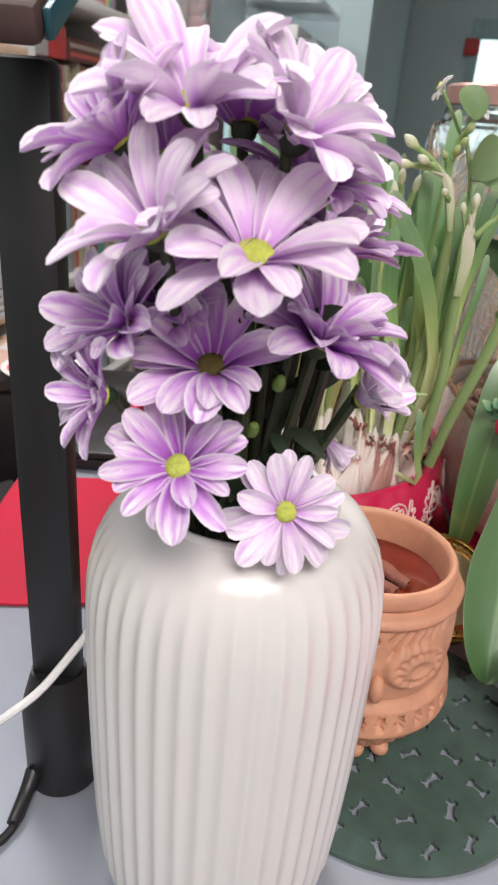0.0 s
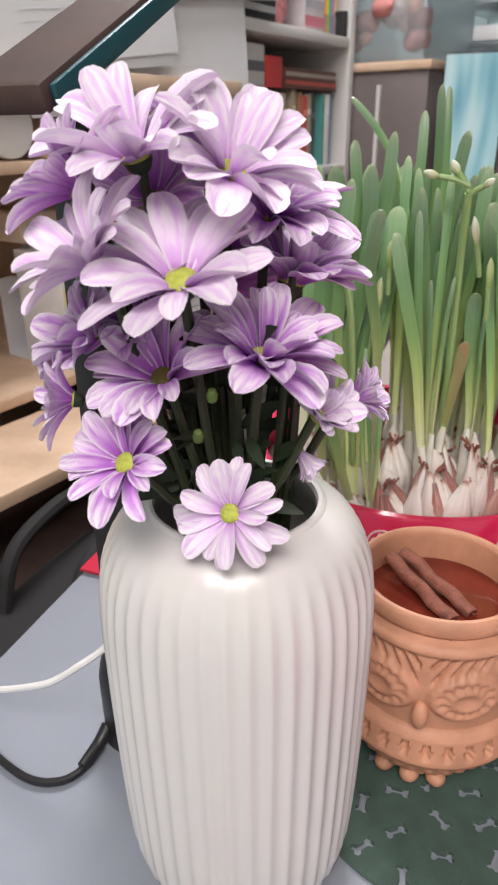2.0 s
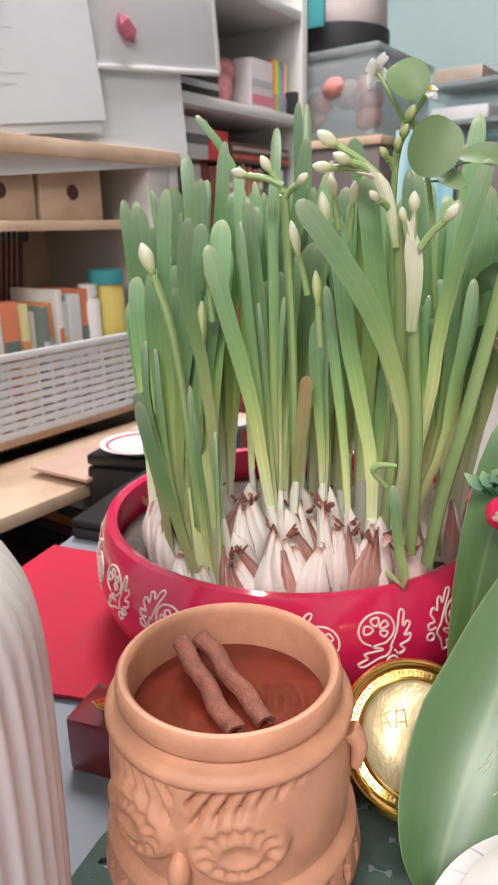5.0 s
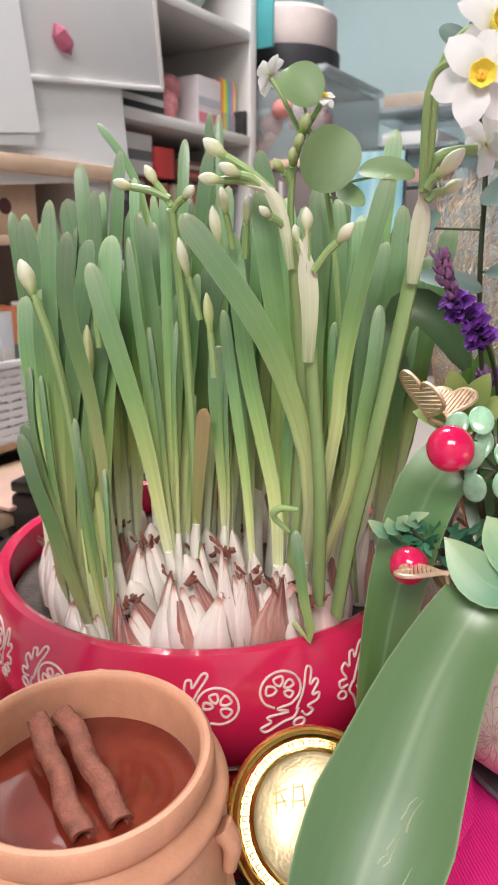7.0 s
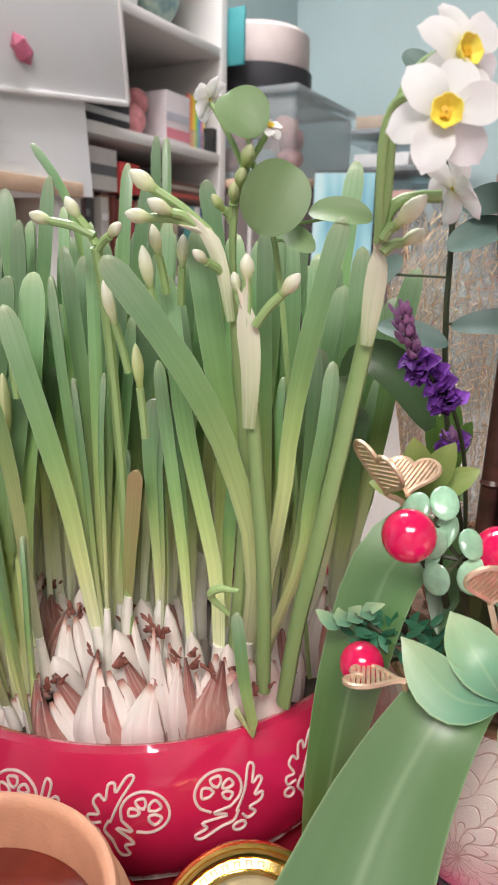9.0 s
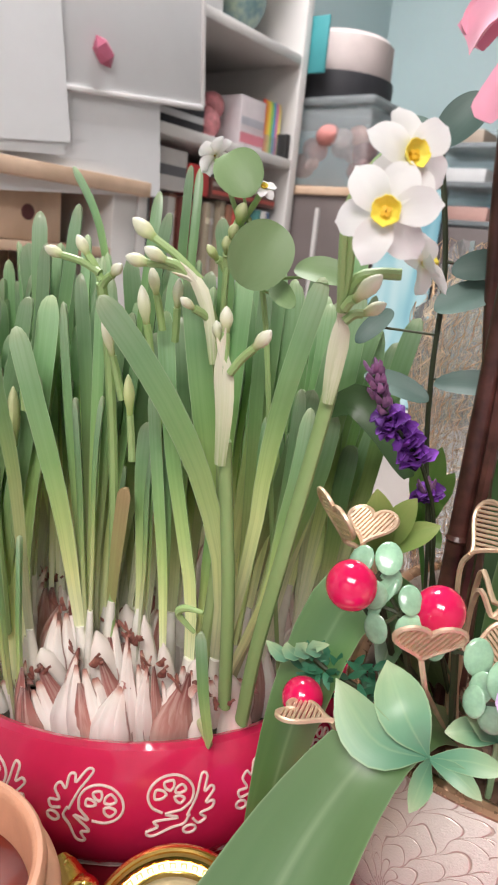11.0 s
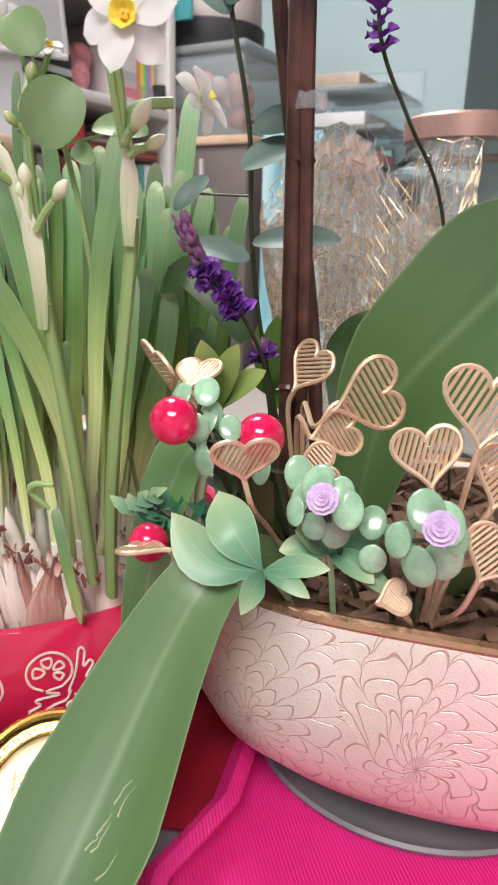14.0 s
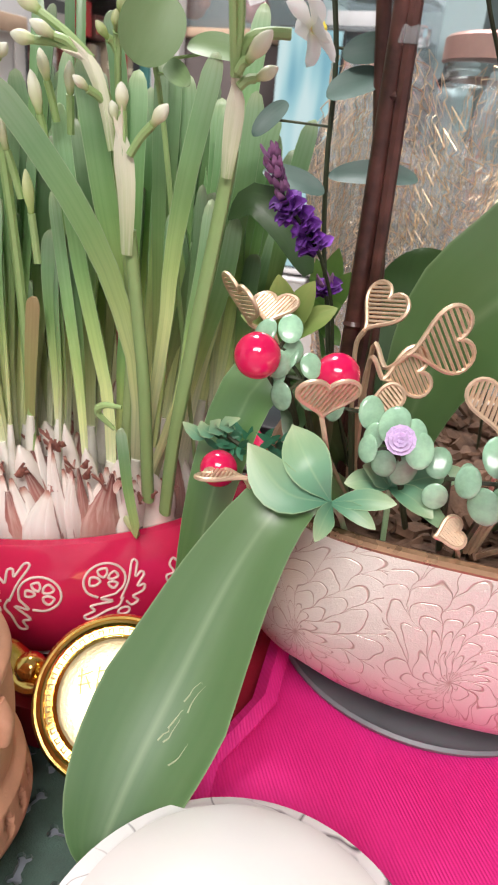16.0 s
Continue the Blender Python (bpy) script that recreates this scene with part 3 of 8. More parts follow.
def cloths():
    bm = bmesh.new()
    nx, ny = 30, 18
    grid = {}
    for i in range(nx + 1):
        for j in range(ny + 1):
            x = -0.187 + 0.392 * i / nx
            front = 0.362 + 0.03 * max(0, (x + 0.14) / 0.3)
            y = front + (0.545 - front) * j / ny
            z = 0.7525 + 0.0012 * math.sin(40 * x + 9 * y) + 0.0012
            grid[i, j] = bm.verts.new((x, y, z))
    for i in range(nx):
        for j in range(ny):
            bm.faces.new((grid[i, j], grid[i + 1, j], grid[i + 1, j + 1], grid[i, j + 1]))
    made = bmesh.ops.extrude_face_region(bm, geom=bm.faces[:])
    bmesh.ops.translate(bm, verts=[g for g in made["geom"] if isinstance(g, bmesh.types.BMVert)], vec=(0, 0, -0.002))
    solo("red_cloth", bm, RED_CLOTH, "bright red cloth spread on the desk under the bowl", "cloth", where=(-0.06, 0.5, 0.7505))
    # magenta mat with one edge rolled up
    bm = bmesh.new()
    rows = []
    prof = [(0.217, 0.7705), (0.211, 0.7735), (0.205, 0.769), (0.204, 0.761), (0.209, 0.7545), (0.219, 0.7525), (0.24, 0.7522), (0.32, 0.7525), (0.45, 0.7522), (0.62, 0.7524)]
    for j in range(30):
        y = 0.10 + 0.58 * j / 29
        lift = max(0.0, min(1.0, (y - 0.30) / 0.08))
        out = 0.018 * max(0.0, min(1.0, (0.392 - y) / 0.03))
        rows.append([bm.verts.new((x - (out if x < 0.23 else 0.0), y, 0.7522 + (z - 0.7522) * lift)) for x, z in prof])
    for a, b in zip(rows, rows[1:]):
        for k in range(len(prof) - 1):
            bm.faces.new((a[k], a[k + 1], b[k + 1], b[k]))
    made = bmesh.ops.extrude_face_region(bm, geom=bm.faces[:])
    bmesh.ops.translate(bm, verts=[g for g in made["geom"] if isinstance(g, bmesh.types.BMVert)], vec=(0, 0, -0.0015))
    solo("magenta_mat", bm, MAGENTA, "ribbed magenta mat with a curled edge", "mat", where=(0.35, 0.4, 0.7507))


desk()
green_mat()
cloths()


# ---- white vase with chrysanthemums ----
VX, VY = 0.0105, 0.1965


def vase():
    v = thing("vase", (VX, VY, 0.75), "white ribbed ceramic vase on the desk", "vase")
    flutes = 44

    def ribbed(a, r, z):
        depth = 0.00062 * max(0, min(1, (z - 0.751) / 0.004)) * max(0, min(1, (0.934 - z) / 0.012))
        return r + depth * (1 - 2 * abs(math.sin(flutes * a / 2)) ** 1.3)

    outer = [(0.0, 0.7512), (0.0355, 0.7512), (0.0400, 0.7528), (0.0452, 0.7585), (0.0488, 0.766), (0.0513, 0.779), (0.0527, 0.80), (0.0537, 0.83), (0.0543, 0.86), (0.0545, 0.888), (0.0543, 0.901), (0.0537, 0.911), (0.0527, 0.9185), (0.0509, 0.9255), (0.0484, 0.9315), (0.0450, 0.9366), (0.0412, 0.9402), (0.0372, 0.9424), (0.0345, 0.9436)]
    rim = [(0.0345, 0.9436), (0.0339, 0.9445), (0.0328, 0.9450), (0.0314, 0.9446), (0.0308, 0.9428)]
    inner = [(0.0308, 0.9428), (0.0310, 0.938), (0.037, 0.930), (0.0450, 0.913), (0.0475, 0.89), (0.0472, 0.80), (0.0440, 0.765), (0.0, 0.759)]
    m = Matrix.Translation((VX, VY, 0)) @ Matrix.Diagonal((0.995, 0.995, 1, 1))
    part("body", lathe(outer, m, 352, ribbed), VASE, v, "ribbed white body", angle=60)
    part("rim", lathe(rim, m, 96), VASE, v, "smooth white rim")
    part("inside", lathe(inner, m, 96), VASE, v)


def petal_mesh(variant):
    """One long petal with a rounded tip, rising or falling a little."""
    rnd = random.Random(variant * 7 + 4)
    up, fold = rnd.uniform(-0.22, 0.26), rnd.uniform(0.1, 0.8)
    bend = rnd.uniform(-0.40, 0.45)
    pts = [(0.07, 0, 0), (0.35, bend * 0.03, 0.05 + 0.1 * up), (0.7, bend * 0.1, 0.06 + up * 0.45), (1.0, bend * 0.2, up)]

    def outline(v):
        return (0.35 + 0.65 * min(1, v * 1.9) ** 0.8) * (1 if v < 0.68 else math.sqrt(max(0, 1 - ((v - 0.68) / 0.32) ** 2)) * 0.96 + 0.04)
    return blade(pts, 0.365, (0, 0, 1), outline, n=8, channel=fold, thick=0.013)


PETAL_MESHES = {}


def petal_data(variant, material):
    key = (variant, material.name)
    if key not in PETAL_MESHES:
        PETAL_MESHES[key] = finish(petal_mesh(variant), "petal", material)
    return PETAL_MESHES[key]


def chrysanthemum(where, normal, radius, count, cup, material, seed, disc=DISC, rows=2):
    """One flower with its stem: petals in rows round a domed disc. cup: degrees that the petals rise."""
    rnd = random.Random(seed)
    c, n = Vector(where), Vector(normal).normalized()
    f = thing("chrysanthemum", c, "pale lilac chrysanthemum in the ribbed vase" if material is PALE_PETAL else "violet and white chrysanthemum in the ribbed vase", "flower", "chrysanthemums in the vase")
    base = c - n * radius * 0.20
    root = Vector((VX + (c.x - VX) * 0.35, VY + (c.y - VY) * 0.35, 0.93))
    low = Vector((VX + (root.x - VX) * 0.3, VY + (root.y - VY) * 0.3, 0.80))
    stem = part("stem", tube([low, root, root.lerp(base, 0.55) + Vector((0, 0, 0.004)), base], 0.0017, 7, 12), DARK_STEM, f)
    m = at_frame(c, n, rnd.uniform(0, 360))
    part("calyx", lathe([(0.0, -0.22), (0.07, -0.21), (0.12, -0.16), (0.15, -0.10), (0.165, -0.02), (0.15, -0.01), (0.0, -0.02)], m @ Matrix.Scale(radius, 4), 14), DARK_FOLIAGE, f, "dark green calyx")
    bm = lathe([(0.183, 0.0), (0.183, 0.03), (0.165, 0.055), (0.13, 0.075), (0.07, 0.08), (0.0, 0.07)], m @ Matrix.Scale(radius, 4), 20)
    part("disc", bm, disc, f, "yellow-green flower disc")
    for row in range(rows):
        for k in range(count):
            a = 360 * (k + 0.5 * row) / count + rnd.uniform(-9, 9)
            rise = cup + 11 * row + rnd.uniform(-15, 13)
            size = radius * rnd.uniform(0.88, 1.06) * (1 - 0.12 * row)
            wide = rnd.uniform(0.82, 1.28)
            mm = m @ pose(0, 0, 0, 0, 0, a) @ pose(radius * 0.10, 0, radius * (0.012 * row - 0.02), 0, -rise, 0) @ pose(0, 0, 0, rnd.uniform(-16, 16)) @ Matrix.Diagonal((size, size * wide, size, 1))
            piece("petal", petal_data(rnd.randrange(9), material), mm, f)
    return f


def bouquet():
    flowers = [
        ((0.0081, 0.1632, 1.031), (0.10, -0.52, 0.85), 0.0285, 8, 24, PALE_PETAL, 3, DISC, 2),
        ((0.0226, 0.1605, 0.9595), (0.05, -0.86, 0.42), 0.0178, 9, 4, PALE_PETAL, 5, DISC, 2),
        ((-0.0082, 0.1515, 0.9765), (-0.20, -0.72, 0.64), 0.0205, 9, 18, PETAL, 8, DISC, 2),
        ((-0.0093, 0.1742, 1.0640), (-0.05, -0.50, 0.86), 0.0275, 9, 26, PALE_PETAL, 11, DISC, 2),
        ((0.0172, 0.1811, 1.0590), (0.50, -0.25, 0.80), 0.0270, 10, 28, PALE_PETAL, 14, DISC, 2),
        ((-0.0014, 0.1671, 1.000), (-0.05, -0.58, 0.80), 0.0240, 9, 26, PETAL, 17, BROWN_DISC, 2),
        ((-0.0165, 0.1580, 1.0360), (-0.45, -0.50, 0.72), 0.0255, 9, 30, PALE_PETAL, 20, DISC, 2),
        ((-0.026, 0.170, 1.055), (-0.60, -0.30, 0.68), 0.0230, 10, 30, PETAL, 23, DISC, 2),
        ((-0.025, 0.168, 1.010), (-0.60, -0.48, 0.50), 0.0205, 11, 32, PETAL, 26, DISC, 2),
        ((-0.029, 0.158, 0.993), (-0.70, -0.45, 0.18), 0.0165, 11, 34, PETAL, 29, DISC, 2),
        ((0.0287, 0.1750, 1.0070), (0.32, -0.28, 0.88), 0.0255, 11, 24, PETAL, 32, DISC, 3),
        ((0.029, 0.203, 1.025), (0.30, 0.02, 0.95), 0.0275, 11, 22, PETAL, 35, DISC, 3),
        ((0.0440, 0.1850, 0.9864), (0.50, -0.45, 0.50), 0.0155, 10, 56, PALE_PETAL, 38, DISC, 2),
        ((0.050, 0.205, 0.985), (0.85, 0.10, 0.40), 0.0155, 11, 48, PETAL, 41, DISC, 2),
        ((0.003, 0.200, 1.060), (0.05, 0.35, 0.90), 0.0240, 11, 30, PETAL, 44, DISC, 2),
        ((0.023, 0.199, 1.045), (0.30, -0.05, 0.92), 0.0270, 11, 18, PETAL, 47, DISC, 3),
        ((-0.018, 0.200, 1.050), (-0.35, 0.55, 0.70), 0.0230, 11, 30, PETAL, 50, DISC, 2),
        ((0.000, 0.215, 1.020), (0.05, 0.85, 0.45), 0.0240, 12, 28, DEEP_PETAL, 53, DISC, 2),
        ((-0.022, 0.205, 1.005), (-0.65, 0.45, 0.40), 0.0210, 12, 30, DEEP_PETAL, 56, DISC, 2),
        ((0.036, 0.192, 0.969), (0.60, -0.1, -0.55), 0.0110, 10, 66, PALE_PETAL, 59, DISC, 2),
        ((0.004, 0.186, 1.030), (0.02, -0.45, 0.85), 0.0250, 11, 26, DEEP_PETAL, 62, DISC, 2),
        ((-0.014, 0.182, 1.012), (-0.30, -0.50, 0.75), 0.0230, 11, 26, DEEP_PETAL, 65, DISC, 2),
    ]
    for c, n, r, count, cup, mat, seed, disc, rows in flowers:
        chrysanthemum(c, n, r, count, cup, mat, seed, disc, rows)
    # dark leafy stalks between the heads
    rnd = random.Random(12)
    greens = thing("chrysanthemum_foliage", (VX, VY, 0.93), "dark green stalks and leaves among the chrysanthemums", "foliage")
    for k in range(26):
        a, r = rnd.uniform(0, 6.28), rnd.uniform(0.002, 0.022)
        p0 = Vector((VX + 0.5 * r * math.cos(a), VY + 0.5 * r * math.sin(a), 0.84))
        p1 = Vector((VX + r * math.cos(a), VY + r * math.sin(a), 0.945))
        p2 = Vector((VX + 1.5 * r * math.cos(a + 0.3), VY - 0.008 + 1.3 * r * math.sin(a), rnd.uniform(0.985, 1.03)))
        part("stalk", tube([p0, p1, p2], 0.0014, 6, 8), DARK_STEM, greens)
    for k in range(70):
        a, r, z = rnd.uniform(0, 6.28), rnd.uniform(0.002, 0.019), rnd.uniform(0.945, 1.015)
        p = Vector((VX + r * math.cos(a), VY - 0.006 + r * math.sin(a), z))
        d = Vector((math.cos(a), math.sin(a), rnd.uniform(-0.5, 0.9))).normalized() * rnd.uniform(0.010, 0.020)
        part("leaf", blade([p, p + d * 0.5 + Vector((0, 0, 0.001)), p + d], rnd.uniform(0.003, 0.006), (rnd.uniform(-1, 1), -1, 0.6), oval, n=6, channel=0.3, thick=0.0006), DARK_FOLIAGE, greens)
    for x, y, z in ((0.017, 0.150, 0.998), (0.011, 0.152, 0.983), (-0.001, 0.162, 0.950)):
        part("bud", lathe([(0.0, -0.0026), (0.0016, -0.0014), (0.0019, 0.0006), (0.0012, 0.0026), (0.0, 0.003)], at_frame((x, y + 0.012, z), (0.2, -0.4, 0.9)), 10), paint((0.10, 0.16, 0.03)), greens, "small dark green bud")


vase()
bouquet()


# ---- desk lamp and cables ----
def desk_lamp():
    l = thing("desk_lamp", (-0.070, 0.238, 0.75), "black desk lamp with a flat upright and a long arm", "lamp")
    m = Matrix.Translation((-0.0695, 0.238, 0))
    part("base", lathe([(0.0, 0.7505), (0.0170, 0.7505), (0.0182, 0.752), (0.0184, 0.796), (0.0172, 0.803), (0.0125, 0.820), (0.0, 0.820)], m @ pose(0, 0, 0, 0, 0, 20), 32), BLACK, l)
    part("pole", box((-0.0115, -0.006, 0.812), (0.0115, 0.006, 1.075), m @ pose(0, 0, 0, 0, 0, -8), 0.0035), BLACK, l)
    # the arm rises away from the upright
    a, b = Vector((-0.0665, 0.215, 1.083)), Vector((-0.0685, 0.55, 1.231))
    t = (b - a).normalized()
    side = Vector((1, 0, 0))
    up = side.cross(t)
    mm = Matrix.Translation(a) @ Matrix((side, t, up)).transposed().to_4x4()
    arm = part("arm", box((-0.019, -0.02, -0.001), (0.0145, (b - a).length, 0.010), mm, 0.003), BROWN_LAMP, l, "dark brown lamp arm")
    part("edge_strip", box((0.0148, -0.016, 0.0), (0.0172, (b - a).length, 0.008), mm, 0.0008), TEAL_EDGE, arm, "teal strip along the arm")


def cables():
    pts = [(-0.083, 0.222, 0.7535), (-0.084, 0.205, 0.753), (-0.092, 0.192, 0.753), (-0.112, 0.188, 0.753), (-0.150, 0.200, 0.753), (-0.22, 0.230, 0.753)]
    c = thing("black_cable", pts[0], "black power cable of the lamp lying on the desk", "cable")
    part("cord", tube(pts, 0.0022, 8, 30), BLACK, c)
    part("sleeve", tube([(-0.081, 0.226, 0.763), (-0.083, 0.217, 0.757), (-0.085, 0.203, 0.7545)], lambda v: 0.0042 - 0.0012 * v, 10, 8), BLACK, c)
    pts = [(-0.026, 0.268, 0.7525), (-0.034, 0.264, 0.790), (-0.042, 0.255, 0.834), (-0.047, 0.240, 0.852), (-0.055, 0.220, 0.850), (-0.068, 0.210, 0.835), (-0.079, 0.205, 0.826), (-0.092, 0.205, 0.814), (-0.107, 0.205, 0.804), (-0.15, 0.21, 0.782), (-0.22, 0.22, 0.7535)]
    w = thing("white_cable", pts[-1], "white charging cable arching over the desk", "cable")
    part("cord", tube(pts, 0.0019, 8, 36), WHITE_CABLE, w)


desk_lamp()
cables()

# ---- terracotta owl mug ----
MX, MY = 0.0858, 0.2935


def owl_mug():
    mug = thing("owl_mug", (MX, MY, 0.753), "terracotta mug carved as an owl, on the felt mat", "mug")
    m = Matrix.Translation((MX, MY, 0))

    def bump_at(a, z):
        """Carved owl face; a is measured from the front."""
        x = a * 0.048
        h = 0.0
        for ex in (-0.0205, 0.0205):
            d = math.hypot((x - ex) / 1.3, z - 0.8225)
            if d < 0.0145:
                h += 0.0020 * max(0, 1 - (d / 0.0140) ** 2)
                h += 0.0022 * math.exp(-((d - 0.0118) / 0.0022) ** 2) + 0.0016 * math.exp(-((d - 0.0055) / 0.0018) ** 2) - 0.0009 * math.exp(-(d / 0.0022) ** 2)
                h += 0.0006 * math.sin(14 * math.atan2(z - 0.8225, x - ex)) * (0.006 < d < 0.011)
        # brow feathers rise from the beak to the temples
        s = abs(x)
        brow = z - (0.829 + 0.30 * max(0, s - 0.004))
        if 0.0 < brow < 0.017 and 0.003 < s < 0.055:
            run = (s - 0.55 * brow - 18.0 * brow * brow) / 0.0078
            h -= 0.0038 * math.exp(-(((run % 1.0) - 0.5) / 0.16) ** 2) * min(1, brow / 0.003, (0.017 - brow) / 0.003)
        return h

    def shape(a, r, z):
        front = (a + math.pi / 2 + math.pi) % (2 * math.pi) - math.pi
        if 0.800 < z < 0.846:
            r += bump_at(front, z)
        if 0.7815 < z < 0.796:
            k = front / (2 * math.pi) * 30
            tooth = abs((k % 1) - 0.5) * 2
            r -= 0.0034 * (tooth < 0.42 * (1 - abs(z - 0.789) / 0.0075)) * (abs(z - 0.789) < 0.0045)
        if 0.757 < z < 0.778:
            r += 0.0018 * abs(math.sin(front * 17 + (1.57 if (z - 0.757) % 0.014 > 0.007 else 0))) * math.sin(((z - 0.757) % 0.007) * 448) - 0.0004
        return r

    prof = [(0.0, 0.7555), (0.028, 0.7555), (0.0345, 0.7570), (0.0385, 0.7605)]
    prof += [(0.0385 + 0.0100 * (k / 12) ** 0.8, 0.7605 + 0.017 * k / 12) for k in range(1, 13)]
    prof += [(0.0492, 0.778), (0.0525, 0.7800)]
    prof += [(0.0528 - 0.0022 * k / 12, 0.7815 + 0.0145 * k / 12) for k in range(13)]
    prof += [(0.0478, 0.7985), (0.0462, 0.8005)]
    prof += [(0.0462 + 0.0018 * math.sin(math.pi * k / 40), 0.801 + 0.044 * k / 40) for k in range(41)]
    prof += [(0.0478, 0.8462), (0.0482, 0.8480), (0.0476, 0.8500), (0.0452, 0.8515), (0.0418, 0.8520), (0.0410, 0.8530)]
    part("body", lathe(prof, m, 300, shape), TERRA, mug, angle=70)
    ring = [(0.0408, 0.8528), (0.0424, 0.8535), (0.0434, 0.8555), (0.0437, 0.8590), (0.0432, 0.8618), (0.0420, 0.8632), (0.0404, 0.8634), (0.0392, 0.8625), (0.0386, 0.860), (0.0385, 0.845), (0.0380, 0.820), (0.034, 0.790), (0.0, 0.786)]
    part("rim", lathe(ring, m, 96), TERRA, mug, "thick smooth terracotta rim")
    beak = bmesh.new()
    bmesh.ops.create_uvsphere(beak, u_segments=16, v_segments=10, radius=1, matrix=Matrix.Translation((MX, MY - 0.0490, 0.811)) @ pose(0, 0, 0, -12) @ Matrix.Diagonal((0.0042, 0.0046, 0.0075, 1)))
    part("beak", beak, TERRA, mug)
    for a in (-24, -3, 18):
        foot = bmesh.new()
        bmesh.ops.create_uvsphere(foot, u_segments=14, v_segments=8, radius=1, matrix=m @ pose(0, 0, 0, 0, 0, a) @ Matrix.Translation((0, -0.0375, 0.7580)) @ Matrix.Diagonal((0.0054, 0.0062, 0.0050, 1)))
        part("foot", foot, TERRA, mug)
    for side in (-1, 1):
        handle = tube([(MX + side * 0.0470, MY + 0.003, 0.842), (MX + side * 0.0508, MY + 0.003, 0.836), (MX + side * 0.0500, MY + 0.003, 0.826)], lambda v: 0.0045 * (1 - 0.5 * v), 10, 8)
        part("ear", handle, TERRA, mug)
    tea = lathe([(0.0, 0.8440), (0.020, 0.8440), (0.0376, 0.8440), (0.0384, 0.8444), (0.0384, 0.8425), (0.0, 0.842)], m, 64)
    brew = thing("tea", (MX, MY, 0.842), "dark red tea filling the owl mug", "tea")
    part("surface", tea, TEA, brew)


def cinnamon(name, a, b, seed):
    a, b = Vector(a), Vector(b)
    t = (b - a).normalized()
    s = t.orthogonal().normalized()
    q = t.cross(s)
    rnd = random.Random(seed)
    bm = bmesh.new()
    rings = []
    n = 22
    for i in range(n + 1):
        c = a.lerp(b, i / n) + s * 0.0006 * math.sin(i * 0.6 + seed)
        ring = []
        for k in range(20):
            ang = radians(-150 + 300 * k / 19)
            r = 0.0039 * (1 + 0.06 * math.sin(3 * ang + 0.4 * i)) + rnd.uniform(-0.0002, 0.0002)
            ring.append(bm.verts.new(c + r * (math.cos(ang) * s + math.sin(ang) * q)))
        for k in range(20):
            ang = radians(150 - 300 * k / 19)
            r = 0.0025
            ring.append(bm.verts.new(c + r * (math.cos(ang) * s + math.sin(ang) * q)))
        rings.append(ring)
    for u, v in zip(rings, rings[1:]):
        for k in range(40):
            bm.faces.new((u[k], u[(k + 1) % 40], v[(k + 1) % 40], v[k]))
    for r in (rings[0][::-1], rings[-1]):
        for k in range(19):
            bm.faces.new((r[k], r[k + 1], r[38 - k], r[39 - k]))
    solo(name, bm, CINNAMON, "rolled cinnamon stick floating in the tea", "cinnamon stick", where=a)


owl_mug()
cinnamon("cinnamon_stick", (0.0575, 0.3090, 0.8545), (0.0950, 0.2760, 0.8455), 1)
cinnamon("cinnamon_stick", (0.0640, 0.3160, 0.8545), (0.1040, 0.2850, 0.8455), 5)

# ---- red bowl of narcissus ----
BX, BY = 0.0470, 0.513


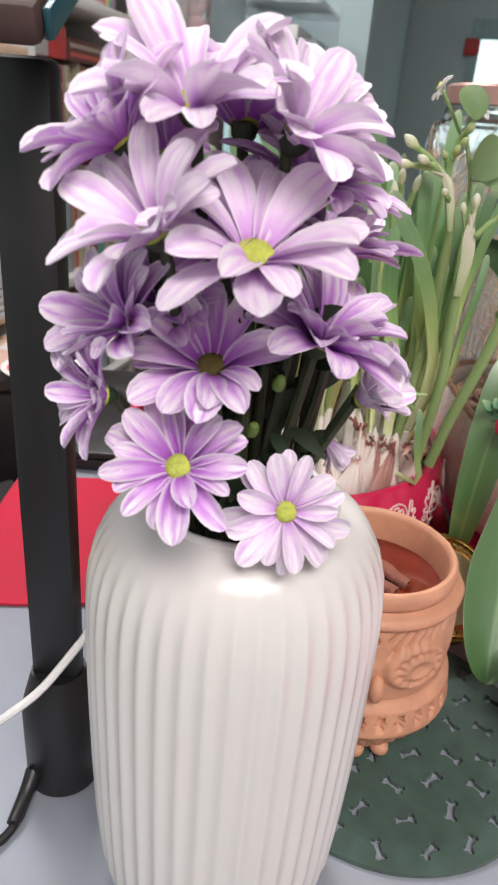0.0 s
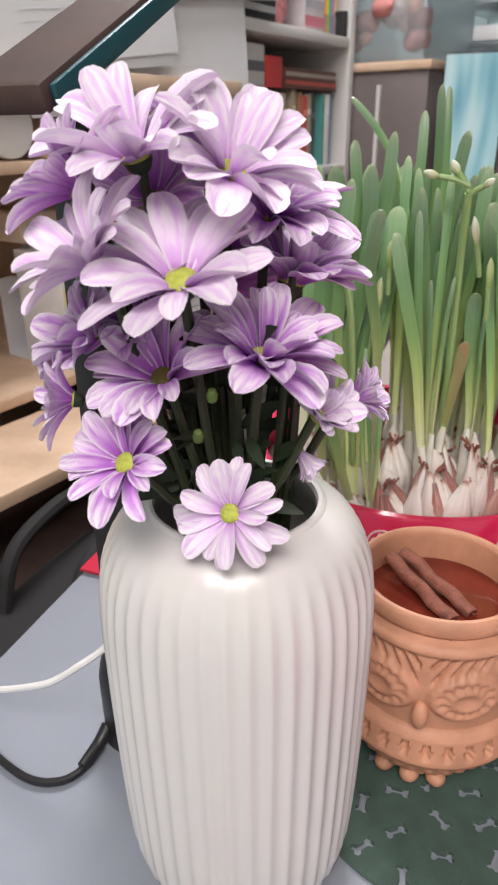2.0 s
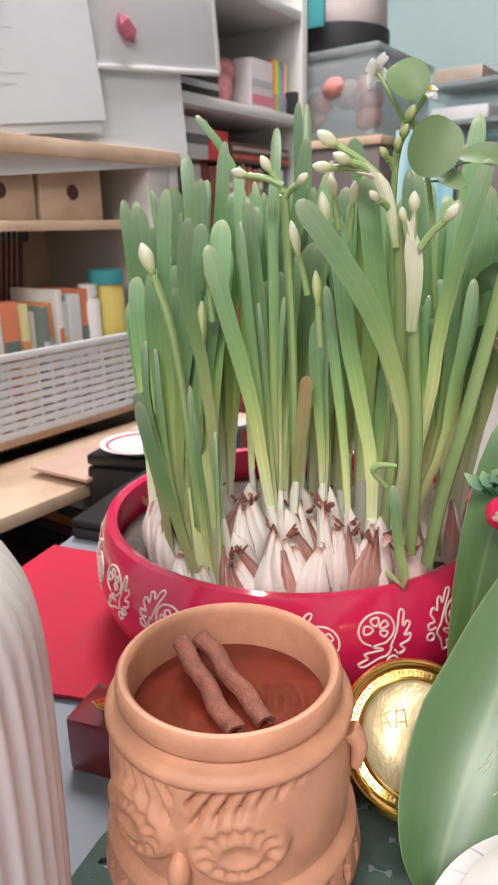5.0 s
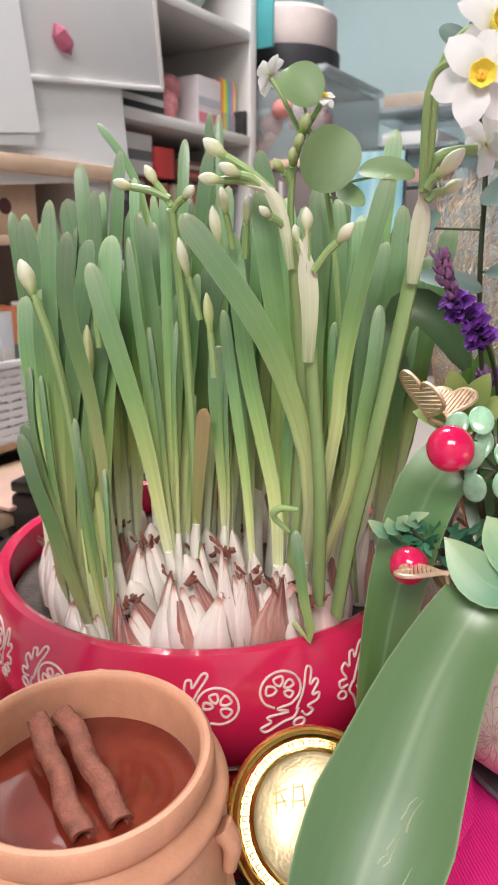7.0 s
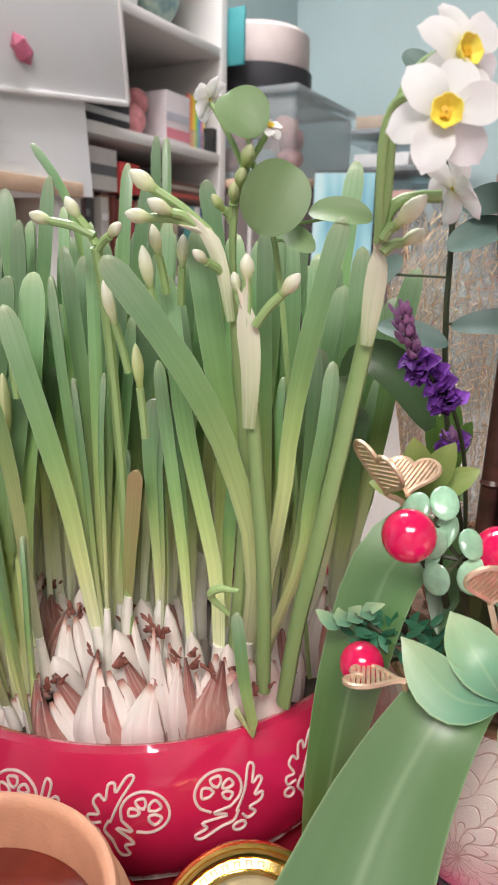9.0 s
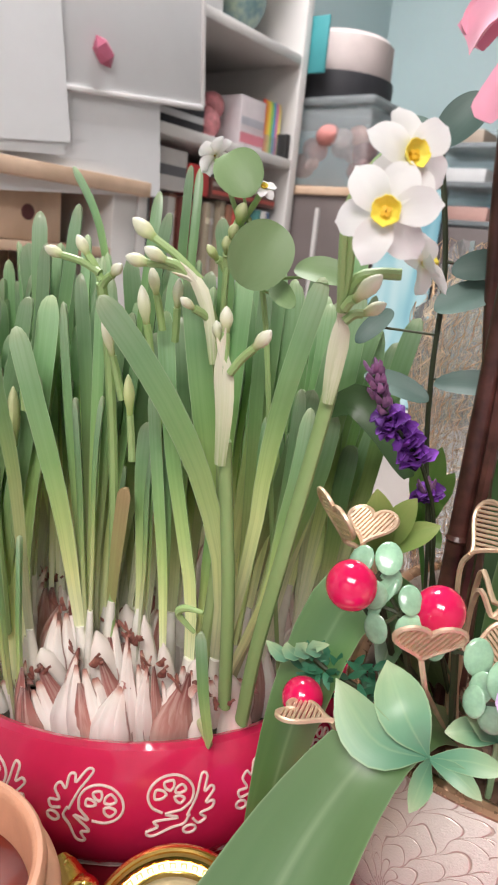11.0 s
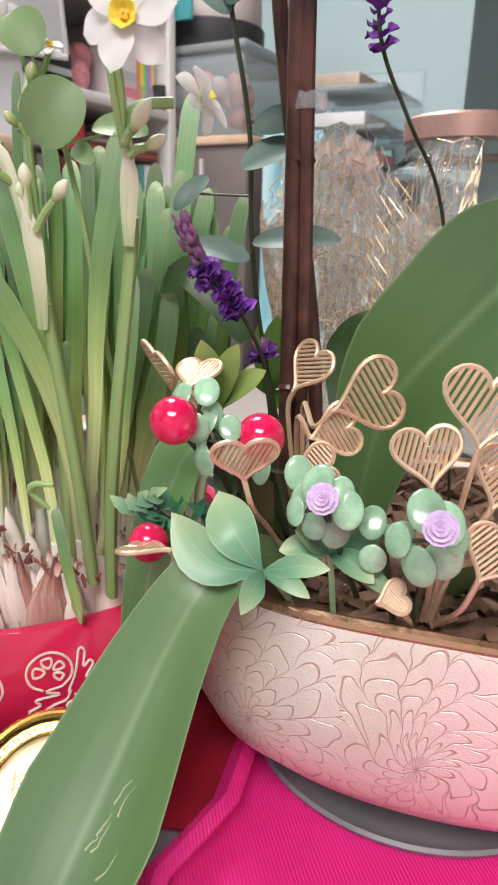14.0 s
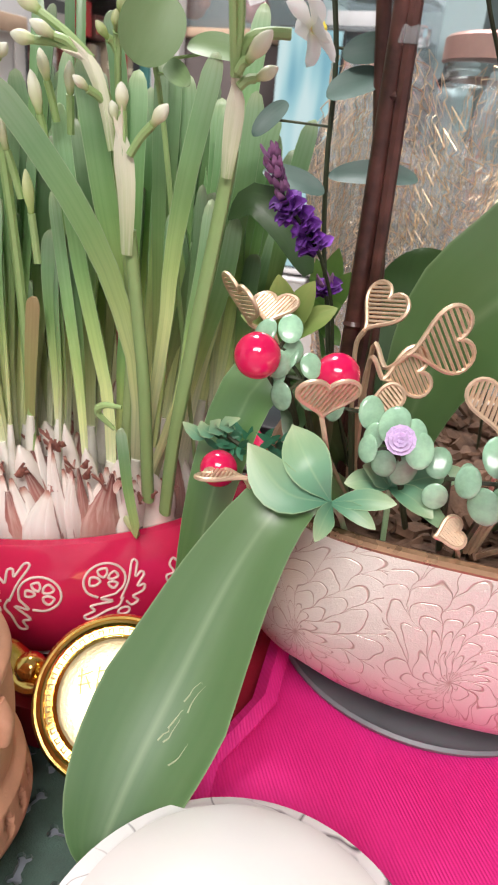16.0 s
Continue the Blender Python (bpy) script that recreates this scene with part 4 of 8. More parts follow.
def red_bowl():
    bowl = thing("red_bowl", (BX, BY, 0.7545), "crimson round bowl painted with cream flower outlines, full of narcissus bulbs", "bowl")
    m = Matrix.Translation((BX, BY, 0))
    prof = [(0.0, 0.7555), (0.102, 0.7555), (0.113, 0.758), (0.125, 0.767), (0.1335, 0.781), (0.1375, 0.797), (0.1375, 0.812), (0.1350, 0.825), (0.1320, 0.8335)]
    rim = [(0.1300, 0.8368), (0.1265, 0.8378), (0.1230, 0.8360)]
    inner = [(0.1220, 0.831), (0.126, 0.812), (0.1275, 0.797), (0.121, 0.775), (0.098, 0.766), (0.0, 0.765)]
    part("body", lathe(prof + rim + inner, m, 128), RED_GLAZE, bowl)

    def on_wall(a, z):
        r = np.interp(z, [p[1] for p in prof[2:]], [p[0] for p in prof[2:]]) + 0.0002
        return Vector((BX + r * math.sin(a), BY - r * math.cos(a), z))

    def stroke(bm, pts, a0, flip, turn):
        add_tube(bm, [on_wall(a0 + flip * (x * math.cos(turn) - z * math.sin(turn)) * 1.12 / 0.137, 0.8120 + (x * math.sin(turn) + z * math.cos(turn)) * 1.04) for x, z in pts], 0.00064, 6, len(pts) * 4)

    def circle(x, z, rx, rz, lo=0, hi=360):
        return [(x + rx * math.cos(radians(lo + (hi - lo) * k / 9)), z + rz * math.sin(radians(lo + (hi - lo) * k / 9))) for k in range(10)]

    for k in range(20):
        a0 = radians(1 + 18 * k)
        flip = 1 if k % 2 == 0 else -1
        turn = 0.0 if k % 2 == 0 else 0.75
        bm = bmesh.new()
        draw = lambda pts: stroke(bm, pts, a0, flip, turn)
        draw(circle(-0.004, 0.0060, 0.0092, 0.0086, -60, 250))
        for ang, far, wide in ((100, 0.0066, 0.55), (30, 0.0062, 0.50), (-35, 0.0060, 0.45), (175, 0.0066, 0.60)):
            c, q = radians(ang), wide
            cell = [(0.0018, 0), (far * 0.6, 0.8 * q), (far, 0.5 * q), (far, -0.5 * q), (far * 0.6, -0.8 * q), (0.0018, 0)]
            draw([(-0.004 + r * math.cos(c + d), 0.0060 + r * math.sin(c + d) * 0.95) for r, d in cell])
        draw([(0.0005, -0.0015), (-0.006, -0.0030), (-0.0005, -0.0055), (-0.010, -0.0065), (-0.0085, -0.0095), (-0.013, -0.0120), (-0.0105, -0.0142), (-0.003, -0.0105), (0.002, -0.0090), (0.004, -0.0045)])
        draw([(0.003, -0.005), (0.0065, 0.004), (0.0085, 0.0135), (0.0108, 0.0125), (0.0098, 0.0055), (0.0125, 0.0075), (0.0138, 0.0055), (0.0105, 0.0005), (0.0138, 0.0005), (0.0132, -0.0030), (0.0085, -0.0050), (0.0110, -0.0080), (0.0080, -0.0100), (0.0055, -0.0070)])
        draw(circle(0.0045, -0.0125, 0.0026, 0.0020))
        part("painted_motif", bm, LINE, bowl, "cream outline of a flower")
    bm = bmesh.new()
    for k in range(150):
        a = 2 * math.pi * k / 150
        add_tube(bm, [on_wall(a, 0.7655 + 0.0012 * abs(math.sin(a * 26))), on_wall(a + 2 * math.pi / 150, 0.7655 + 0.0012 * abs(math.sin((a + 2 * math.pi / 150) * 26)))], 0.0005, 4)
    part("painted_border", bm, LINE, bowl, "thin cream scalloped line")
    bm = lathe([(0.0, 0.812), (0.05, 0.813), (0.10, 0.812), (0.1245, 0.811), (0.1245, 0.809), (0.0, 0.80)], m, 48)
    solo("pebbles", bm, plain("dark_wet_gravel", (0.06, 0.045, 0.035), 0.5, vary=0.6, size=140, grain=400, bump=1.0), "dark gravel among the bulbs in the bowl", "gravel", "stuff", where=(BX, BY, 0.80))


def fleshy_scale(f, foot, tip, width, face, material, bulge=0.004, name="scale", label=""):
    """One pointed fleshy scale from its broad foot to its tip."""
    foot, tip, face = Vector(foot), Vector(tip), Vector(face).normalized()
    for p, most in ((foot, 0.110), (tip, 0.116)):
        reach = Vector((p.x - BX, p.y - BY))
        if reach.length > most:
            reach *= most / reach.length
            p.x, p.y = BX + reach.x, BY + reach.y
    pts = [foot - Vector((0, 0, 0.008)), foot.lerp(tip, 0.28) + face * bulge, foot.lerp(tip, 0.66) + face * bulge * 0.8, tip]
    return part(name, blade(pts, width, face, lambda v: max(0.10, (0.80 + 0.20 * math.sin(math.pi * min(1, v * 1.6))) * (1 - max(0, v - 0.28) ** 1.35 * 1.30)), n=10, channel=-0.55, thick=0.0022, wave=0.05), material, f, label)


def bulb_at(f, foot, neck, width, seed, count=7, skins=0.3, tuft=True):
    """A split bulb: fleshy scales fan up from the gravel and close round the neck, with torn brown skin."""
    rnd = random.Random(seed)
    foot, neck = Vector(foot), Vector(neck)
    core = bmesh.new()
    uv = core.loops.layers.uv.verify()
    add_tube(core, [foot + Vector((0, 0.012, -0.012)), foot.lerp(neck, 0.4) + Vector((0, 0.010, 0)), neck + Vector((0, 0.004, 0.004))], lambda v: width * (0.40 - 0.26 * v) * math.sqrt(max(0.02, 1 - max(0, (v - 0.8) / 0.2) ** 2)), 12, 10)
    for fc in core.faces:
        for lp in fc.loops:
            lp[uv].uv = (0.3 + 8 * lp.vert.co.x % 0.4, max(0, min(0.8, (lp.vert.co.z - foot.z) / max(0.01, neck.z - foot.z))))
    part("core", core, BULB, f, "white fleshy bulb")
    order = sorted(range(count), key=lambda k: abs(k - (count - 1) / 2), reverse=True)
    for rank, k in enumerate(order):
        s = (k - (count - 1) / 2) / max(1, (count - 1) / 2) + rnd.uniform(-0.12, 0.12)
        depth = 0.010 * (1 - abs(s)) + 0.0012 * rank
        base = foot + Vector((s * width * 0.50, -depth, rnd.uniform(-0.002, 0.001)))
        reach = rnd.uniform(0.72, 1.06)
        tip = base.lerp(neck + Vector((s * width * 0.13, -depth * 0.55 - 0.003, 0)), reach)
        fleshy_scale(f, base, tip, width * rnd.uniform(0.36, 0.56), (0.9 * s, -1, 0.25), SKIN if rnd.random() < skins else BULB, 0.0035)
    if tuft:
        for k in range(7):
            a = rnd.uniform(-1.4, 1.4)
            p = neck + Vector((0.22 * width * math.sin(a), -0.003 - 0.12 * width * math.cos(a), rnd.uniform(-0.009, -0.002)))
            q = p + Vector((0.5 * math.sin(a) + rnd.uniform(-0.3, 0.3), rnd.uniform(-0.25, 0.05), rnd.uniform(0.3, 1.0))).normalized() * rnd.uniform(0.004, 0.008)
            part("torn_skin", blade([p, p.lerp(q, 0.5) + Vector((0, -0.0006, 0)), q], rnd.uniform(0.0026, 0.0046), (0.8 * math.sin(a), -1, 0.15), lambda v: 0.9 - 0.5 * v, n=5, channel=-0.4, thick=0.0004, wave=0.5), TORN, f, "dry brown skin")


def plants():
    made = {}
    rnd = random.Random(61)
    # clumps along the front: foot, neck, width, share of brown skin
    clumps = [
        ("G7", (0.047, 0.420, 0.810), (0.036, 0.421, 0.846), 0.034, 0.25), ("G6", (0.078, 0.417, 0.822), (0.068, 0.421, 0.866), 0.036, 0.28),
        ("G4", (0.100, 0.418, 0.828), (0.093, 0.422, 0.882), 0.018, 0.1), ("G3", (0.109, 0.418, 0.830), (0.105, 0.420, 0.872), 0.018, 0.1),
        ("G2", (0.121, 0.419, 0.832), (0.121, 0.422, 0.868), 0.024, 0.1), ("G1", (0.139, 0.430, 0.836), (0.136, 0.426, 0.862), 0.024, 0.15),
        ("G5", (0.074, 0.440, 0.832), (0.072, 0.441, 0.872), 0.028, 0.4), ("G8", (0.012, 0.432, 0.806), (0.012, 0.432, 0.826), 0.026, 0.0),
    ]
    for k, (key, foot, neck, width, skins) in enumerate(clumps):
        f = thing("narcissus", foot, "narcissus bulb with long green leaves in the red bowl", "narcissus", "narcissus in the bowl")
        bulb_at(f, foot, neck, width, 20 + k, 6 if width < 0.025 else 8, skins, key not in ("G8",))
        made[key] = f
    # clumps behind, mostly hidden by the leaves
    back = [("G9", 0.060, 0.462), ("W", 0.000, 0.480), ("Q", 0.128, 0.480), ("R", 0.072, 0.492), ("S", 0.030, 0.540), ("U", 0.095, 0.545), ("V", 0.125, 0.555), ("T", 0.060, 0.580), ("X", -0.024, 0.456), ("Y", -0.040, 0.500), ("Z", -0.030, 0.545), ("O", 0.150, 0.515)]
    for k, (key, x, y) in enumerate(back):
        f = thing("narcissus", (x, y, 0.82), "narcissus bulb with long green leaves deep in the red bowl", "narcissus", "narcissus in the bowl")
        bulb_at(f, (x, y, 0.820), (x + rnd.uniform(-0.004, 0.004), y + 0.004, 0.862), 0.030, 60 + k, 6, 0.3)
        made[key] = f
    # single bulbs without leaves packed against the front of the bowl
    loose = [((0.0640, 0.4165, 0.812), (0.0615, 0.420, 0.850), 0.023, 0.0), ((0.0860, 0.4130, 0.818), (0.0925, 0.415, 0.858), 0.022, 0.0), ((0.1175, 0.4165, 0.825), (0.1262, 0.4190, 0.866), 0.025, 1.0), ((0.0450, 0.4190, 0.809), (0.0345, 0.421, 0.836), 0.010, 1.0),
             ((0.1500, 0.438, 0.838), (0.1455, 0.441, 0.858), 0.018, 0.0), ((-0.014, 0.444, 0.818), (-0.018, 0.447, 0.844), 0.024, 0.1), ((-0.030, 0.460, 0.818), (-0.034, 0.463, 0.850), 0.024, 0.2), ((0.002, 0.434, 0.806), (-0.004, 0.437, 0.826), 0.020, 0.0), ((0.038, 0.444, 0.830), (0.036, 0.448, 0.868), 0.028, 0.35)]
    for k, (foot, neck, width, skins) in enumerate(loose):
        f = thing("narcissus_bulb", foot, "purple-skinned narcissus bulb packed in the bowl" if skins == 1.0 else "white fleshy narcissus bulb packed in the bowl", "bulb", "bulbs in the bowl")
        if skins in (0.0, 1.0):
            # one plump bulb, closed, with a curled brown tip
            skin = SKIN if skins else BULB
            for q, dx in enumerate((-0.28, 0.28, 0.0)):
                fleshy_scale(f, Vector(foot) + Vector((dx * width, -0.004 - 0.0015 * q, 0)), Vector(neck) + Vector((dx * 0.002, -0.004 - 0.001 * q, 0)), width * (0.62, 0.62, 0.86)[q], (dx, -1, 0.25), skin, 0.006)
            t = Vector(neck) + Vector((0, -0.0055, -0.001))
            part("torn_skin", blade([t - Vector((0.001, 0, 0.004)), t + Vector((0.001, 0, 0.002)), t + Vector((0.005, 0, 0.001))], 0.004, (0, -1, 0.2), oval, n=6, channel=0.5, thick=0.0006), SKIN, f, "curled brown tip")
        else:
            bulb_at(f, foot, neck, width, 300 + k, 6, skins)
    return made


red_bowl()
NARC = plants()


def narcissus_leaf(key, points, width, material=NARC_LEAF, twist=0.0):
    """A strap leaf with its white collar at the base."""
    f = NARC[key]
    p = [Vector(q) for q in points]
    down = (p[0] - p[1]).normalized() * 0.4 + Vector((0, 0, -0.6))
    low = p[0] + down * max(0.012, (p[0].z - 0.842) * 1.1)
    reach = Vector((low.x - BX, low.y - BY))
    if reach.length > 0.104:
        low = Vector((BX + reach.x * 0.104 / reach.length, BY + reach.y * 0.104 / reach.length, max(low.z, 0.836)))
        p[0] = p[0].lerp(low, 0.55) if p[0].z > 0.845 else low + Vector((0, 0, 0.006))
    if min((p[0] - q).length for q in NECKS + [Vector((9, 9, 9))]) > 0.0075:
        NECKS.append(p[0])
        part("neck", tube([low, low.lerp(p[0], 0.5), p[0], p[0].lerp(p[1], 0.16), p[0].lerp(p[1], 0.34)], lambda v: min(0.0054, max(0.0026, width * 0.50)) * (1.15 - 0.50 * v ** 2), 14, 10, 0.75), COLLAR, f, "white sheath at the foot of the leaves")
    p = [p[0].lerp(low, 0.5), *p]
    face = Vector((0.1, -1, 0.25)) + Vector((random.uniform(-0.5, 0.5), 0, 0))
    return part("leaf", blade(p, width, face, strap, n=18, channel=0.22, thick=0.0022, twist=twist, wave=random.uniform(-0.15, 0.15)), material, f)


NECKS = []
random.seed(5)
narcissus_leaf("G1", [(0.128, 0.435, 0.863), (0.134, 0.418, 0.915), (0.126, 0.412, 0.956), (0.114, 0.405, 0.987), (0.097, 0.399, 1.014), (0.084, 0.392, 1.033)], 0.0102)
narcissus_leaf("G1", [(0.129, 0.437, 0.860), (0.129, 0.429, 0.920), (0.121, 0.426, 0.959), (0.115, 0.424, 0.991), (0.111, 0.421, 1.021), (0.109, 0.418, 1.044)], 0.0102)
narcissus_leaf("G1", [(0.129, 0.437, 0.862), (0.142, 0.425, 0.933), (0.145, 0.423, 0.969), (0.150, 0.420, 1.000), (0.156, 0.418, 1.026), (0.162, 0.415, 1.048)], 0.0080)
narcissus_leaf("G1", [(0.134, 0.443, 0.865), (0.138, 0.440, 0.919), (0.138, 0.440, 0.950), (0.137, 0.440, 0.971), (0.138, 0.440, 0.988)], 0.0038)
narcissus_leaf("G1", [(0.132, 0.440, 0.858), (0.149, 0.432, 0.909), (0.153, 0.431, 0.942), (0.157, 0.430, 0.970), (0.159, 0.430, 0.997)], 0.0066)
narcissus_leaf("G1", [(0.135, 0.443, 0.853), (0.145, 0.441, 0.904), (0.149, 0.442, 0.940), (0.150, 0.444, 0.971), (0.150, 0.445, 1.001)], 0.0057)
narcissus_leaf("G1", [(0.133, 0.450, 0.872), (0.129, 0.455, 0.926), (0.126, 0.460, 0.971), (0.123, 0.465, 1.010), (0.121, 0.470, 1.049)], 0.0068)
narcissus_leaf("G2", [(0.122, 0.430, 0.834), (0.137, 0.412, 0.841), (0.133, 0.411, 0.865), (0.131, 0.410, 0.883), (0.129, 0.410, 0.897)], 0.0053)
narcissus_leaf("G2", [(0.117, 0.430, 0.870), (0.115, 0.430, 0.897), (0.109, 0.429, 0.930), (0.101, 0.429, 0.966), (0.097, 0.428, 0.998), (0.093, 0.428, 1.027)], 0.0107)
narcissus_leaf("G2", [(0.115, 0.440, 0.863), (0.116, 0.441, 0.891), (0.116, 0.442, 0.915), (0.117, 0.444, 0.939), (0.119, 0.445, 0.964)], 0.0060)
narcissus_leaf("G3", [(0.103, 0.428, 0.865), (0.102, 0.428, 0.884), (0.099, 0.429, 0.913), (0.095, 0.429, 0.943), (0.091, 0.430, 0.969), (0.088, 0.430, 0.993)], 0.0054)
narcissus_leaf("G3", [(0.101, 0.432, 0.865), (0.099, 0.434, 0.892), (0.097, 0.436, 0.921), (0.094, 0.438, 0.948), (0.091, 0.440, 0.977)], 0.0040)
narcissus_leaf("G4", [(0.089, 0.430, 0.878), (0.088, 0.432, 0.902), (0.085, 0.435, 0.930), (0.082, 0.438, 0.955), (0.082, 0.440, 0.975)], 0.0092)
narcissus_leaf("G4", [(0.091, 0.426, 0.884), (0.091, 0.427, 0.905), (0.090, 0.428, 0.925), (0.089, 0.429, 0.948), (0.090, 0.430, 0.969)], 0.0031)
narcissus_leaf("G5", [(0.063, 0.440, 0.866), (0.063, 0.442, 0.891), (0.064, 0.443, 0.911), (0.065, 0.444, 0.930), (0.066, 0.446, 0.949)], 0.0058)
narcissus_leaf("G6", [(0.061, 0.425, 0.859), (0.056, 0.422, 0.895), (0.052, 0.418, 0.928), (0.045, 0.415, 0.959), (0.038, 0.411, 0.990), (0.033, 0.408, 1.014)], 0.0090)
narcissus_leaf("G6", [(0.060, 0.430, 0.856), (0.057, 0.429, 0.890), (0.053, 0.428, 0.926), (0.049, 0.427, 0.962), (0.046, 0.426, 0.995), (0.044, 0.425, 1.025)], 0.0050)
narcissus_leaf("G6", [(0.058, 0.436, 0.855), (0.055, 0.437, 0.904), (0.052, 0.438, 0.941), (0.050, 0.438, 0.977), (0.046, 0.439, 1.008), (0.042, 0.440, 1.037)], 0.0069)
narcissus_leaf("G6", [(0.064, 0.424, 0.863), (0.061, 0.423, 0.897), (0.059, 0.422, 0.929), (0.057, 0.421, 0.959), (0.055, 0.420, 0.985)], 0.0036)
narcissus_leaf("G6", [(0.062, 0.430, 0.859), (0.060, 0.430, 0.899), (0.060, 0.430, 0.939), (0.060, 0.430, 0.976), (0.060, 0.430, 1.014), (0.060, 0.430, 1.046)], 0.0051)
narcissus_leaf("G6", [(0.062, 0.434, 0.860), (0.060, 0.434, 0.897), (0.061, 0.435, 0.932), (0.063, 0.435, 0.968), (0.066, 0.436, 1.000), (0.068, 0.436, 1.023)], 0.0054)
narcissus_leaf("G6", [(0.066, 0.422, 0.867), (0.066, 0.422, 0.912), (0.066, 0.421, 0.940), (0.067, 0.420, 0.965), (0.069, 0.420, 0.988)], 0.0029)
narcissus_leaf("G6", [(0.059, 0.440, 0.856), (0.062, 0.443, 0.916), (0.064, 0.446, 0.948), (0.066, 0.449, 0.979), (0.067, 0.452, 1.008)], 0.0062)
narcissus_leaf("G7", [(0.026, 0.430, 0.837), (0.020, 0.431, 0.878), (0.021, 0.432, 0.920), (0.024, 0.434, 0.960), (0.028, 0.435, 0.998), (0.030, 0.436, 1.026)], 0.0136)
narcissus_leaf("G7", [(0.013, 0.445, 0.828), (0.008, 0.448, 0.895), (0.008, 0.451, 0.941), (0.008, 0.454, 0.979), (0.009, 0.457, 1.015), (0.008, 0.460, 1.048)], 0.0118)
narcissus_leaf("G7", [(0.017, 0.436, 0.831), (0.010, 0.434, 0.871), (0.010, 0.433, 0.910), (0.014, 0.432, 0.947), (0.019, 0.430, 0.976)], 0.0090)
narcissus_leaf("G8", [(0.031, 0.425, 0.844), (0.027, 0.422, 0.891), (0.026, 0.418, 0.932), (0.023, 0.415, 0.961), (0.019, 0.412, 0.984), (0.020, 0.408, 1.007), (0.025, 0.405, 1.027)], 0.0076)
narcissus_leaf("G8", [(0.009, 0.432, 0.804), (-0.002, 0.432, 0.874), (-0.004, 0.431, 0.924), (-0.004, 0.431, 0.969), (-0.002, 0.430, 1.009), (0.001, 0.430, 1.042)], 0.0089)
narcissus_leaf("G8", [(0.014, 0.430, 0.806), (0.010, 0.432, 0.875), (0.009, 0.435, 0.920), (0.009, 0.438, 0.957), (0.010, 0.440, 0.992)], 0.0141)
narcissus_leaf("G8", [(0.030, 0.412, 0.818), (0.024, 0.411, 0.850), (0.021, 0.410, 0.882), (0.020, 0.409, 0.916), (0.020, 0.408, 0.942)], 0.0036)
narcissus_leaf("G8", [(0.032, 0.410, 0.819), (0.029, 0.409, 0.845), (0.027, 0.408, 0.871), (0.024, 0.407, 0.902), (0.023, 0.406, 0.928)], 0.0029)
narcissus_leaf("G8", [(0.031, 0.413, 0.817), (0.032, 0.413, 0.843), (0.032, 0.412, 0.867), (0.032, 0.412, 0.892), (0.032, 0.412, 0.916)], 0.0034)
narcissus_leaf("G8", [(0.017, 0.418, 0.814), (0.008, 0.416, 0.845), (-0.000, 0.415, 0.875), (-0.009, 0.414, 0.903), (-0.014, 0.412, 0.930)], 0.0086)
narcissus_leaf("G8", [(0.008, 0.424, 0.816), (-0.003, 0.424, 0.877), (-0.011, 0.424, 0.906), (-0.015, 0.424, 0.934), (-0.014, 0.424, 0.962)], 0.0061)
narcissus_leaf("G8", [(0.012, 0.424, 0.813), (0.001, 0.424, 0.861), (-0.005, 0.424, 0.897), (-0.007, 0.424, 0.928), (-0.008, 0.424, 0.958)], 0.0046)
narcissus_leaf("G8", [(0.009, 0.450, 0.847), (0.008, 0.455, 0.922), (0.012, 0.460, 0.979), (0.017, 0.465, 1.026), (0.019, 0.470, 1.068)], 0.0087)
narcissus_leaf("G8", [(0.006, 0.455, 0.852), (0.004, 0.460, 0.934), (0.001, 0.465, 0.990), (-0.004, 0.470, 1.032), (-0.008, 0.475, 1.063)], 0.0079)
narcissus_leaf("G9", [(0.040, 0.470, 0.864), (0.035, 0.480, 0.958), (0.026, 0.490, 1.020), (0.014, 0.500, 1.051), (-0.001, 0.510, 1.071), (-0.021, 0.520, 1.090)], 0.0048)
narcissus_leaf("G9", [(0.027, 0.500, 0.839), (0.030, 0.508, 0.925), (0.031, 0.515, 0.994), (0.031, 0.522, 1.046), (0.030, 0.530, 1.081)], 0.0068)
narcissus_leaf("G9", [(0.045, 0.520, 0.833), (0.044, 0.528, 0.929), (0.043, 0.535, 1.010), (0.041, 0.542, 1.060), (0.038, 0.550, 1.098)], 0.0070)
narcissus_leaf("G9", [(0.048, 0.520, 0.834), (0.048, 0.528, 0.929), (0.048, 0.536, 1.010), (0.046, 0.544, 1.060), (0.043, 0.552, 1.097)], 0.0053)
narcissus_leaf("G9", [(0.089, 0.480, 0.855), (0.094, 0.482, 0.953), (0.095, 0.485, 1.011), (0.093, 0.488, 1.045), (0.087, 0.490, 1.068)], 0.0101)
narcissus_leaf("G9", [(0.065, 0.470, 0.857), (0.059, 0.472, 0.934), (0.058, 0.475, 0.996), (0.060, 0.478, 1.037), (0.064, 0.480, 1.068)], 0.0086)
narcissus_leaf("G9", [(0.112, 0.470, 0.862), (0.119, 0.472, 0.932), (0.122, 0.474, 0.980), (0.123, 0.476, 1.019), (0.123, 0.478, 1.050)], 0.0102)
narcissus_leaf("G9", [(0.125, 0.475, 0.855), (0.131, 0.477, 0.919), (0.132, 0.478, 0.968), (0.132, 0.480, 1.011), (0.130, 0.482, 1.044)], 0.0083)
narcissus_leaf("G9", [(0.135, 0.510, 0.849), (0.142, 0.515, 0.930), (0.145, 0.520, 0.995), (0.148, 0.525, 1.043), (0.151, 0.530, 1.081)], 0.0097)
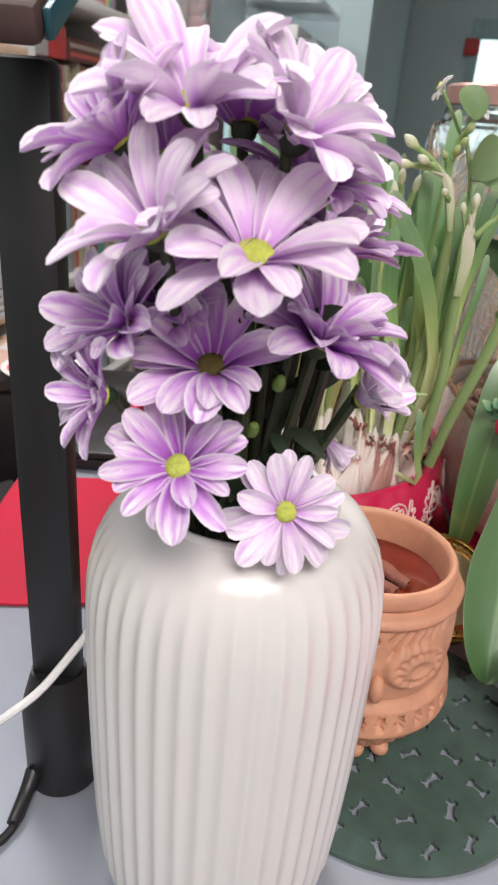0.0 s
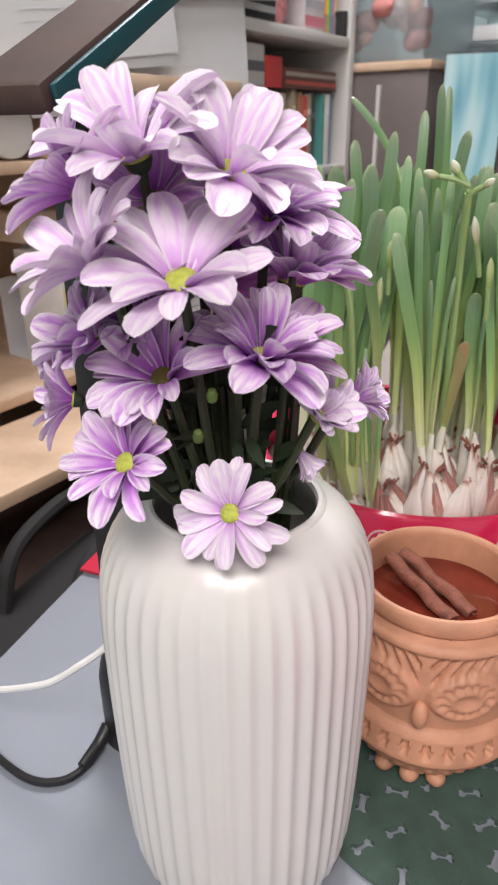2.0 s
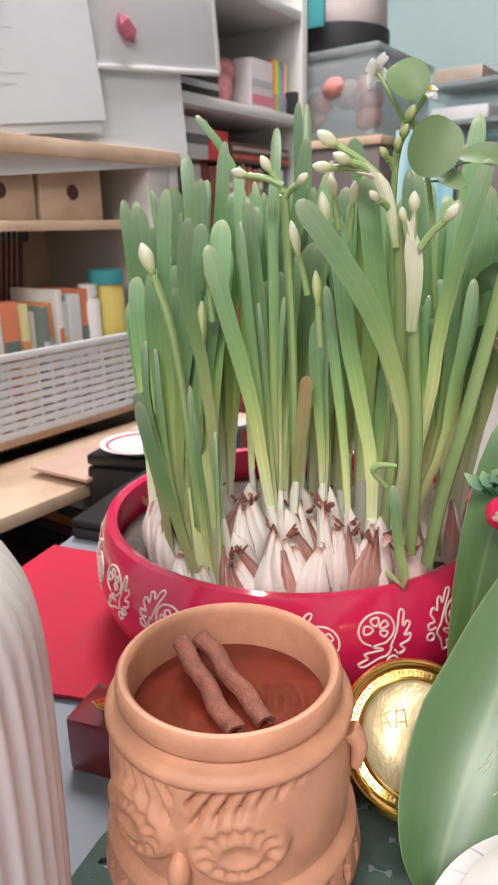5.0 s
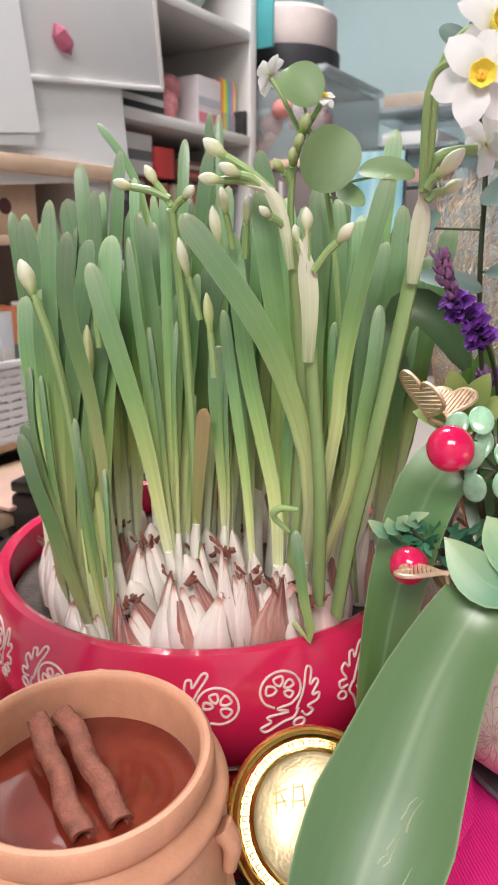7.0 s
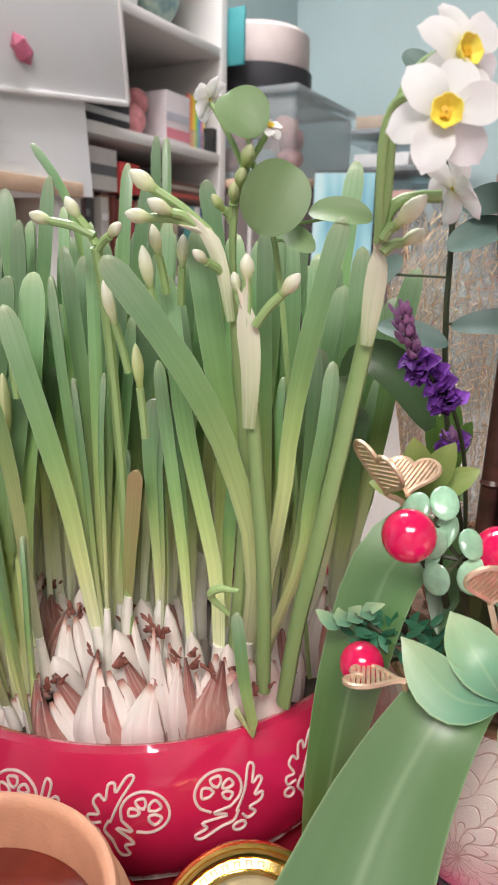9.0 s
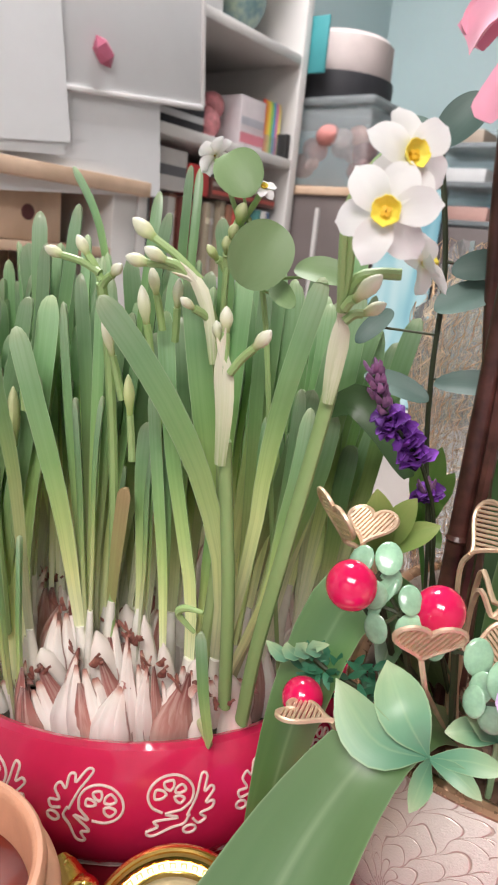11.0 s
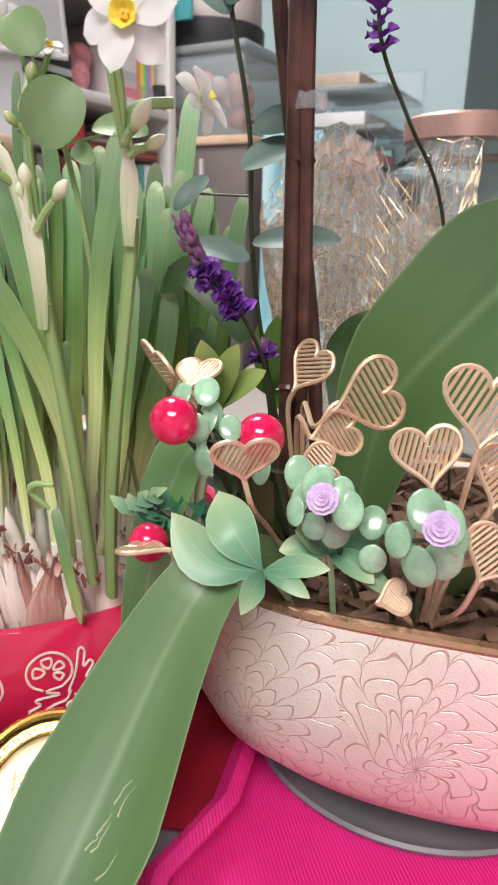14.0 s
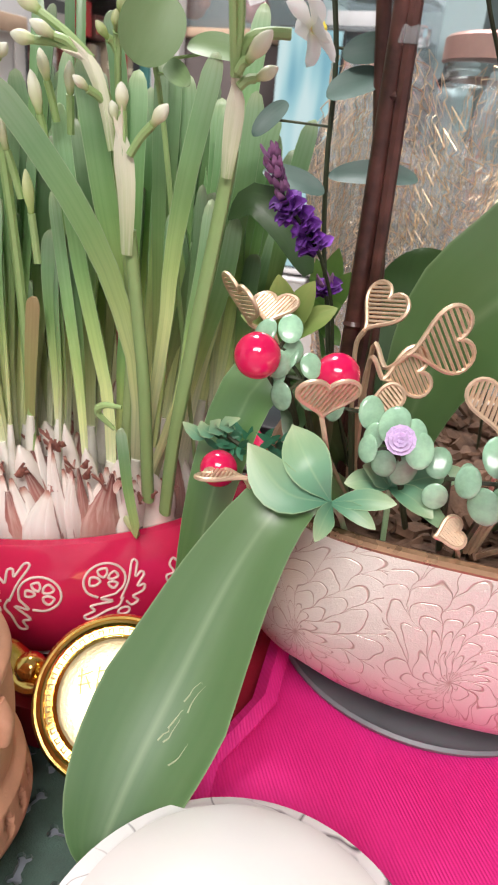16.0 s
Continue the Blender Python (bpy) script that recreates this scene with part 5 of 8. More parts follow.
narcissus_leaf("G9", [(0.049, 0.455, 0.850), (0.044, 0.456, 0.904), (0.042, 0.458, 0.955), (0.040, 0.459, 0.997), (0.040, 0.460, 1.033)], 0.0090)
narcissus_leaf("G9", [(0.070, 0.460, 0.851), (0.064, 0.461, 0.898), (0.060, 0.462, 0.943), (0.056, 0.464, 0.985), (0.055, 0.465, 1.020)], 0.0085)
narcissus_leaf("G9", [(0.093, 0.455, 0.856), (0.092, 0.456, 0.908), (0.090, 0.458, 0.951), (0.088, 0.459, 0.986), (0.083, 0.460, 1.022)], 0.0091)
narcissus_leaf("G9", [(0.036, 0.460, 0.853), (0.034, 0.460, 0.929), (0.032, 0.461, 0.979), (0.030, 0.462, 1.020), (0.030, 0.462, 1.054)], 0.0066)
narcissus_leaf("G9", [(0.055, 0.450, 0.853), (0.053, 0.450, 0.907), (0.052, 0.451, 0.957), (0.052, 0.452, 0.998), (0.051, 0.452, 1.036)], 0.0058)
narcissus_leaf("G9", [(0.100, 0.480, 0.849), (0.101, 0.482, 0.915), (0.102, 0.485, 0.966), (0.102, 0.488, 1.008), (0.102, 0.490, 1.045)], 0.0111)
narcissus_leaf("G9", [(0.130, 0.500, 0.841), (0.135, 0.502, 0.905), (0.138, 0.505, 0.958), (0.139, 0.508, 1.002), (0.138, 0.510, 1.037)], 0.0105)
narcissus_leaf("G5", [(0.071, 0.432, 0.875), (0.075, 0.428, 0.906), (0.078, 0.426, 0.930), (0.080, 0.425, 0.947)], 0.0070, DRY_LEAF)
narcissus_leaf("G8", [(-0.003, 0.436, 0.807), (-0.001, 0.432, 0.869), (0.002, 0.430, 0.917), (0.009, 0.430, 0.962), (0.017, 0.432, 1.005), (0.019, 0.434, 1.024)], 0.0125)
narcissus_leaf("G8", [(-0.010, 0.436, 0.807), (-0.011, 0.430, 0.858), (-0.016, 0.428, 0.893), (-0.021, 0.428, 0.916), (-0.022, 0.428, 0.931)], 0.0105)
narcissus_leaf("G8", [(-0.000, 0.436, 0.807), (0.006, 0.431, 0.870), (0.015, 0.428, 0.919), (0.024, 0.427, 0.968), (0.028, 0.427, 0.991)], 0.0100)


def filler_leaves():
    """The thick stand of leaves behind the front ones."""
    rnd = random.Random(31)
    keys = [k for k in NARC if not k.startswith("G") or k == "G9"]
    for k in range(170):
        f = NARC[keys[k % len(keys)]]
        o = ORIGIN[f]
        base = o + Vector((rnd.uniform(-0.010, 0.010), rnd.uniform(-0.006, 0.010), 0.030))
        h = rnd.uniform(0.115, 0.200)
        dx, dy = rnd.uniform(-0.020, 0.020), rnd.uniform(-0.012, 0.015)
        tip = base + Vector((dx + 0.10 * (base.x - BX), dy, h))
        mid = base.lerp(tip, 0.5) + Vector((rnd.uniform(-0.004, 0.004), 0, 0))
        part("leaf", blade([base - Vector((0, 0, 0.015)), base.lerp(mid, 0.5), mid, mid.lerp(tip, 0.55) + Vector((rnd.uniform(-0.003, 0.003), 0, 0)), tip], rnd.uniform(0.006, 0.0135), (rnd.uniform(-0.7, 0.7), -1, 0.2), strap, n=14, channel=0.25, thick=0.002, twist=rnd.uniform(-0.6, 0.6)), NARC_LEAF, f)


filler_leaves()


def bud(f, a, b, size, material=BUD, stretch=1.0):
    """A closed flower on its short stalk from a to b, then the bud beyond."""
    a, b = Vector(a), Vector(b)
    t = (b - a).normalized()
    bm = bmesh.new()
    uv = bm.loops.layers.uv.verify()
    size *= 0.74
    m = at_frame(b, t) @ Matrix.Diagonal((1, 1, stretch, 1))
    add_lathe(bm, [(0.0, -0.10), (0.15, -0.05), (0.24, 0.08), (0.25, 0.25), (0.36, 0.50), (0.42, 0.80), (0.36, 1.10), (0.22, 1.36), (0.07, 1.52), (0.0, 1.55)], m @ Matrix.Scale(size, 4), 12, lambda q, r, z: r * (1 + 0.06 * math.sin(3 * q)))
    inv = (m @ Matrix.Scale(size, 4)).inverted()
    for fc in bm.faces:
        for lp in fc.loops:
            lo = inv @ lp.vert.co
            lp[uv].uv = (math.atan2(lo.y, lo.x) / 6.28 + 0.5, max(0, min(1, lo.z / 1.5)))
    stalk = part("pedicel", tube([a, a.lerp(b, 0.5) + Vector((0, 0, 0.001)), b], 0.0016, 8, 6), STEM, f)
    part("bud", bm, material, f, "cream closed flower bud")


def narcissus_flower(f, c, n, size, spin):
    c = Vector(c)
    m = at_frame(c, n, spin)
    part("corona", lathe([(0.05, -0.02), (0.13, 0.0), (0.19, 0.10), (0.235, 0.20), (0.265, 0.25), (0.250, 0.255), (0.18, 0.12), (0.07, 0.04), (0.0, 0.03)], m @ Matrix.Scale(size, 4), 28, lambda a, r, z: r * (1 + 0.05 * math.sin(6 * a) + 0.03 * math.sin(17 * a))), YELLOW, f, "yellow frilled corona")
    for k in range(6):
        mm = m @ pose(0, 0, 0, 0, 0, 60 * k) @ pose(0, 0, -0.02 * size if k % 2 else 0.0, (k * 37) % 17 - 8, (9 if k % 2 else -4) + (k * 23) % 7, 0)
        pts = [mm @ (Vector(q) * size) for q in ((0.08, 0, 0), (0.32, 0, 0.03), (0.68, 0.01, 0.02), (1.0, 0, -0.03))]
        part("petal", blade(pts, size * 0.70, mm.to_3x3() @ Vector((0, 0, 1)), lambda v: max(0.03, (0.45 + 0.55 * min(1, v * 2.2)) * (1 if v < 0.50 else math.sqrt(max(0, 1 - ((v - 0.50) / 0.43) ** 2.2)) if v < 0.90 else 0.36 * (1 - (v - 0.90) / 0.10))), n=16, channel=0.26, thick=0.0006, wave=0.16), WHITE_FLOWER, f)
    for k in range(4):
        a = radians(90 * k + 20)
        part("stamen", tube([m @ Vector((0.04 * size * math.cos(a), 0.04 * size * math.sin(a), 0.03 * size)), m @ Vector((0.06 * size * math.cos(a), 0.06 * size * math.sin(a), 0.16 * size))], 0.0007, 6), paint((0.70, 0.40, 0.02)), f)


def spathe(f, points, width, label="pale papery spathe"):
    """A dry sheath wrapped round the top of a stem, split at its tip."""
    p = [Vector(q) for q in points]
    for side in (-1, 1):
        tip = p[-1] + Vector((0.0016 * side, -0.001, 0.002 * side))
        part("spathe", blade([*p[:-1], tip], width, (0.55 * side, -1, 0.2), lambda v: 0.62 + 0.42 * math.sin(math.pi * v) if v < 0.62 else max(0.06, 1.01 * (1 - ((v - 0.62) / 0.40) ** 1.4)), n=12, channel=-0.7, thick=0.0016, wave=0.08), SPATHE, f, label)


def flower_stems():
    f = NARC["G1"]
    # the tall stem with the open flowers
    part("flower_stem", tube([(0.147, 0.424, 0.850), (0.153, 0.414, 0.893), (0.161, 0.404, 0.934), (0.167, 0.400, 0.968), (0.173, 0.397, 1.004), (0.1752, 0.394, 1.018)], lambda v: 0.0040 - 0.0008 * v, 12, 20, 0.7), STEM, f)
    spathe(f, [(0.1745, 0.3920, 1.008), (0.1755, 0.3905, 1.020), (0.1765, 0.3895, 1.032), (0.1765, 0.3885, 1.042)], 0.0052, "papery spathe round the stem")
    top = Vector((0.1765, 0.386, 1.039))
    for p in ([top, (0.1765, 0.380, 1.053), (0.177, 0.375, 1.066), (0.1795, 0.372, 1.073), (0.185, 0.366, 1.074), (0.191, 0.359, 1.069)], [top, (0.1785, 0.381, 1.053), (0.179, 0.376, 1.068), (0.182, 0.373, 1.078), (0.188, 0.369, 1.083), (0.1925, 0.367, 1.081)]):
        part("pedicel", tube(p, 0.0014, 8, 16), STEM, f)
    narcissus_flower(f, (0.1925, 0.354, 1.067), (0.12, -0.95, 0.06), 0.0142, 12)
    narcissus_flower(f, (0.1950, 0.362, 1.0815), (0.62, -0.72, 0.20), 0.0136, 40)
    part("pedicel", tube([top, (0.180, 0.385, 1.049), (0.186, 0.386, 1.0515), (0.193, 0.388, 1.052)], 0.0018, 8, 8), STEM, f)
    narcissus_flower(f, (0.1965, 0.408, 1.0560), (0.60, 0.55, 0.50), 0.0125, 0)
    bud(f, (0.178, 0.384, 1.040), (0.1815, 0.382, 1.0435), 0.0088, BUD, 1.2)
    bud(f, (0.178, 0.386, 1.036), (0.183, 0.388, 1.039), 0.0070)
    # the stem with the split sheath
    part("flower_stem", tube([(0.138, 0.424, 0.855), (0.1395, 0.411, 0.915), (0.1370, 0.406, 0.955), (0.1350, 0.402, 0.985)], lambda v: 0.0038 - 0.0006 * v, 12, 14, 0.75), STEM, f)
    spathe(f, [(0.1350, 0.399, 0.976), (0.1357, 0.3965, 0.998), (0.1342, 0.3960, 1.013), (0.1328, 0.3955, 1.026)], 0.0060)
    bud(f, (0.1345, 0.397, 1.010), (0.1340, 0.396, 1.026), 0.0080)
    bud(f, (0.1375, 0.395, 1.012), (0.1465, 0.393, 1.0225), 0.0080)
    bud(f, (0.1345, 0.399, 1.006), (0.1300, 0.400, 1.022), 0.0065)
    # bud clusters among the tops
    h = NARC["G2"]
    part("flower_stem", tube([(0.122, 0.432, 0.86), (0.128, 0.424, 0.94), (0.127, 0.412, 1.004), (0.1235, 0.409, 1.025), (0.1185, 0.408, 1.038)], lambda v: 0.0036 - 0.001 * v, 10, 16, 0.8), SPATHE, h, "pale stem in its sheath")
    spathe(h, [(0.1255, 0.4065, 1.012), (0.122, 0.406, 1.030), (0.117, 0.405, 1.041), (0.109, 0.404, 1.046)], 0.0042)
    for b in (((0.117, 0.408, 1.042), (0.0985, 0.405, 1.0552), 0.0098), ((0.112, 0.405, 1.0440), (0.0970, 0.404, 1.0462), 0.0086), ((0.113, 0.405, 1.044), (0.1055, 0.402, 1.0478), 0.0082), ((0.1235, 0.409, 1.026), (0.118, 0.402, 1.032), 0.0060)):
        bud(h, *b)
    part("flower_stem", tube([(0.125, 0.44, 0.87), (0.123, 0.432, 0.95), (0.121, 0.424, 1.02), (0.122, 0.420, 1.050), (0.126, 0.420, 1.064)], 0.0017, 8, 16, 0.8), STEM, h)
    for b in (((0.1215, 0.420, 1.048), (0.1225, 0.417, 1.0525), 0.0066), ((0.122, 0.420, 1.053), (0.1245, 0.416, 1.0575), 0.0070), ((0.124, 0.420, 1.060), (0.1262, 0.417, 1.0640), 0.0078), ((0.121, 0.421, 1.046), (0.1185, 0.418, 1.050), 0.0060)):
        bud(h, *b, material=GREEN_BUD)
    part("pedicel", tube([(0.126, 0.420, 1.064), (0.130, 0.420, 1.070), (0.1335, 0.418, 1.0745)], 0.0012, 8, 8), STEM, h)
    narcissus_flower(h, (0.1345, 0.417, 1.0765), (0.45, -0.55, 0.70), 0.0055, 10)
    part("pedicel", tube([(0.125, 0.421, 1.064), (0.118, 0.424, 1.076), (0.1115, 0.425, 1.086)], 0.0010, 8, 8), STEM, h)
    narcissus_flower(h, (0.1105, 0.425, 1.0875), (-0.85, 0.25, 0.45), 0.0088, 10)
    k = NARC["G6"]
    part("flower_stem", tube([(0.072, 0.432, 0.865), (0.071, 0.430, 0.94), (0.071, 0.420, 1.01), (0.0715, 0.412, 1.036)], 0.0028, 8, 14, 0.8), STEM, k)
    for b in (((0.0715, 0.411, 1.040), (0.0545, 0.410, 1.0450), 0.0080), ((0.0715, 0.412, 1.037), (0.0655, 0.411, 1.0462), 0.0078), ((0.0715, 0.412, 1.034), (0.079, 0.408, 1.040), 0.0070)):
        bud(k, *b)
    for b in (((0.093, 0.417, 1.010), (0.0915, 0.415, 1.022), 0.0085, BUD, 1.6), ((0.096, 0.420, 1.020), (0.0945, 0.416, 1.034), 0.0075, BUD, 1.3), ((0.090, 0.412, 0.965), (0.0890, 0.410, 0.985), 0.0075, GREEN_BUD, 2.0), ((0.083, 0.413, 0.990), (0.0795, 0.410, 1.008), 0.0075, BUD, 2.0), ((0.101, 0.422, 1.016), (0.103, 0.418, 1.030), 0.0075, BUD, 1.4)):
        bud(k, *b)
    j = NARC["G8"]
    part("flower_stem", tube([(0.012, 0.428, 0.85), (0.009, 0.422, 0.93), (0.006, 0.416, 0.972), (-0.001, 0.415, 0.996)], 0.0030, 8, 12, 0.8), STEM, j)
    bud(j, (0.003, 0.415, 0.985), (-0.002, 0.415, 0.999), 0.0130, BUD, 1.15)
    bud(j, (0.030, 0.418, 0.975), (0.030, 0.416, 0.992), 0.0085, GREEN_BUD, 1.7)
    bud(j, (0.016, 0.428, 0.90), (0.022, 0.420, 0.955), 0.0105, GREEN_BUD, 2.6)
    bud(j, (0.000, 0.430, 0.84), (-0.012, 0.424, 0.885), 0.0110, GREEN_BUD, 1.7)
    # a curled green shoot at the foot
    part("tendril", tube([(0.126, 0.410, 0.896), (0.1195, 0.407, 0.904), (0.1225, 0.406, 0.9085), (0.131, 0.406, 0.9090)], lambda v: 0.0019 - 0.0010 * abs(2 * v - 1), 8, 14), STEM, h)


flower_stems()

from mathutils.bvhtree import BVHTree

# ---- champagne planter with the orchid and its trimmings ----
PX, PY = 0.298, 0.503


def squared(a, n=3.6):
    return (abs(math.cos(a)) ** n + abs(math.sin(a)) ** n) ** (-1 / n)


def planter():
    p = thing("planter", (PX, PY, 0.7525), "champagne crackle-glazed square planter on a grey saucer", "planter")
    m = Matrix.Translation((PX, PY, 0)) @ pose(0, 0, 0, 0, 0, -2)

    def square(a, r, z):
        return r * (1 + (squared(a) - 1) * min(1, max(0.15, (z - 0.758) / 0.05)))

    outer = [(0.0, 0.766), (0.060, 0.766), (0.076, 0.7685), (0.090, 0.774), (0.104, 0.784), (0.113, 0.798), (0.1165, 0.814), (0.1165, 0.830), (0.1145, 0.848), (0.1130, 0.864), (0.1120, 0.8705)]
    rim = [(0.1110, 0.8728), (0.1090, 0.8734), (0.1070, 0.8720)]
    inner = [(0.1055, 0.868), (0.107, 0.84), (0.100, 0.80), (0.080, 0.785), (0.0, 0.785)]
    part("body", lathe(outer + rim + inner, m, 120, square), CRACKLE, p)
    lip = [(0.1120, 0.8702), (0.1128, 0.8718), (0.1120, 0.8738), (0.1095, 0.8746), (0.1068, 0.8734), (0.1058, 0.8715)]
    part("rim", lathe(lip, m, 120, square), plain("brown_gold_lip", (0.42, 0.25, 0.15), 0.28, metal=0.6, vary=0.2, size=60), p, "brown-gold lip")
    foot = [(0.0, 0.7555), (0.062, 0.7555), (0.066, 0.758), (0.066, 0.7665), (0.0, 0.7665)]
    part("foot_ring", lathe(foot, m, 64), BLACK, p, "dark foot ring")
    sau = thing("saucer", (PX - 0.006, PY - 0.004, 0.7525), "flat grey plastic saucer under the planter", "saucer")
    part("dish", lathe([(0.0, 0.7528), (0.086, 0.7528), (0.0905, 0.7545), (0.0920, 0.7575), (0.0905, 0.7590), (0.085, 0.7565), (0.0, 0.7555)], Matrix.Translation((PX - 0.006, PY - 0.004, 0)), 72), GREY_RUBBER, sau)
    rnd = random.Random(9)
    soil = lathe([(0.0, 0.866), (0.05, 0.865), (0.09, 0.862), (0.1015, 0.860), (0.1015, 0.85), (0.0, 0.85)], m, 60, lambda a, r, z: r * squared(a))
    solo("potting_soil", soil, SOIL, "dark soil filling the planter", "soil", "stuff", where=(PX, PY, 0.86))
    bm = bmesh.new()
    for k in range(420):
        a, r = rnd.uniform(0, 6.28), 0.098 * math.sqrt(rnd.random())
        q = m @ Vector((r * math.cos(a), r * math.sin(a), 0.866 + rnd.uniform(0, 0.004)))
        s = rnd.uniform(0.003, 0.008)
        add_box(bm, (-s, -s * 0.55, -s * 0.25), (s, s * 0.55, s * 0.25), Matrix.Translation(q) @ pose(0, 0, 0, rnd.uniform(-40, 40), rnd.uniform(-40, 40), rnd.uniform(0, 360)))
    solo("bark_chips", bm, SOIL, "loose brown bark chips on the soil", "bark", "stuff", where=(PX, PY, 0.866), smooth=False)


planter()


def orchid():
    o = thing("orchid", (0.262, 0.47, 0.862), "orchid with broad glossy leaves and two bare brown stems", "orchid")
    # the long leaf that hangs over the front of the planter
    long_leaf = part("leaf", blade([(0.235, 0.440, 0.868), (0.224, 0.402, 0.892), (0.210, 0.380, 0.892), (0.195, 0.366, 0.862), (0.183, 0.345, 0.826), (0.173, 0.320, 0.795), (0.167, 0.298, 0.768)], 0.053, (0.10, -0.70, 0.72), lambda v: (0.30 + 0.70 * min(1, max(0, v - 0.15) * 1.8) ** 1.15) * (1 if v < 0.66 else math.sqrt(max(0.001, 1 - ((v - 0.66) / 0.34) ** 2.2))), n=30, channel=0.36, thick=0.0022), ORCHID_LEAF, o, "long glossy leaf hanging over the rim")
    # pale scratches along its middle
    rnd = random.Random(8)
    tree = BVHTree.FromPolygons([v.co for v in long_leaf.data.vertices], [list(f.vertices) for f in long_leaf.data.polygons])
    for k in range(9):
        p = Vector((0.1830 + rnd.uniform(-0.004, 0.006), 0.330 + rnd.uniform(-0.01, 0.012), 0.812 + rnd.uniform(-0.016, 0.018)))
        line = []
        for q in range(5):
            spot = p + Vector((0.0012 * q + rnd.uniform(-0.0008, 0.0008), 0.0012 * q, 0.0024 * q * rnd.uniform(0.6, 1.1)))
            hit = tree.find_nearest(spot - ORIGIN[o])
            line.append(hit[0] + ORIGIN[o] + hit[1] * 0.0001)
        part("scar", tube(line, lambda v: 0.00035 * (1.1 - v), 5), paint((0.42, 0.47, 0.30)), long_leaf, "pale dry scratch")
    # a leaf curving down between bowl and planter
    part("leaf", blade([(0.235, 0.455, 0.868), (0.205, 0.425, 0.930), (0.188, 0.412, 0.925), (0.178, 0.402, 0.885), (0.172, 0.396, 0.835), (0.168, 0.392, 0.79)], 0.030, (-0.5, -0.8, 0.3), lambda v: max(0.1, math.sin(math.pi * (0.15 + 0.80 * v)) ** 0.7), n=22, channel=0.25, thick=0.002), ORCHID_LEAF, o)
    # the tall broad leaf behind
    part("leaf", blade([(0.252, 0.478, 0.868), (0.260, 0.468, 0.925), (0.271, 0.458, 0.953), (0.294, 0.444, 0.984), (0.310, 0.434, 1.006), (0.320, 0.428, 1.024)], 0.064, (-0.25, -1, 0.25), lambda v: (0.35 + 0.65 * min(1, v * 2.2)) * (1 if v < 0.62 else math.sqrt(max(0.001, 1 - ((v - 0.62) / 0.38) ** 2.3))), n=24, channel=0.2, thick=0.0022), ORCHID_LEAF, o)
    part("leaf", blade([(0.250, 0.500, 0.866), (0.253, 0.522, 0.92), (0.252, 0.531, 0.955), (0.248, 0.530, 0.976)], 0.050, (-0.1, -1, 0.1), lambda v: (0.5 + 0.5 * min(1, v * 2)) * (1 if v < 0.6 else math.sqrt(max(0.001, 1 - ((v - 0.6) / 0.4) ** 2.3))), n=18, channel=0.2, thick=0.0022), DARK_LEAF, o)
    part("leaf", blade([(0.30, 0.44, 0.866), (0.315, 0.410, 0.905), (0.345, 0.395, 0.925), (0.385, 0.385, 0.92)], 0.046, (0.0, -0.3, 1), lambda v: (0.5 + 0.5 * min(1, v * 2)) * (1 if v < 0.6 else math.sqrt(max(0.001, 1 - ((v - 0.6) / 0.4) ** 2.3))), n=18, channel=0.2, thick=0.002), ORCHID_LEAF, o)
    part("leaf", blade([(0.215, 0.44, 0.868), (0.212, 0.432, 0.915), (0.208, 0.418, 0.925), (0.206, 0.404, 0.905)], 0.024, (-0.2, -0.6, 0.8), oval, n=14, channel=0.3, thick=0.002), ORCHID_LEAF, o)
    # two bare stems, tied together
    rod = lambda v: 0.0044 - 0.0008 * v
    part("flower_stem", tube([(0.222, 0.455, 0.862), (0.2225, 0.448, 0.965), (0.223, 0.440, 1.04), (0.224, 0.428, 1.12), (0.226, 0.418, 1.28)], rod, 12, 24), BARK, o, "smooth brown bare stem")
    part("flower_stem", tube([(0.236, 0.470, 0.862), (0.229, 0.470, 0.965), (0.217, 0.462, 1.05), (0.211, 0.445, 1.12), (0.203, 0.43, 1.28)], lambda v: 0.0034 - 0.0006 * v, 10, 24), BARK, o, "thin brown bare stem")
    part("support_stick", tube([(0.228, 0.450, 0.862), (0.2285, 0.444, 0.98), (0.2270, 0.428, 1.12), (0.230, 0.418, 1.28)], 0.0028, 8, 16), BARK, o)
    for z, x, y in ((1.060, 0.2275, 0.4385),):
        part("clear_tie", lathe([(0.0066, -0.003), (0.0069, -0.002), (0.0069, 0.002), (0.0066, 0.003)], Matrix.Translation((x, y, z)), 16), FILM, o, "clear plastic tie")
    for z, x, y in ((0.95, 0.2225, 0.4488), (1.04, 0.226, 0.44), (1.10, 0.2275, 0.436)):
        part("node_ring", lathe([(0.0040, -0.0015), (0.0050, 0.0), (0.0040, 0.0018)], Matrix.Translation((x, y, z)), 14), BARK, o)


orchid()


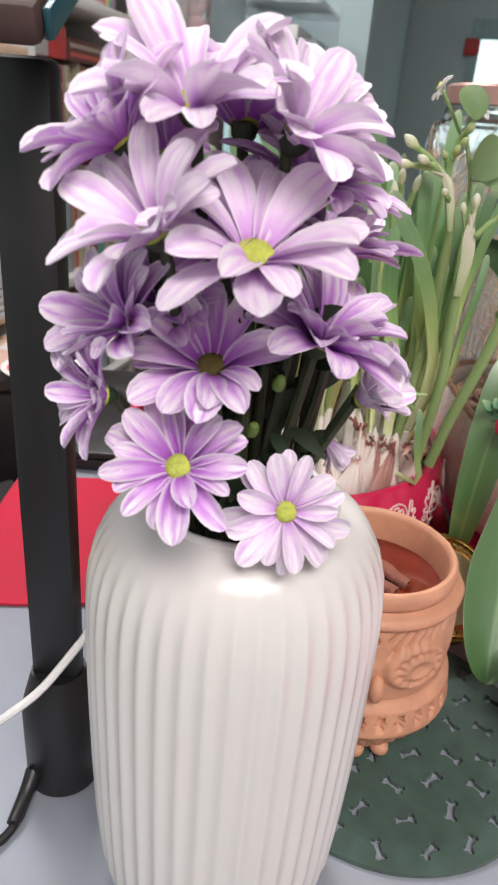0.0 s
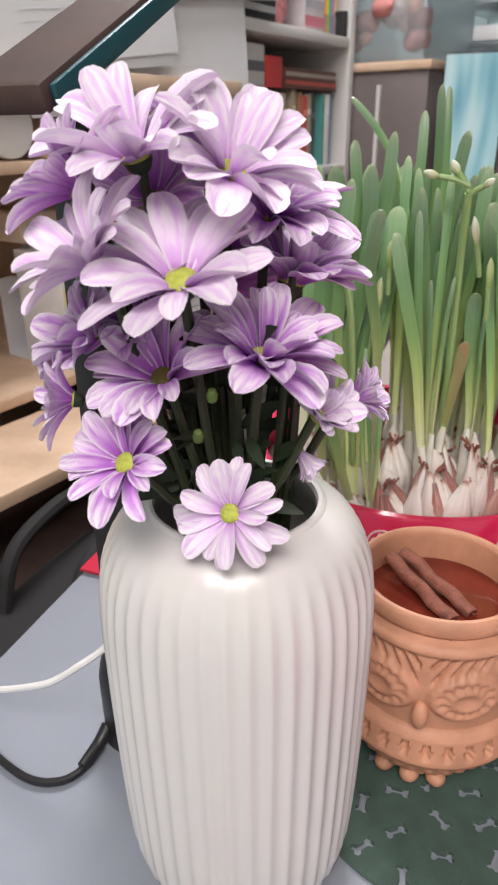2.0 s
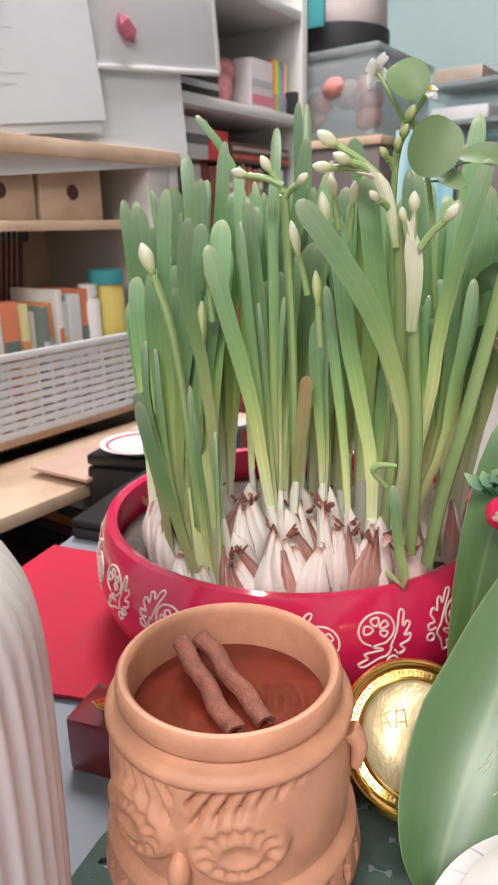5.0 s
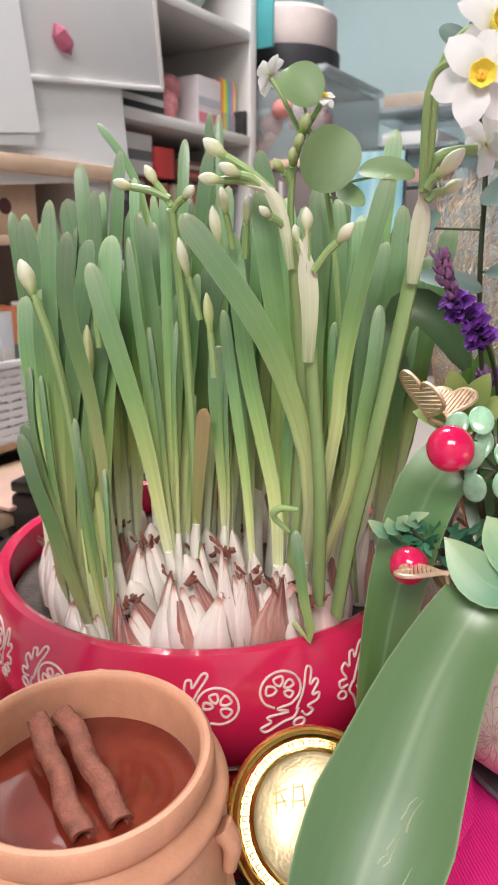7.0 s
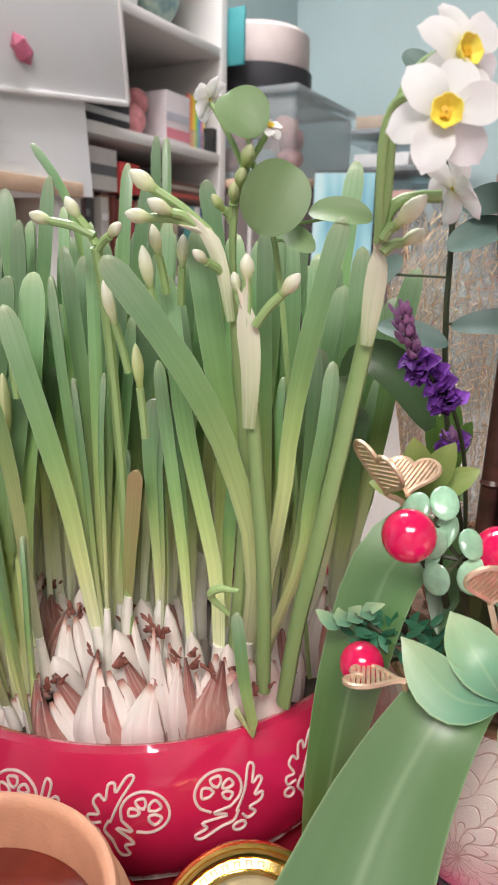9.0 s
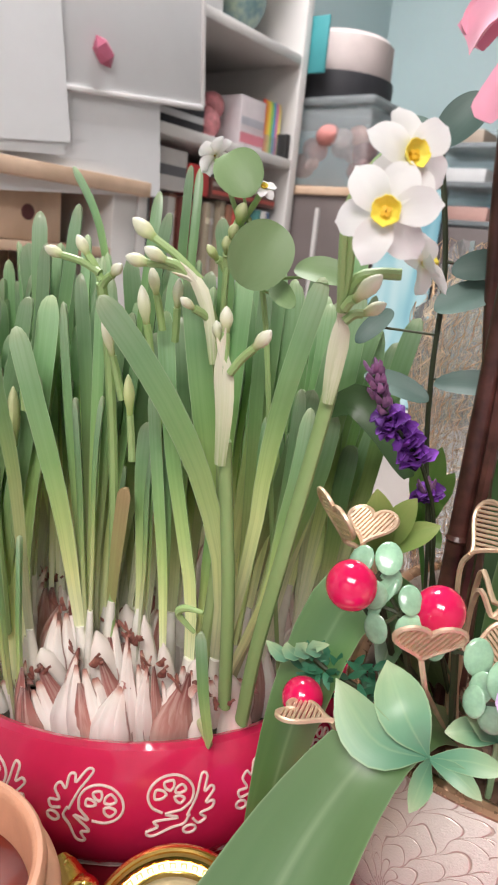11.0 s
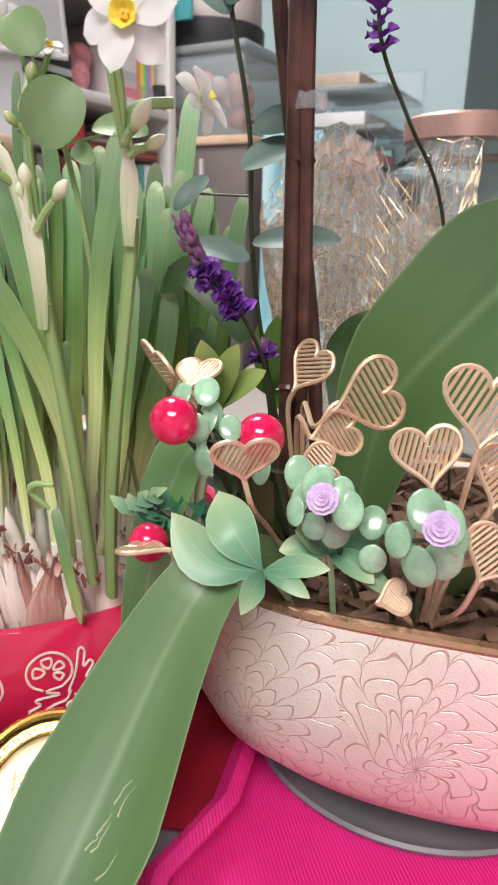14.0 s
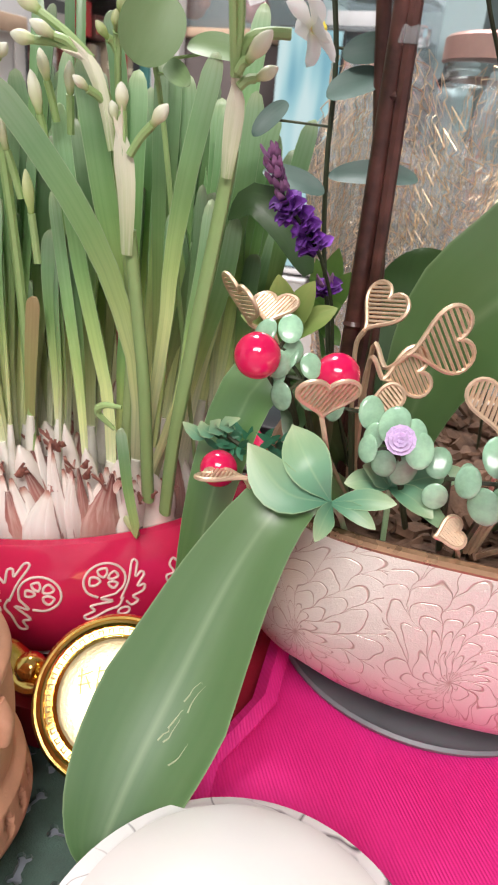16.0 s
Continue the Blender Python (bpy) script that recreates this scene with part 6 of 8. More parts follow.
def bow():
    b = thing("pink_bow", (0.2245, 0.409, 1.128), "pink satin ribbon bow tied to the orchid stems", "bow")
    c = Vector((0.2265, 0.405, 1.131))

    def ribbon(name, points, width, face, outline, wave=0.2, channel=0.35):
        part(name, blade([c + Vector(q) for q in points], width, face, outline, n=18, channel=channel, thick=0.0010, wave=wave), PINK, b)

    full = lambda v: 0.30 + 0.70 * math.sin(math.pi * min(1, 0.06 + 0.70 * v))
    flare = lambda v: 0.28 + 0.72 * v if v < 0.93 else max(0.35, 1 - 7 * (v - 0.93))
    # near and far sides of each loop
    ribbon("loop", [(0, -0.004, 0), (-0.010, -0.010, 0.000), (-0.020, -0.009, -0.006), (-0.027, -0.004, -0.0125)], 0.0150, (-0.2, -1, 0.55), full)
    ribbon("loop", [(0, 0.000, 0.002), (-0.012, 0.003, 0.004), (-0.022, 0.001, -0.003), (-0.027, -0.003, -0.0115)], 0.0130, (0.1, -1, -0.4), full)
    ribbon("loop", [(0, -0.004, 0), (0.008, -0.010, 0.005), (0.016, -0.008, 0.006), (0.0205, -0.002, 0.001)], 0.0170, (0.3, -1, 0.45), full)
    ribbon("loop", [(0, 0.000, 0.002), (0.010, 0.004, 0.012), (0.017, 0.003, 0.010), (0.0205, -0.001, 0.002)], 0.0150, (0.1, -1, -0.3), full)
    # hanging tails with slanting ends
    ribbon("tail", [(0, -0.005, -0.001), (-0.008, -0.009, -0.011), (-0.014, -0.009, -0.021), (-0.0185, -0.008, -0.034)], 0.0105, (-0.3, -1, 0.2), flare, 0.3)
    ribbon("tail", [(0, -0.005, -0.001), (0.007, -0.010, -0.007), (0.009, -0.010, -0.017), (0.006, -0.009, -0.026)], 0.0120, (0.35, -1, 0.1), flare, 0.3)
    knot = bmesh.new()
    bmesh.ops.create_uvsphere(knot, u_segments=16, v_segments=10, radius=1, matrix=Matrix.Translation(c + Vector((0, -0.004, 0))) @ pose(0, 0, 0, 0, 18) @ Matrix.Diagonal((0.0036, 0.0036, 0.0056, 1)))
    for v in knot.verts:
        v.co += Vector((0, 0.0006 * math.sin(v.co.x * 4200), 0))
    part("knot", knot, PINK, b, "pinched pink knot")
    part("clip", tube([(0.2235, 0.4065, 1.120), (0.2235, 0.4060, 1.112)], 0.0012, 8), paint((0.70, 0.16, 0.03)), b, "small orange clip")


bow()


def heart_curve(size, m, n=40):
    pts = []
    for k in range(n):
        a = 2 * math.pi * k / n
        x = 16 * math.sin(a) ** 3 / 17
        y = (13 * math.cos(a) - 5 * math.cos(2 * a) - 2 * math.cos(3 * a) - math.cos(4 * a)) / 17
        pts.append((x * size, (y + 0.95) * size))
    return pts


def gold_heart(where, normal, spin, size, stem, slope=0.55):
    """A pierced metal heart on a bent wire: outline, and slanting bars inside it."""
    m = at_frame(where, normal, spin)
    h = thing("gold_heart", where, "rose-gold pierced metal heart on a bent wire in the planter", "ornament", "gold hearts in the planter")
    pts = heart_curve(size, m)
    out = [m @ Vector((x, y, 0)) for x, y in pts]
    part("outline", tube(out + out[:2], 0.00095, 6), WIRE, h)
    for k in range(-12, 13):
        # cut the slanting line with the outline
        c0 = (k + 0.5) * size * 0.17 * math.sqrt(1 + slope * slope) / 1.14 + size * 0.95
        hits = []
        for (x1, y1), (x2, y2) in zip(pts, pts[1:] + pts[:1]):
            d1, d2 = y1 - slope * x1 - c0, y2 - slope * x2 - c0
            if d1 * d2 < 0:
                t = d1 / (d1 - d2)
                hits.append((x1 + (x2 - x1) * t, y1 + (y2 - y1) * t))
        hits.sort()
        for q in range(0, len(hits) - 1, 2):
            p1, p2 = [m @ Vector((*hh, 0)) for hh in hits[q:q + 2]]
            if (p1 - p2).length > size * 0.15:
                part("bar", tube([p1, (p1 + p2) / 2, p2], 0.0007, 5), WIRE, h)
    part("wire", tube([out[len(out) // 2], *[Vector(s) for s in stem]], 0.0011, 6, 14), WIRE, h)
    return h


gold_heart((0.2290, 0.4270, 0.9540), (-0.550, -0.712, 0.436), -17, 0.0120, [(0.226, 0.430, 0.945), (0.228, 0.434, 0.92), (0.232, 0.44, 0.875)])
gold_heart((0.2480, 0.4060, 0.9525), (0.385, -0.892, -0.100), -70, 0.0152, [(0.240, 0.410, 0.944), (0.233, 0.425, 0.946), (0.234, 0.44, 0.875)], 0.25)
gold_heart((0.2400, 0.4060, 0.9410), (0.250, -0.930, 0.100), -73, 0.0108, [(0.233, 0.412, 0.944), (0.232, 0.44, 0.88)], 0.25)
gold_heart((0.2345, 0.4000, 0.9280), (0.100, -0.900, 0.300), -74, 0.0100, [(0.231, 0.410, 0.922), (0.236, 0.43, 0.88)])
gold_heart((0.2200, 0.3840, 0.9300), (0.319, -0.804, -0.501), 4, 0.0121, [(0.223, 0.386, 0.918), (0.224, 0.41, 0.90), (0.234, 0.43, 0.872)], 2.6)
gold_heart((0.1910, 0.4080, 0.9555), (-0.110, -0.534, 0.838), 5, 0.0099, [(0.196, 0.412, 0.945), (0.204, 0.43, 0.90), (0.22, 0.45, 0.872)], 2.6)
gold_heart((0.1835, 0.4115, 0.9535), (-0.668, -0.551, -0.500), -15, 0.0130, [(0.192, 0.416, 0.945), (0.204, 0.43, 0.90), (0.22, 0.45, 0.872)])
gold_heart((0.1950, 0.3730, 0.9040), (-0.100, 0.220, 0.970), -121, 0.0105, [(0.199, 0.386, 0.890), (0.212, 0.400, 0.886), (0.225, 0.42, 0.872)], 0.2)
gold_heart((0.2840, 0.387, 0.9335), (0.0, -0.95, 0.3), 12, 0.0122, [(0.286, 0.390, 0.925), (0.288, 0.402, 0.89), (0.287, 0.412, 0.868)], 2.6)
gold_heart((0.2975, 0.387, 0.9490), (0.0, -0.95, 0.3), -6, 0.0155, [(0.2955, 0.389, 0.935), (0.292, 0.400, 0.90), (0.289, 0.412, 0.868)], 2.6)
gold_heart((0.3050, 0.394, 0.9260), (0.0, -0.95, 0.3), -20, 0.0125, [(0.301, 0.397, 0.915), (0.294, 0.405, 0.89), (0.290, 0.412, 0.868)], 2.6)
gold_heart((0.3030, 0.386, 0.9020), (0.0, -0.95, 0.3), -24, 0.0115, [(0.299, 0.391, 0.887), (0.294, 0.404, 0.874), (0.291, 0.412, 0.866)], 2.6)
gold_heart((0.2700, 0.384, 0.8890), (0.1, -0.8, 0.5), -70, 0.0065, [(0.276, 0.388, 0.885), (0.281, 0.395, 0.878), (0.284, 0.405, 0.866)])


def berry(where, radius, stalk):
    b = thing("red_berry", where, "glossy cherry-red artificial berry on a wire", "berry", "red berries in the planter")
    bm = bmesh.new()
    bmesh.ops.create_uvsphere(bm, u_segments=32, v_segments=20, radius=radius, matrix=Matrix.Translation(where))
    part("fruit", bm, BERRY, b)
    part("stalk", tube([where, *stalk], 0.0010, 6, 10), DARK_STEM, b)


berry((0.1930, 0.386, 0.9485), 0.0089, [(0.199, 0.395, 0.935), (0.215, 0.425, 0.90), (0.232, 0.45, 0.866)])
berry((0.2225, 0.397, 0.9420), 0.0090, [(0.222, 0.41, 0.93), (0.228, 0.43, 0.90), (0.236, 0.45, 0.866)])
berry((0.1810, 0.389, 0.8975), 0.0078, [(0.190, 0.41, 0.888), (0.21, 0.425, 0.884), (0.228, 0.44, 0.866)])


def round_leaf(f, c, normal, size, material, name="leaf", spin=0.0, squash=0.85, thick=0.0010):
    """A rounded leaf lying in a plane: a short blade with an oval outline."""
    m = at_frame(c, normal, spin)
    pts = [m @ Vector((0, -size, 0)), m @ Vector((0, -size / 3, size * 0.10)), m @ Vector((0, size / 3, size * 0.10)), m @ Vector((0, size, 0))]
    return part(name, blade(pts, 2 * size * squash, normal, lambda v: max(0.06, math.sqrt(max(0, 1 - (2 * v - 1) ** 2))), n=16, channel=0.30, thick=thick), material, f)


def succulent(where, pads, stem_to, flower=None, group_label="jade-green artificial sprig with plump round leaves"):
    s = thing("succulent_sprig", where, group_label, "artificial sprig", "sprigs in the planter")
    w = Vector(where)
    part("stem", tube([w, w.lerp(Vector(stem_to), 0.5), stem_to], 0.0014, 6, 8), DARK_STEM, s)
    for dx, dy, dz, r, nx, ny, nz in pads:
        c = w + Vector((dx, dy, dz))
        bm = bmesh.new()
        bmesh.ops.create_uvsphere(bm, u_segments=18, v_segments=10, radius=1, matrix=at_frame(c, (nx, ny, nz)) @ Matrix.Diagonal((r * 0.80, r, r * 0.20, 1)))
        part("leaf", bm, JADE, s)
        part("twig", tube([c, w], 0.0008, 5), DARK_STEM, s)
    if flower:
        c = w + Vector(flower)
        n = Vector((-0.05, -0.9, 0.4))
        for ring, (count, r) in enumerate(((12, 0.0054), (10, 0.0044), (7, 0.0032), (4, 0.0018))):
            for k in range(count):
                mm = at_frame(c, n, 360 * k / count + 14 * ring) @ pose(0, 0, 0.0008 * ring, 0, -8 - 14 * ring, 0)
                pts = [mm @ Vector((0.0004, 0, 0)), mm @ Vector((r * 0.5, 0, 0.0002)), mm @ Vector((r, 0, 0.0))]
                part("floret", blade(pts, r * 0.80, mm.to_3x3() @ Vector((0, 0, 1)), lambda v: 0.45 + 0.55 * math.sin(math.pi * min(1, 0.2 + 0.62 * v)), n=5, channel=0.2, thick=0.0004), LILAC, s, "lilac petal")


rs = random.Random(77)


def pads(count, spread, size):
    out = []
    for k in range(count):
        a = 2 * math.pi * k / count + rs.uniform(-0.3, 0.3)
        q = rs.uniform(0.6, 1.0) * spread
        out.append((q * math.cos(a), rs.uniform(-0.4, 0.5) * spread * 0.6, q * math.sin(a), size * rs.uniform(0.75, 1.1), 0.5 * math.cos(a) + rs.uniform(-0.3, 0.3), -0.9, 0.5 * math.sin(a) + 0.3))
    return out


succulent((0.2490, 0.384, 0.922), pads(7, 0.0115, 0.0068), (0.262, 0.42, 0.866), (0.0005, -0.010, 0.008), "jade-green artificial sprig with a lilac rosette")
succulent((0.2860, 0.372, 0.921), pads(6, 0.0115, 0.0074), (0.283, 0.41, 0.866), (0.001, -0.013, 0.010), "jade-green artificial sprig with a lilac rosette")
succulent((0.2100, 0.392, 0.940), pads(6, 0.0105, 0.0068), (0.222, 0.43, 0.87))
succulent((0.2000, 0.391, 0.951), pads(5, 0.0085, 0.0062), (0.218, 0.43, 0.87))
succulent((0.2300, 0.395, 0.930), pads(2, 0.0085, 0.0062), (0.236, 0.43, 0.868))
succulent((0.2700, 0.388, 0.912), pads(3, 0.0090, 0.0062), (0.276, 0.41, 0.866))


def leaf_sprig(name, where, leaves, material, label, root):
    s = thing(name, where, label, "artificial sprig", "sprigs in the planter")
    w = Vector(where)
    part("stem", tube([w, w.lerp(Vector(root), 0.5) + Vector((0, 0, 0.002)), root], 0.0013, 6, 8), material, s)
    for tip, width, face in leaves:
        t = w + Vector(tip)
        mid = w.lerp(t, 0.5) + Vector((0, 0, 0.002))
        part("leaf", blade([w, mid, t], width, face, lambda v: max(0.05, math.sin(math.pi * min(1, 0.06 + 0.94 * v) ** 1.25) ** 0.75), n=10, channel=0.35, thick=0.0010), material, s)
    return s


# the large two-lobed tuft at the front of the rim
TUFT = Vector((0.2290, 0.380, 0.8965))
tuft = leaf_sprig("leaf_tuft", TUFT, [((-0.003, -0.020, -0.006), 0.0090, (0.3, -1, 0.2)), ((0.024, -0.002, 0.006), 0.0085, (0, -0.9, 0.5)), ((0.018, -0.006, -0.004), 0.0070, (0, -0.9, 0.5))], SPRIG, "pale green artificial tuft of broad pointed leaves", (0.236, 0.41, 0.866))
for tip, mid, width, face in (((0.1935, 0.381, 0.9150), (0.2110, 0.374, 0.9010), 0.0178, (-0.25, -0.85, 0.6)), ((0.2085, 0.391, 0.9215), (0.2190, 0.378, 0.9110), 0.0178, (0.25, -0.95, 0.25))):
    part("leaf", blade([TUFT, mid, tip], width, face, lambda v: max(0.04, math.sin(math.pi * min(1, 0.02 + 0.98 * v) ** 1.35)), n=16, channel=0.3, thick=0.0010), SPRIG, tuft)
FRESH_LEAF = streaked("fresh_green_leaf", [(0.0, (0.08, 0.22, 0.04)), (1.0, (0.20, 0.36, 0.08))], (0.12, 0.28, 0.05), (0.5, 0.5, 0.5), 0.4, 0.15, 6.0, 0.15, 0.3)
leaf_sprig("leaf_sprig", (0.196, 0.431, 0.942), [((-0.005, -0.008, 0.030), 0.0120, (0.1, -1, 0.2)), ((0.010, -0.006, 0.029), 0.0110, (-0.2, -1, 0.2)), ((-0.020, -0.004, 0.010), 0.0090, (0, -0.8, 0.6)), ((0.020, 0.0, 0.018), 0.0100, (-0.3, -1, 0.2)), ((-0.012, -0.012, 0.018), 0.0090, (0.3, -1, 0.2))], streaked("yellow_green_leaf", [(0.0, (0.15, 0.28, 0.06)), (1.0, (0.33, 0.40, 0.13))], (0.2, 0.34, 0.08), (0.5, 0.5, 0.5), 0.4, 0.1, 6.0, 0.1, 0.3), "yellow-green artificial leaves beside the lavender", (0.228, 0.45, 0.866))
leaf_sprig("leaf_sprig", (0.203, 0.495, 0.935), [((0.004, 0.0, 0.040), 0.0120, (0, -1, 0.1)), ((0.012, -0.004, 0.030), 0.0110, (0, -1, 0.2)), ((-0.006, -0.002, 0.034), 0.0100, (0.2, -1, 0.1)), ((0.010, -0.006, 0.014), 0.0090, (0, -0.8, 0.5)), ((-0.008, -0.005, 0.012), 0.0090, (0, -0.8, 0.5)), ((0.012, -0.01, -0.006), 0.009, (0, -0.8, 0.5))], FRESH_LEAF, "bright green artificial leaves behind the lavender", (0.222, 0.475, 0.866))
leaf_sprig("leaf_sprig", (0.250, 0.400, 0.898), [((-0.012, -0.010, 0.012), 0.0110, (0, -0.8, 0.6)), ((0.018, -0.012, -0.004), 0.0100, (0, -0.7, 0.7)), ((0.026, -0.010, -0.010), 0.0090, (0, -0.5, 0.9)), ((-0.018, -0.008, 0.002), 0.0100, (0, -0.8, 0.6)), ((0.004, -0.008, 0.020), 0.0110, (0, -1, 0.3)), ((0.03, 0.0, 0.012), 0.010, (0, -0.8, 0.5))], SPRIG, "green artificial leaves over the soil", (0.252, 0.41, 0.866))


def frond():
    """Fine fern-like tuft beside the low berry."""
    s = thing("fern_sprig", (0.190, 0.402, 0.900), "dark green feathery artificial fern sprig", "artificial sprig", "sprigs in the planter")
    rnd = random.Random(3)
    w = Vector((0.190, 0.402, 0.900))
    part("stem", tube([(0.176, 0.400, 0.911), (0.186, 0.401, 0.904), (0.200, 0.404, 0.898), (0.226, 0.43, 0.868)], 0.0010, 6, 12), DARK_STEM, s)
    for k in range(46):
        p = Vector((rnd.uniform(0.176, 0.206), 0.402 + rnd.uniform(-0.004, 0.004), rnd.uniform(0.897, 0.909)))
        d = Vector((rnd.uniform(-1, 0.8), rnd.uniform(-0.8, 0.3), rnd.uniform(-0.4, 1))).normalized() * rnd.uniform(0.006, 0.011)
        part("leaflet", blade([p, p + d * 0.5, p + d], 0.0030, (0.1, -1, 0.3), oval, n=4, channel=0.3, thick=0.0005), paint((0.035, 0.16, 0.085), 0.4), s)
    for k in range(4):
        p = Vector((0.172 + 0.004 * k, 0.397, 0.906 + 0.002 * k))
        part("leaf", blade([p, p + Vector((-0.004, -0.002, 0.003)), p + Vector((-0.009 + 0.004 * k, -0.003, 0.007))], 0.006, (0.1, -1, 0.4), oval, n=5, channel=0.3, thick=0.0006), SPRIG, s)


frond()


def lavender(axis, label, spike_part=0.4, violet=0.62):
    """A purple spike: florets of small ruffled petals, buds at the tip."""
    a = [Vector(q) for q in axis]
    s = thing("lavender_spray", a[0], label, "artificial flower", "lavender in the planter")
    line = spline(a, 40)
    part("stem", tube(line, 0.0009, 6), DARK_STEM, s)
    rnd = random.Random(int(a[-1].x * 1e4))
    n = len(line)
    for i in range(int(n * (1 - spike_part)), n):
        v = (i - n * (1 - spike_part)) / (n * spike_part)
        t = (line[min(i + 1, n - 1)] - line[i - 1]).normalized()
        for k in range(5 if v < violet else 4):
            ang = rnd.uniform(0, 6.28)
            side = (t.orthogonal().normalized() * math.cos(ang) + t.cross(t.orthogonal().normalized()) * math.sin(ang))
            d = (side + t * rnd.uniform(0.0, 0.5)).normalized()
            if v < violet:
                size = rnd.uniform(0.0052, 0.0078)
                p = line[i] + d * 0.001
                part("floret", blade([p, p + d * size * 0.5 + t * 0.001, p + d * size], size * 0.9, t + Vector((0, -0.6, 0)), oval, n=4, channel=0.5, thick=0.0004, wave=0.4), VIOLET, s)
            else:
                p = line[i] + d * 0.0010
                part("bud", blade([p, p + d * 0.0026 + t * 0.0016, p + d * 0.0030 + t * 0.0042], 0.0032, side + Vector((0, -0.5, 0)), oval, n=3, channel=0.2, thick=0.0008), MAUVE, s)


lavender([(0.220, 0.460, 0.868), (0.213, 0.455, 0.945), (0.206, 0.440, 0.976), (0.198, 0.434, 0.989), (0.189, 0.428, 1.001), (0.1830, 0.424, 1.015)], "purple artificial lavender spike among the leaves", 0.54, 0.55)
lavender([(0.218, 0.460, 0.868), (0.212, 0.464, 0.925), (0.208, 0.466, 0.950), (0.206, 0.465, 0.962)], "small purple artificial flowers low among the leaves", 0.16)
lavender([(0.300, 0.530, 0.868), (0.290, 0.525, 0.97), (0.278, 0.505, 1.030), (0.263, 0.480, 1.058), (0.250, 0.465, 1.085), (0.246, 0.472, 1.118), (0.240, 0.476, 1.160)], "tall purple artificial lavender spike", 0.36, 0.45)


def eucalyptus(axis, leaves, label, material):
    e = thing("eucalyptus_branch", axis[0], label, "eucalyptus", "eucalyptus branches")
    part("stem", tube(axis, 0.0012, 6, 20), DARK_STEM if material is GREY_LEAF else STEM, e)
    for c, n, r, squash, *spin in leaves:
        round_leaf(e, c, n, r, material, "leaf", spin[0] if spin else 0, squash)
        q = min(spline(axis, 30), key=lambda p: (p - Vector(c)).length)
        part("leaf_stalk", tube([q, Vector(c)], 0.0006, 5), DARK_STEM if material is GREY_LEAF else STEM, e)


eucalyptus([(0.150, 0.475, 0.83), (0.144, 0.440, 0.95), (0.138, 0.424, 1.03), (0.128, 0.422, 1.066)], [((0.1260, 0.414, 1.080), (0.25, -1, 0.45), 0.0096, 0.92, 35), ((0.1390, 0.410, 1.053), (0.35, -1, 0.1), 0.0126, 0.90, -30), ((0.160, 0.420, 1.0485), (0.1, -0.7, 0.6), 0.0110, 0.55, 82), ((0.147, 0.416, 1.040), (-0.3, -0.9, 0.5), 0.0080, 0.5, 60)], "branch of round green eucalyptus leaves above the bowl", EUCALYPTUS)
eucalyptus([(0.228, 0.47, 0.868), (0.205, 0.475, 0.96), (0.199, 0.470, 1.01), (0.197, 0.469, 1.055), (0.188, 0.470, 1.100)], [
    ((0.173, 0.463, 1.029), (0.2, -0.9, 0.45), 0.0105, 0.40, -40), ((0.186, 0.463, 1.005), (0, -0.8, 0.6), 0.0150, 0.36, 75), ((0.208, 0.464, 1.044), (0.1, -0.8, 0.6), 0.0135, 0.50, -62),
    ((0.220, 0.464, 1.010), (0, -0.75, 0.65), 0.0190, 0.33, -86), ((0.195, 0.466, 1.110), (-0.1, -0.95, 0.2), 0.0120, 0.66, -40), ((0.181, 0.466, 1.104), (0.3, -0.9, 0.2), 0.0095, 0.52, 50),
    ((0.211, 0.466, 1.057), (0.2, -0.9, 0.4), 0.0115, 0.55, -75)], "branch of grey-green eucalyptus behind the bowl", GREY_LEAF)
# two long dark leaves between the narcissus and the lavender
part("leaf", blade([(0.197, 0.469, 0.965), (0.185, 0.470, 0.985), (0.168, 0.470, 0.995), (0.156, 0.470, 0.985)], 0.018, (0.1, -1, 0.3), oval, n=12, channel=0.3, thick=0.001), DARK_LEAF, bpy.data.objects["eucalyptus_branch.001"])


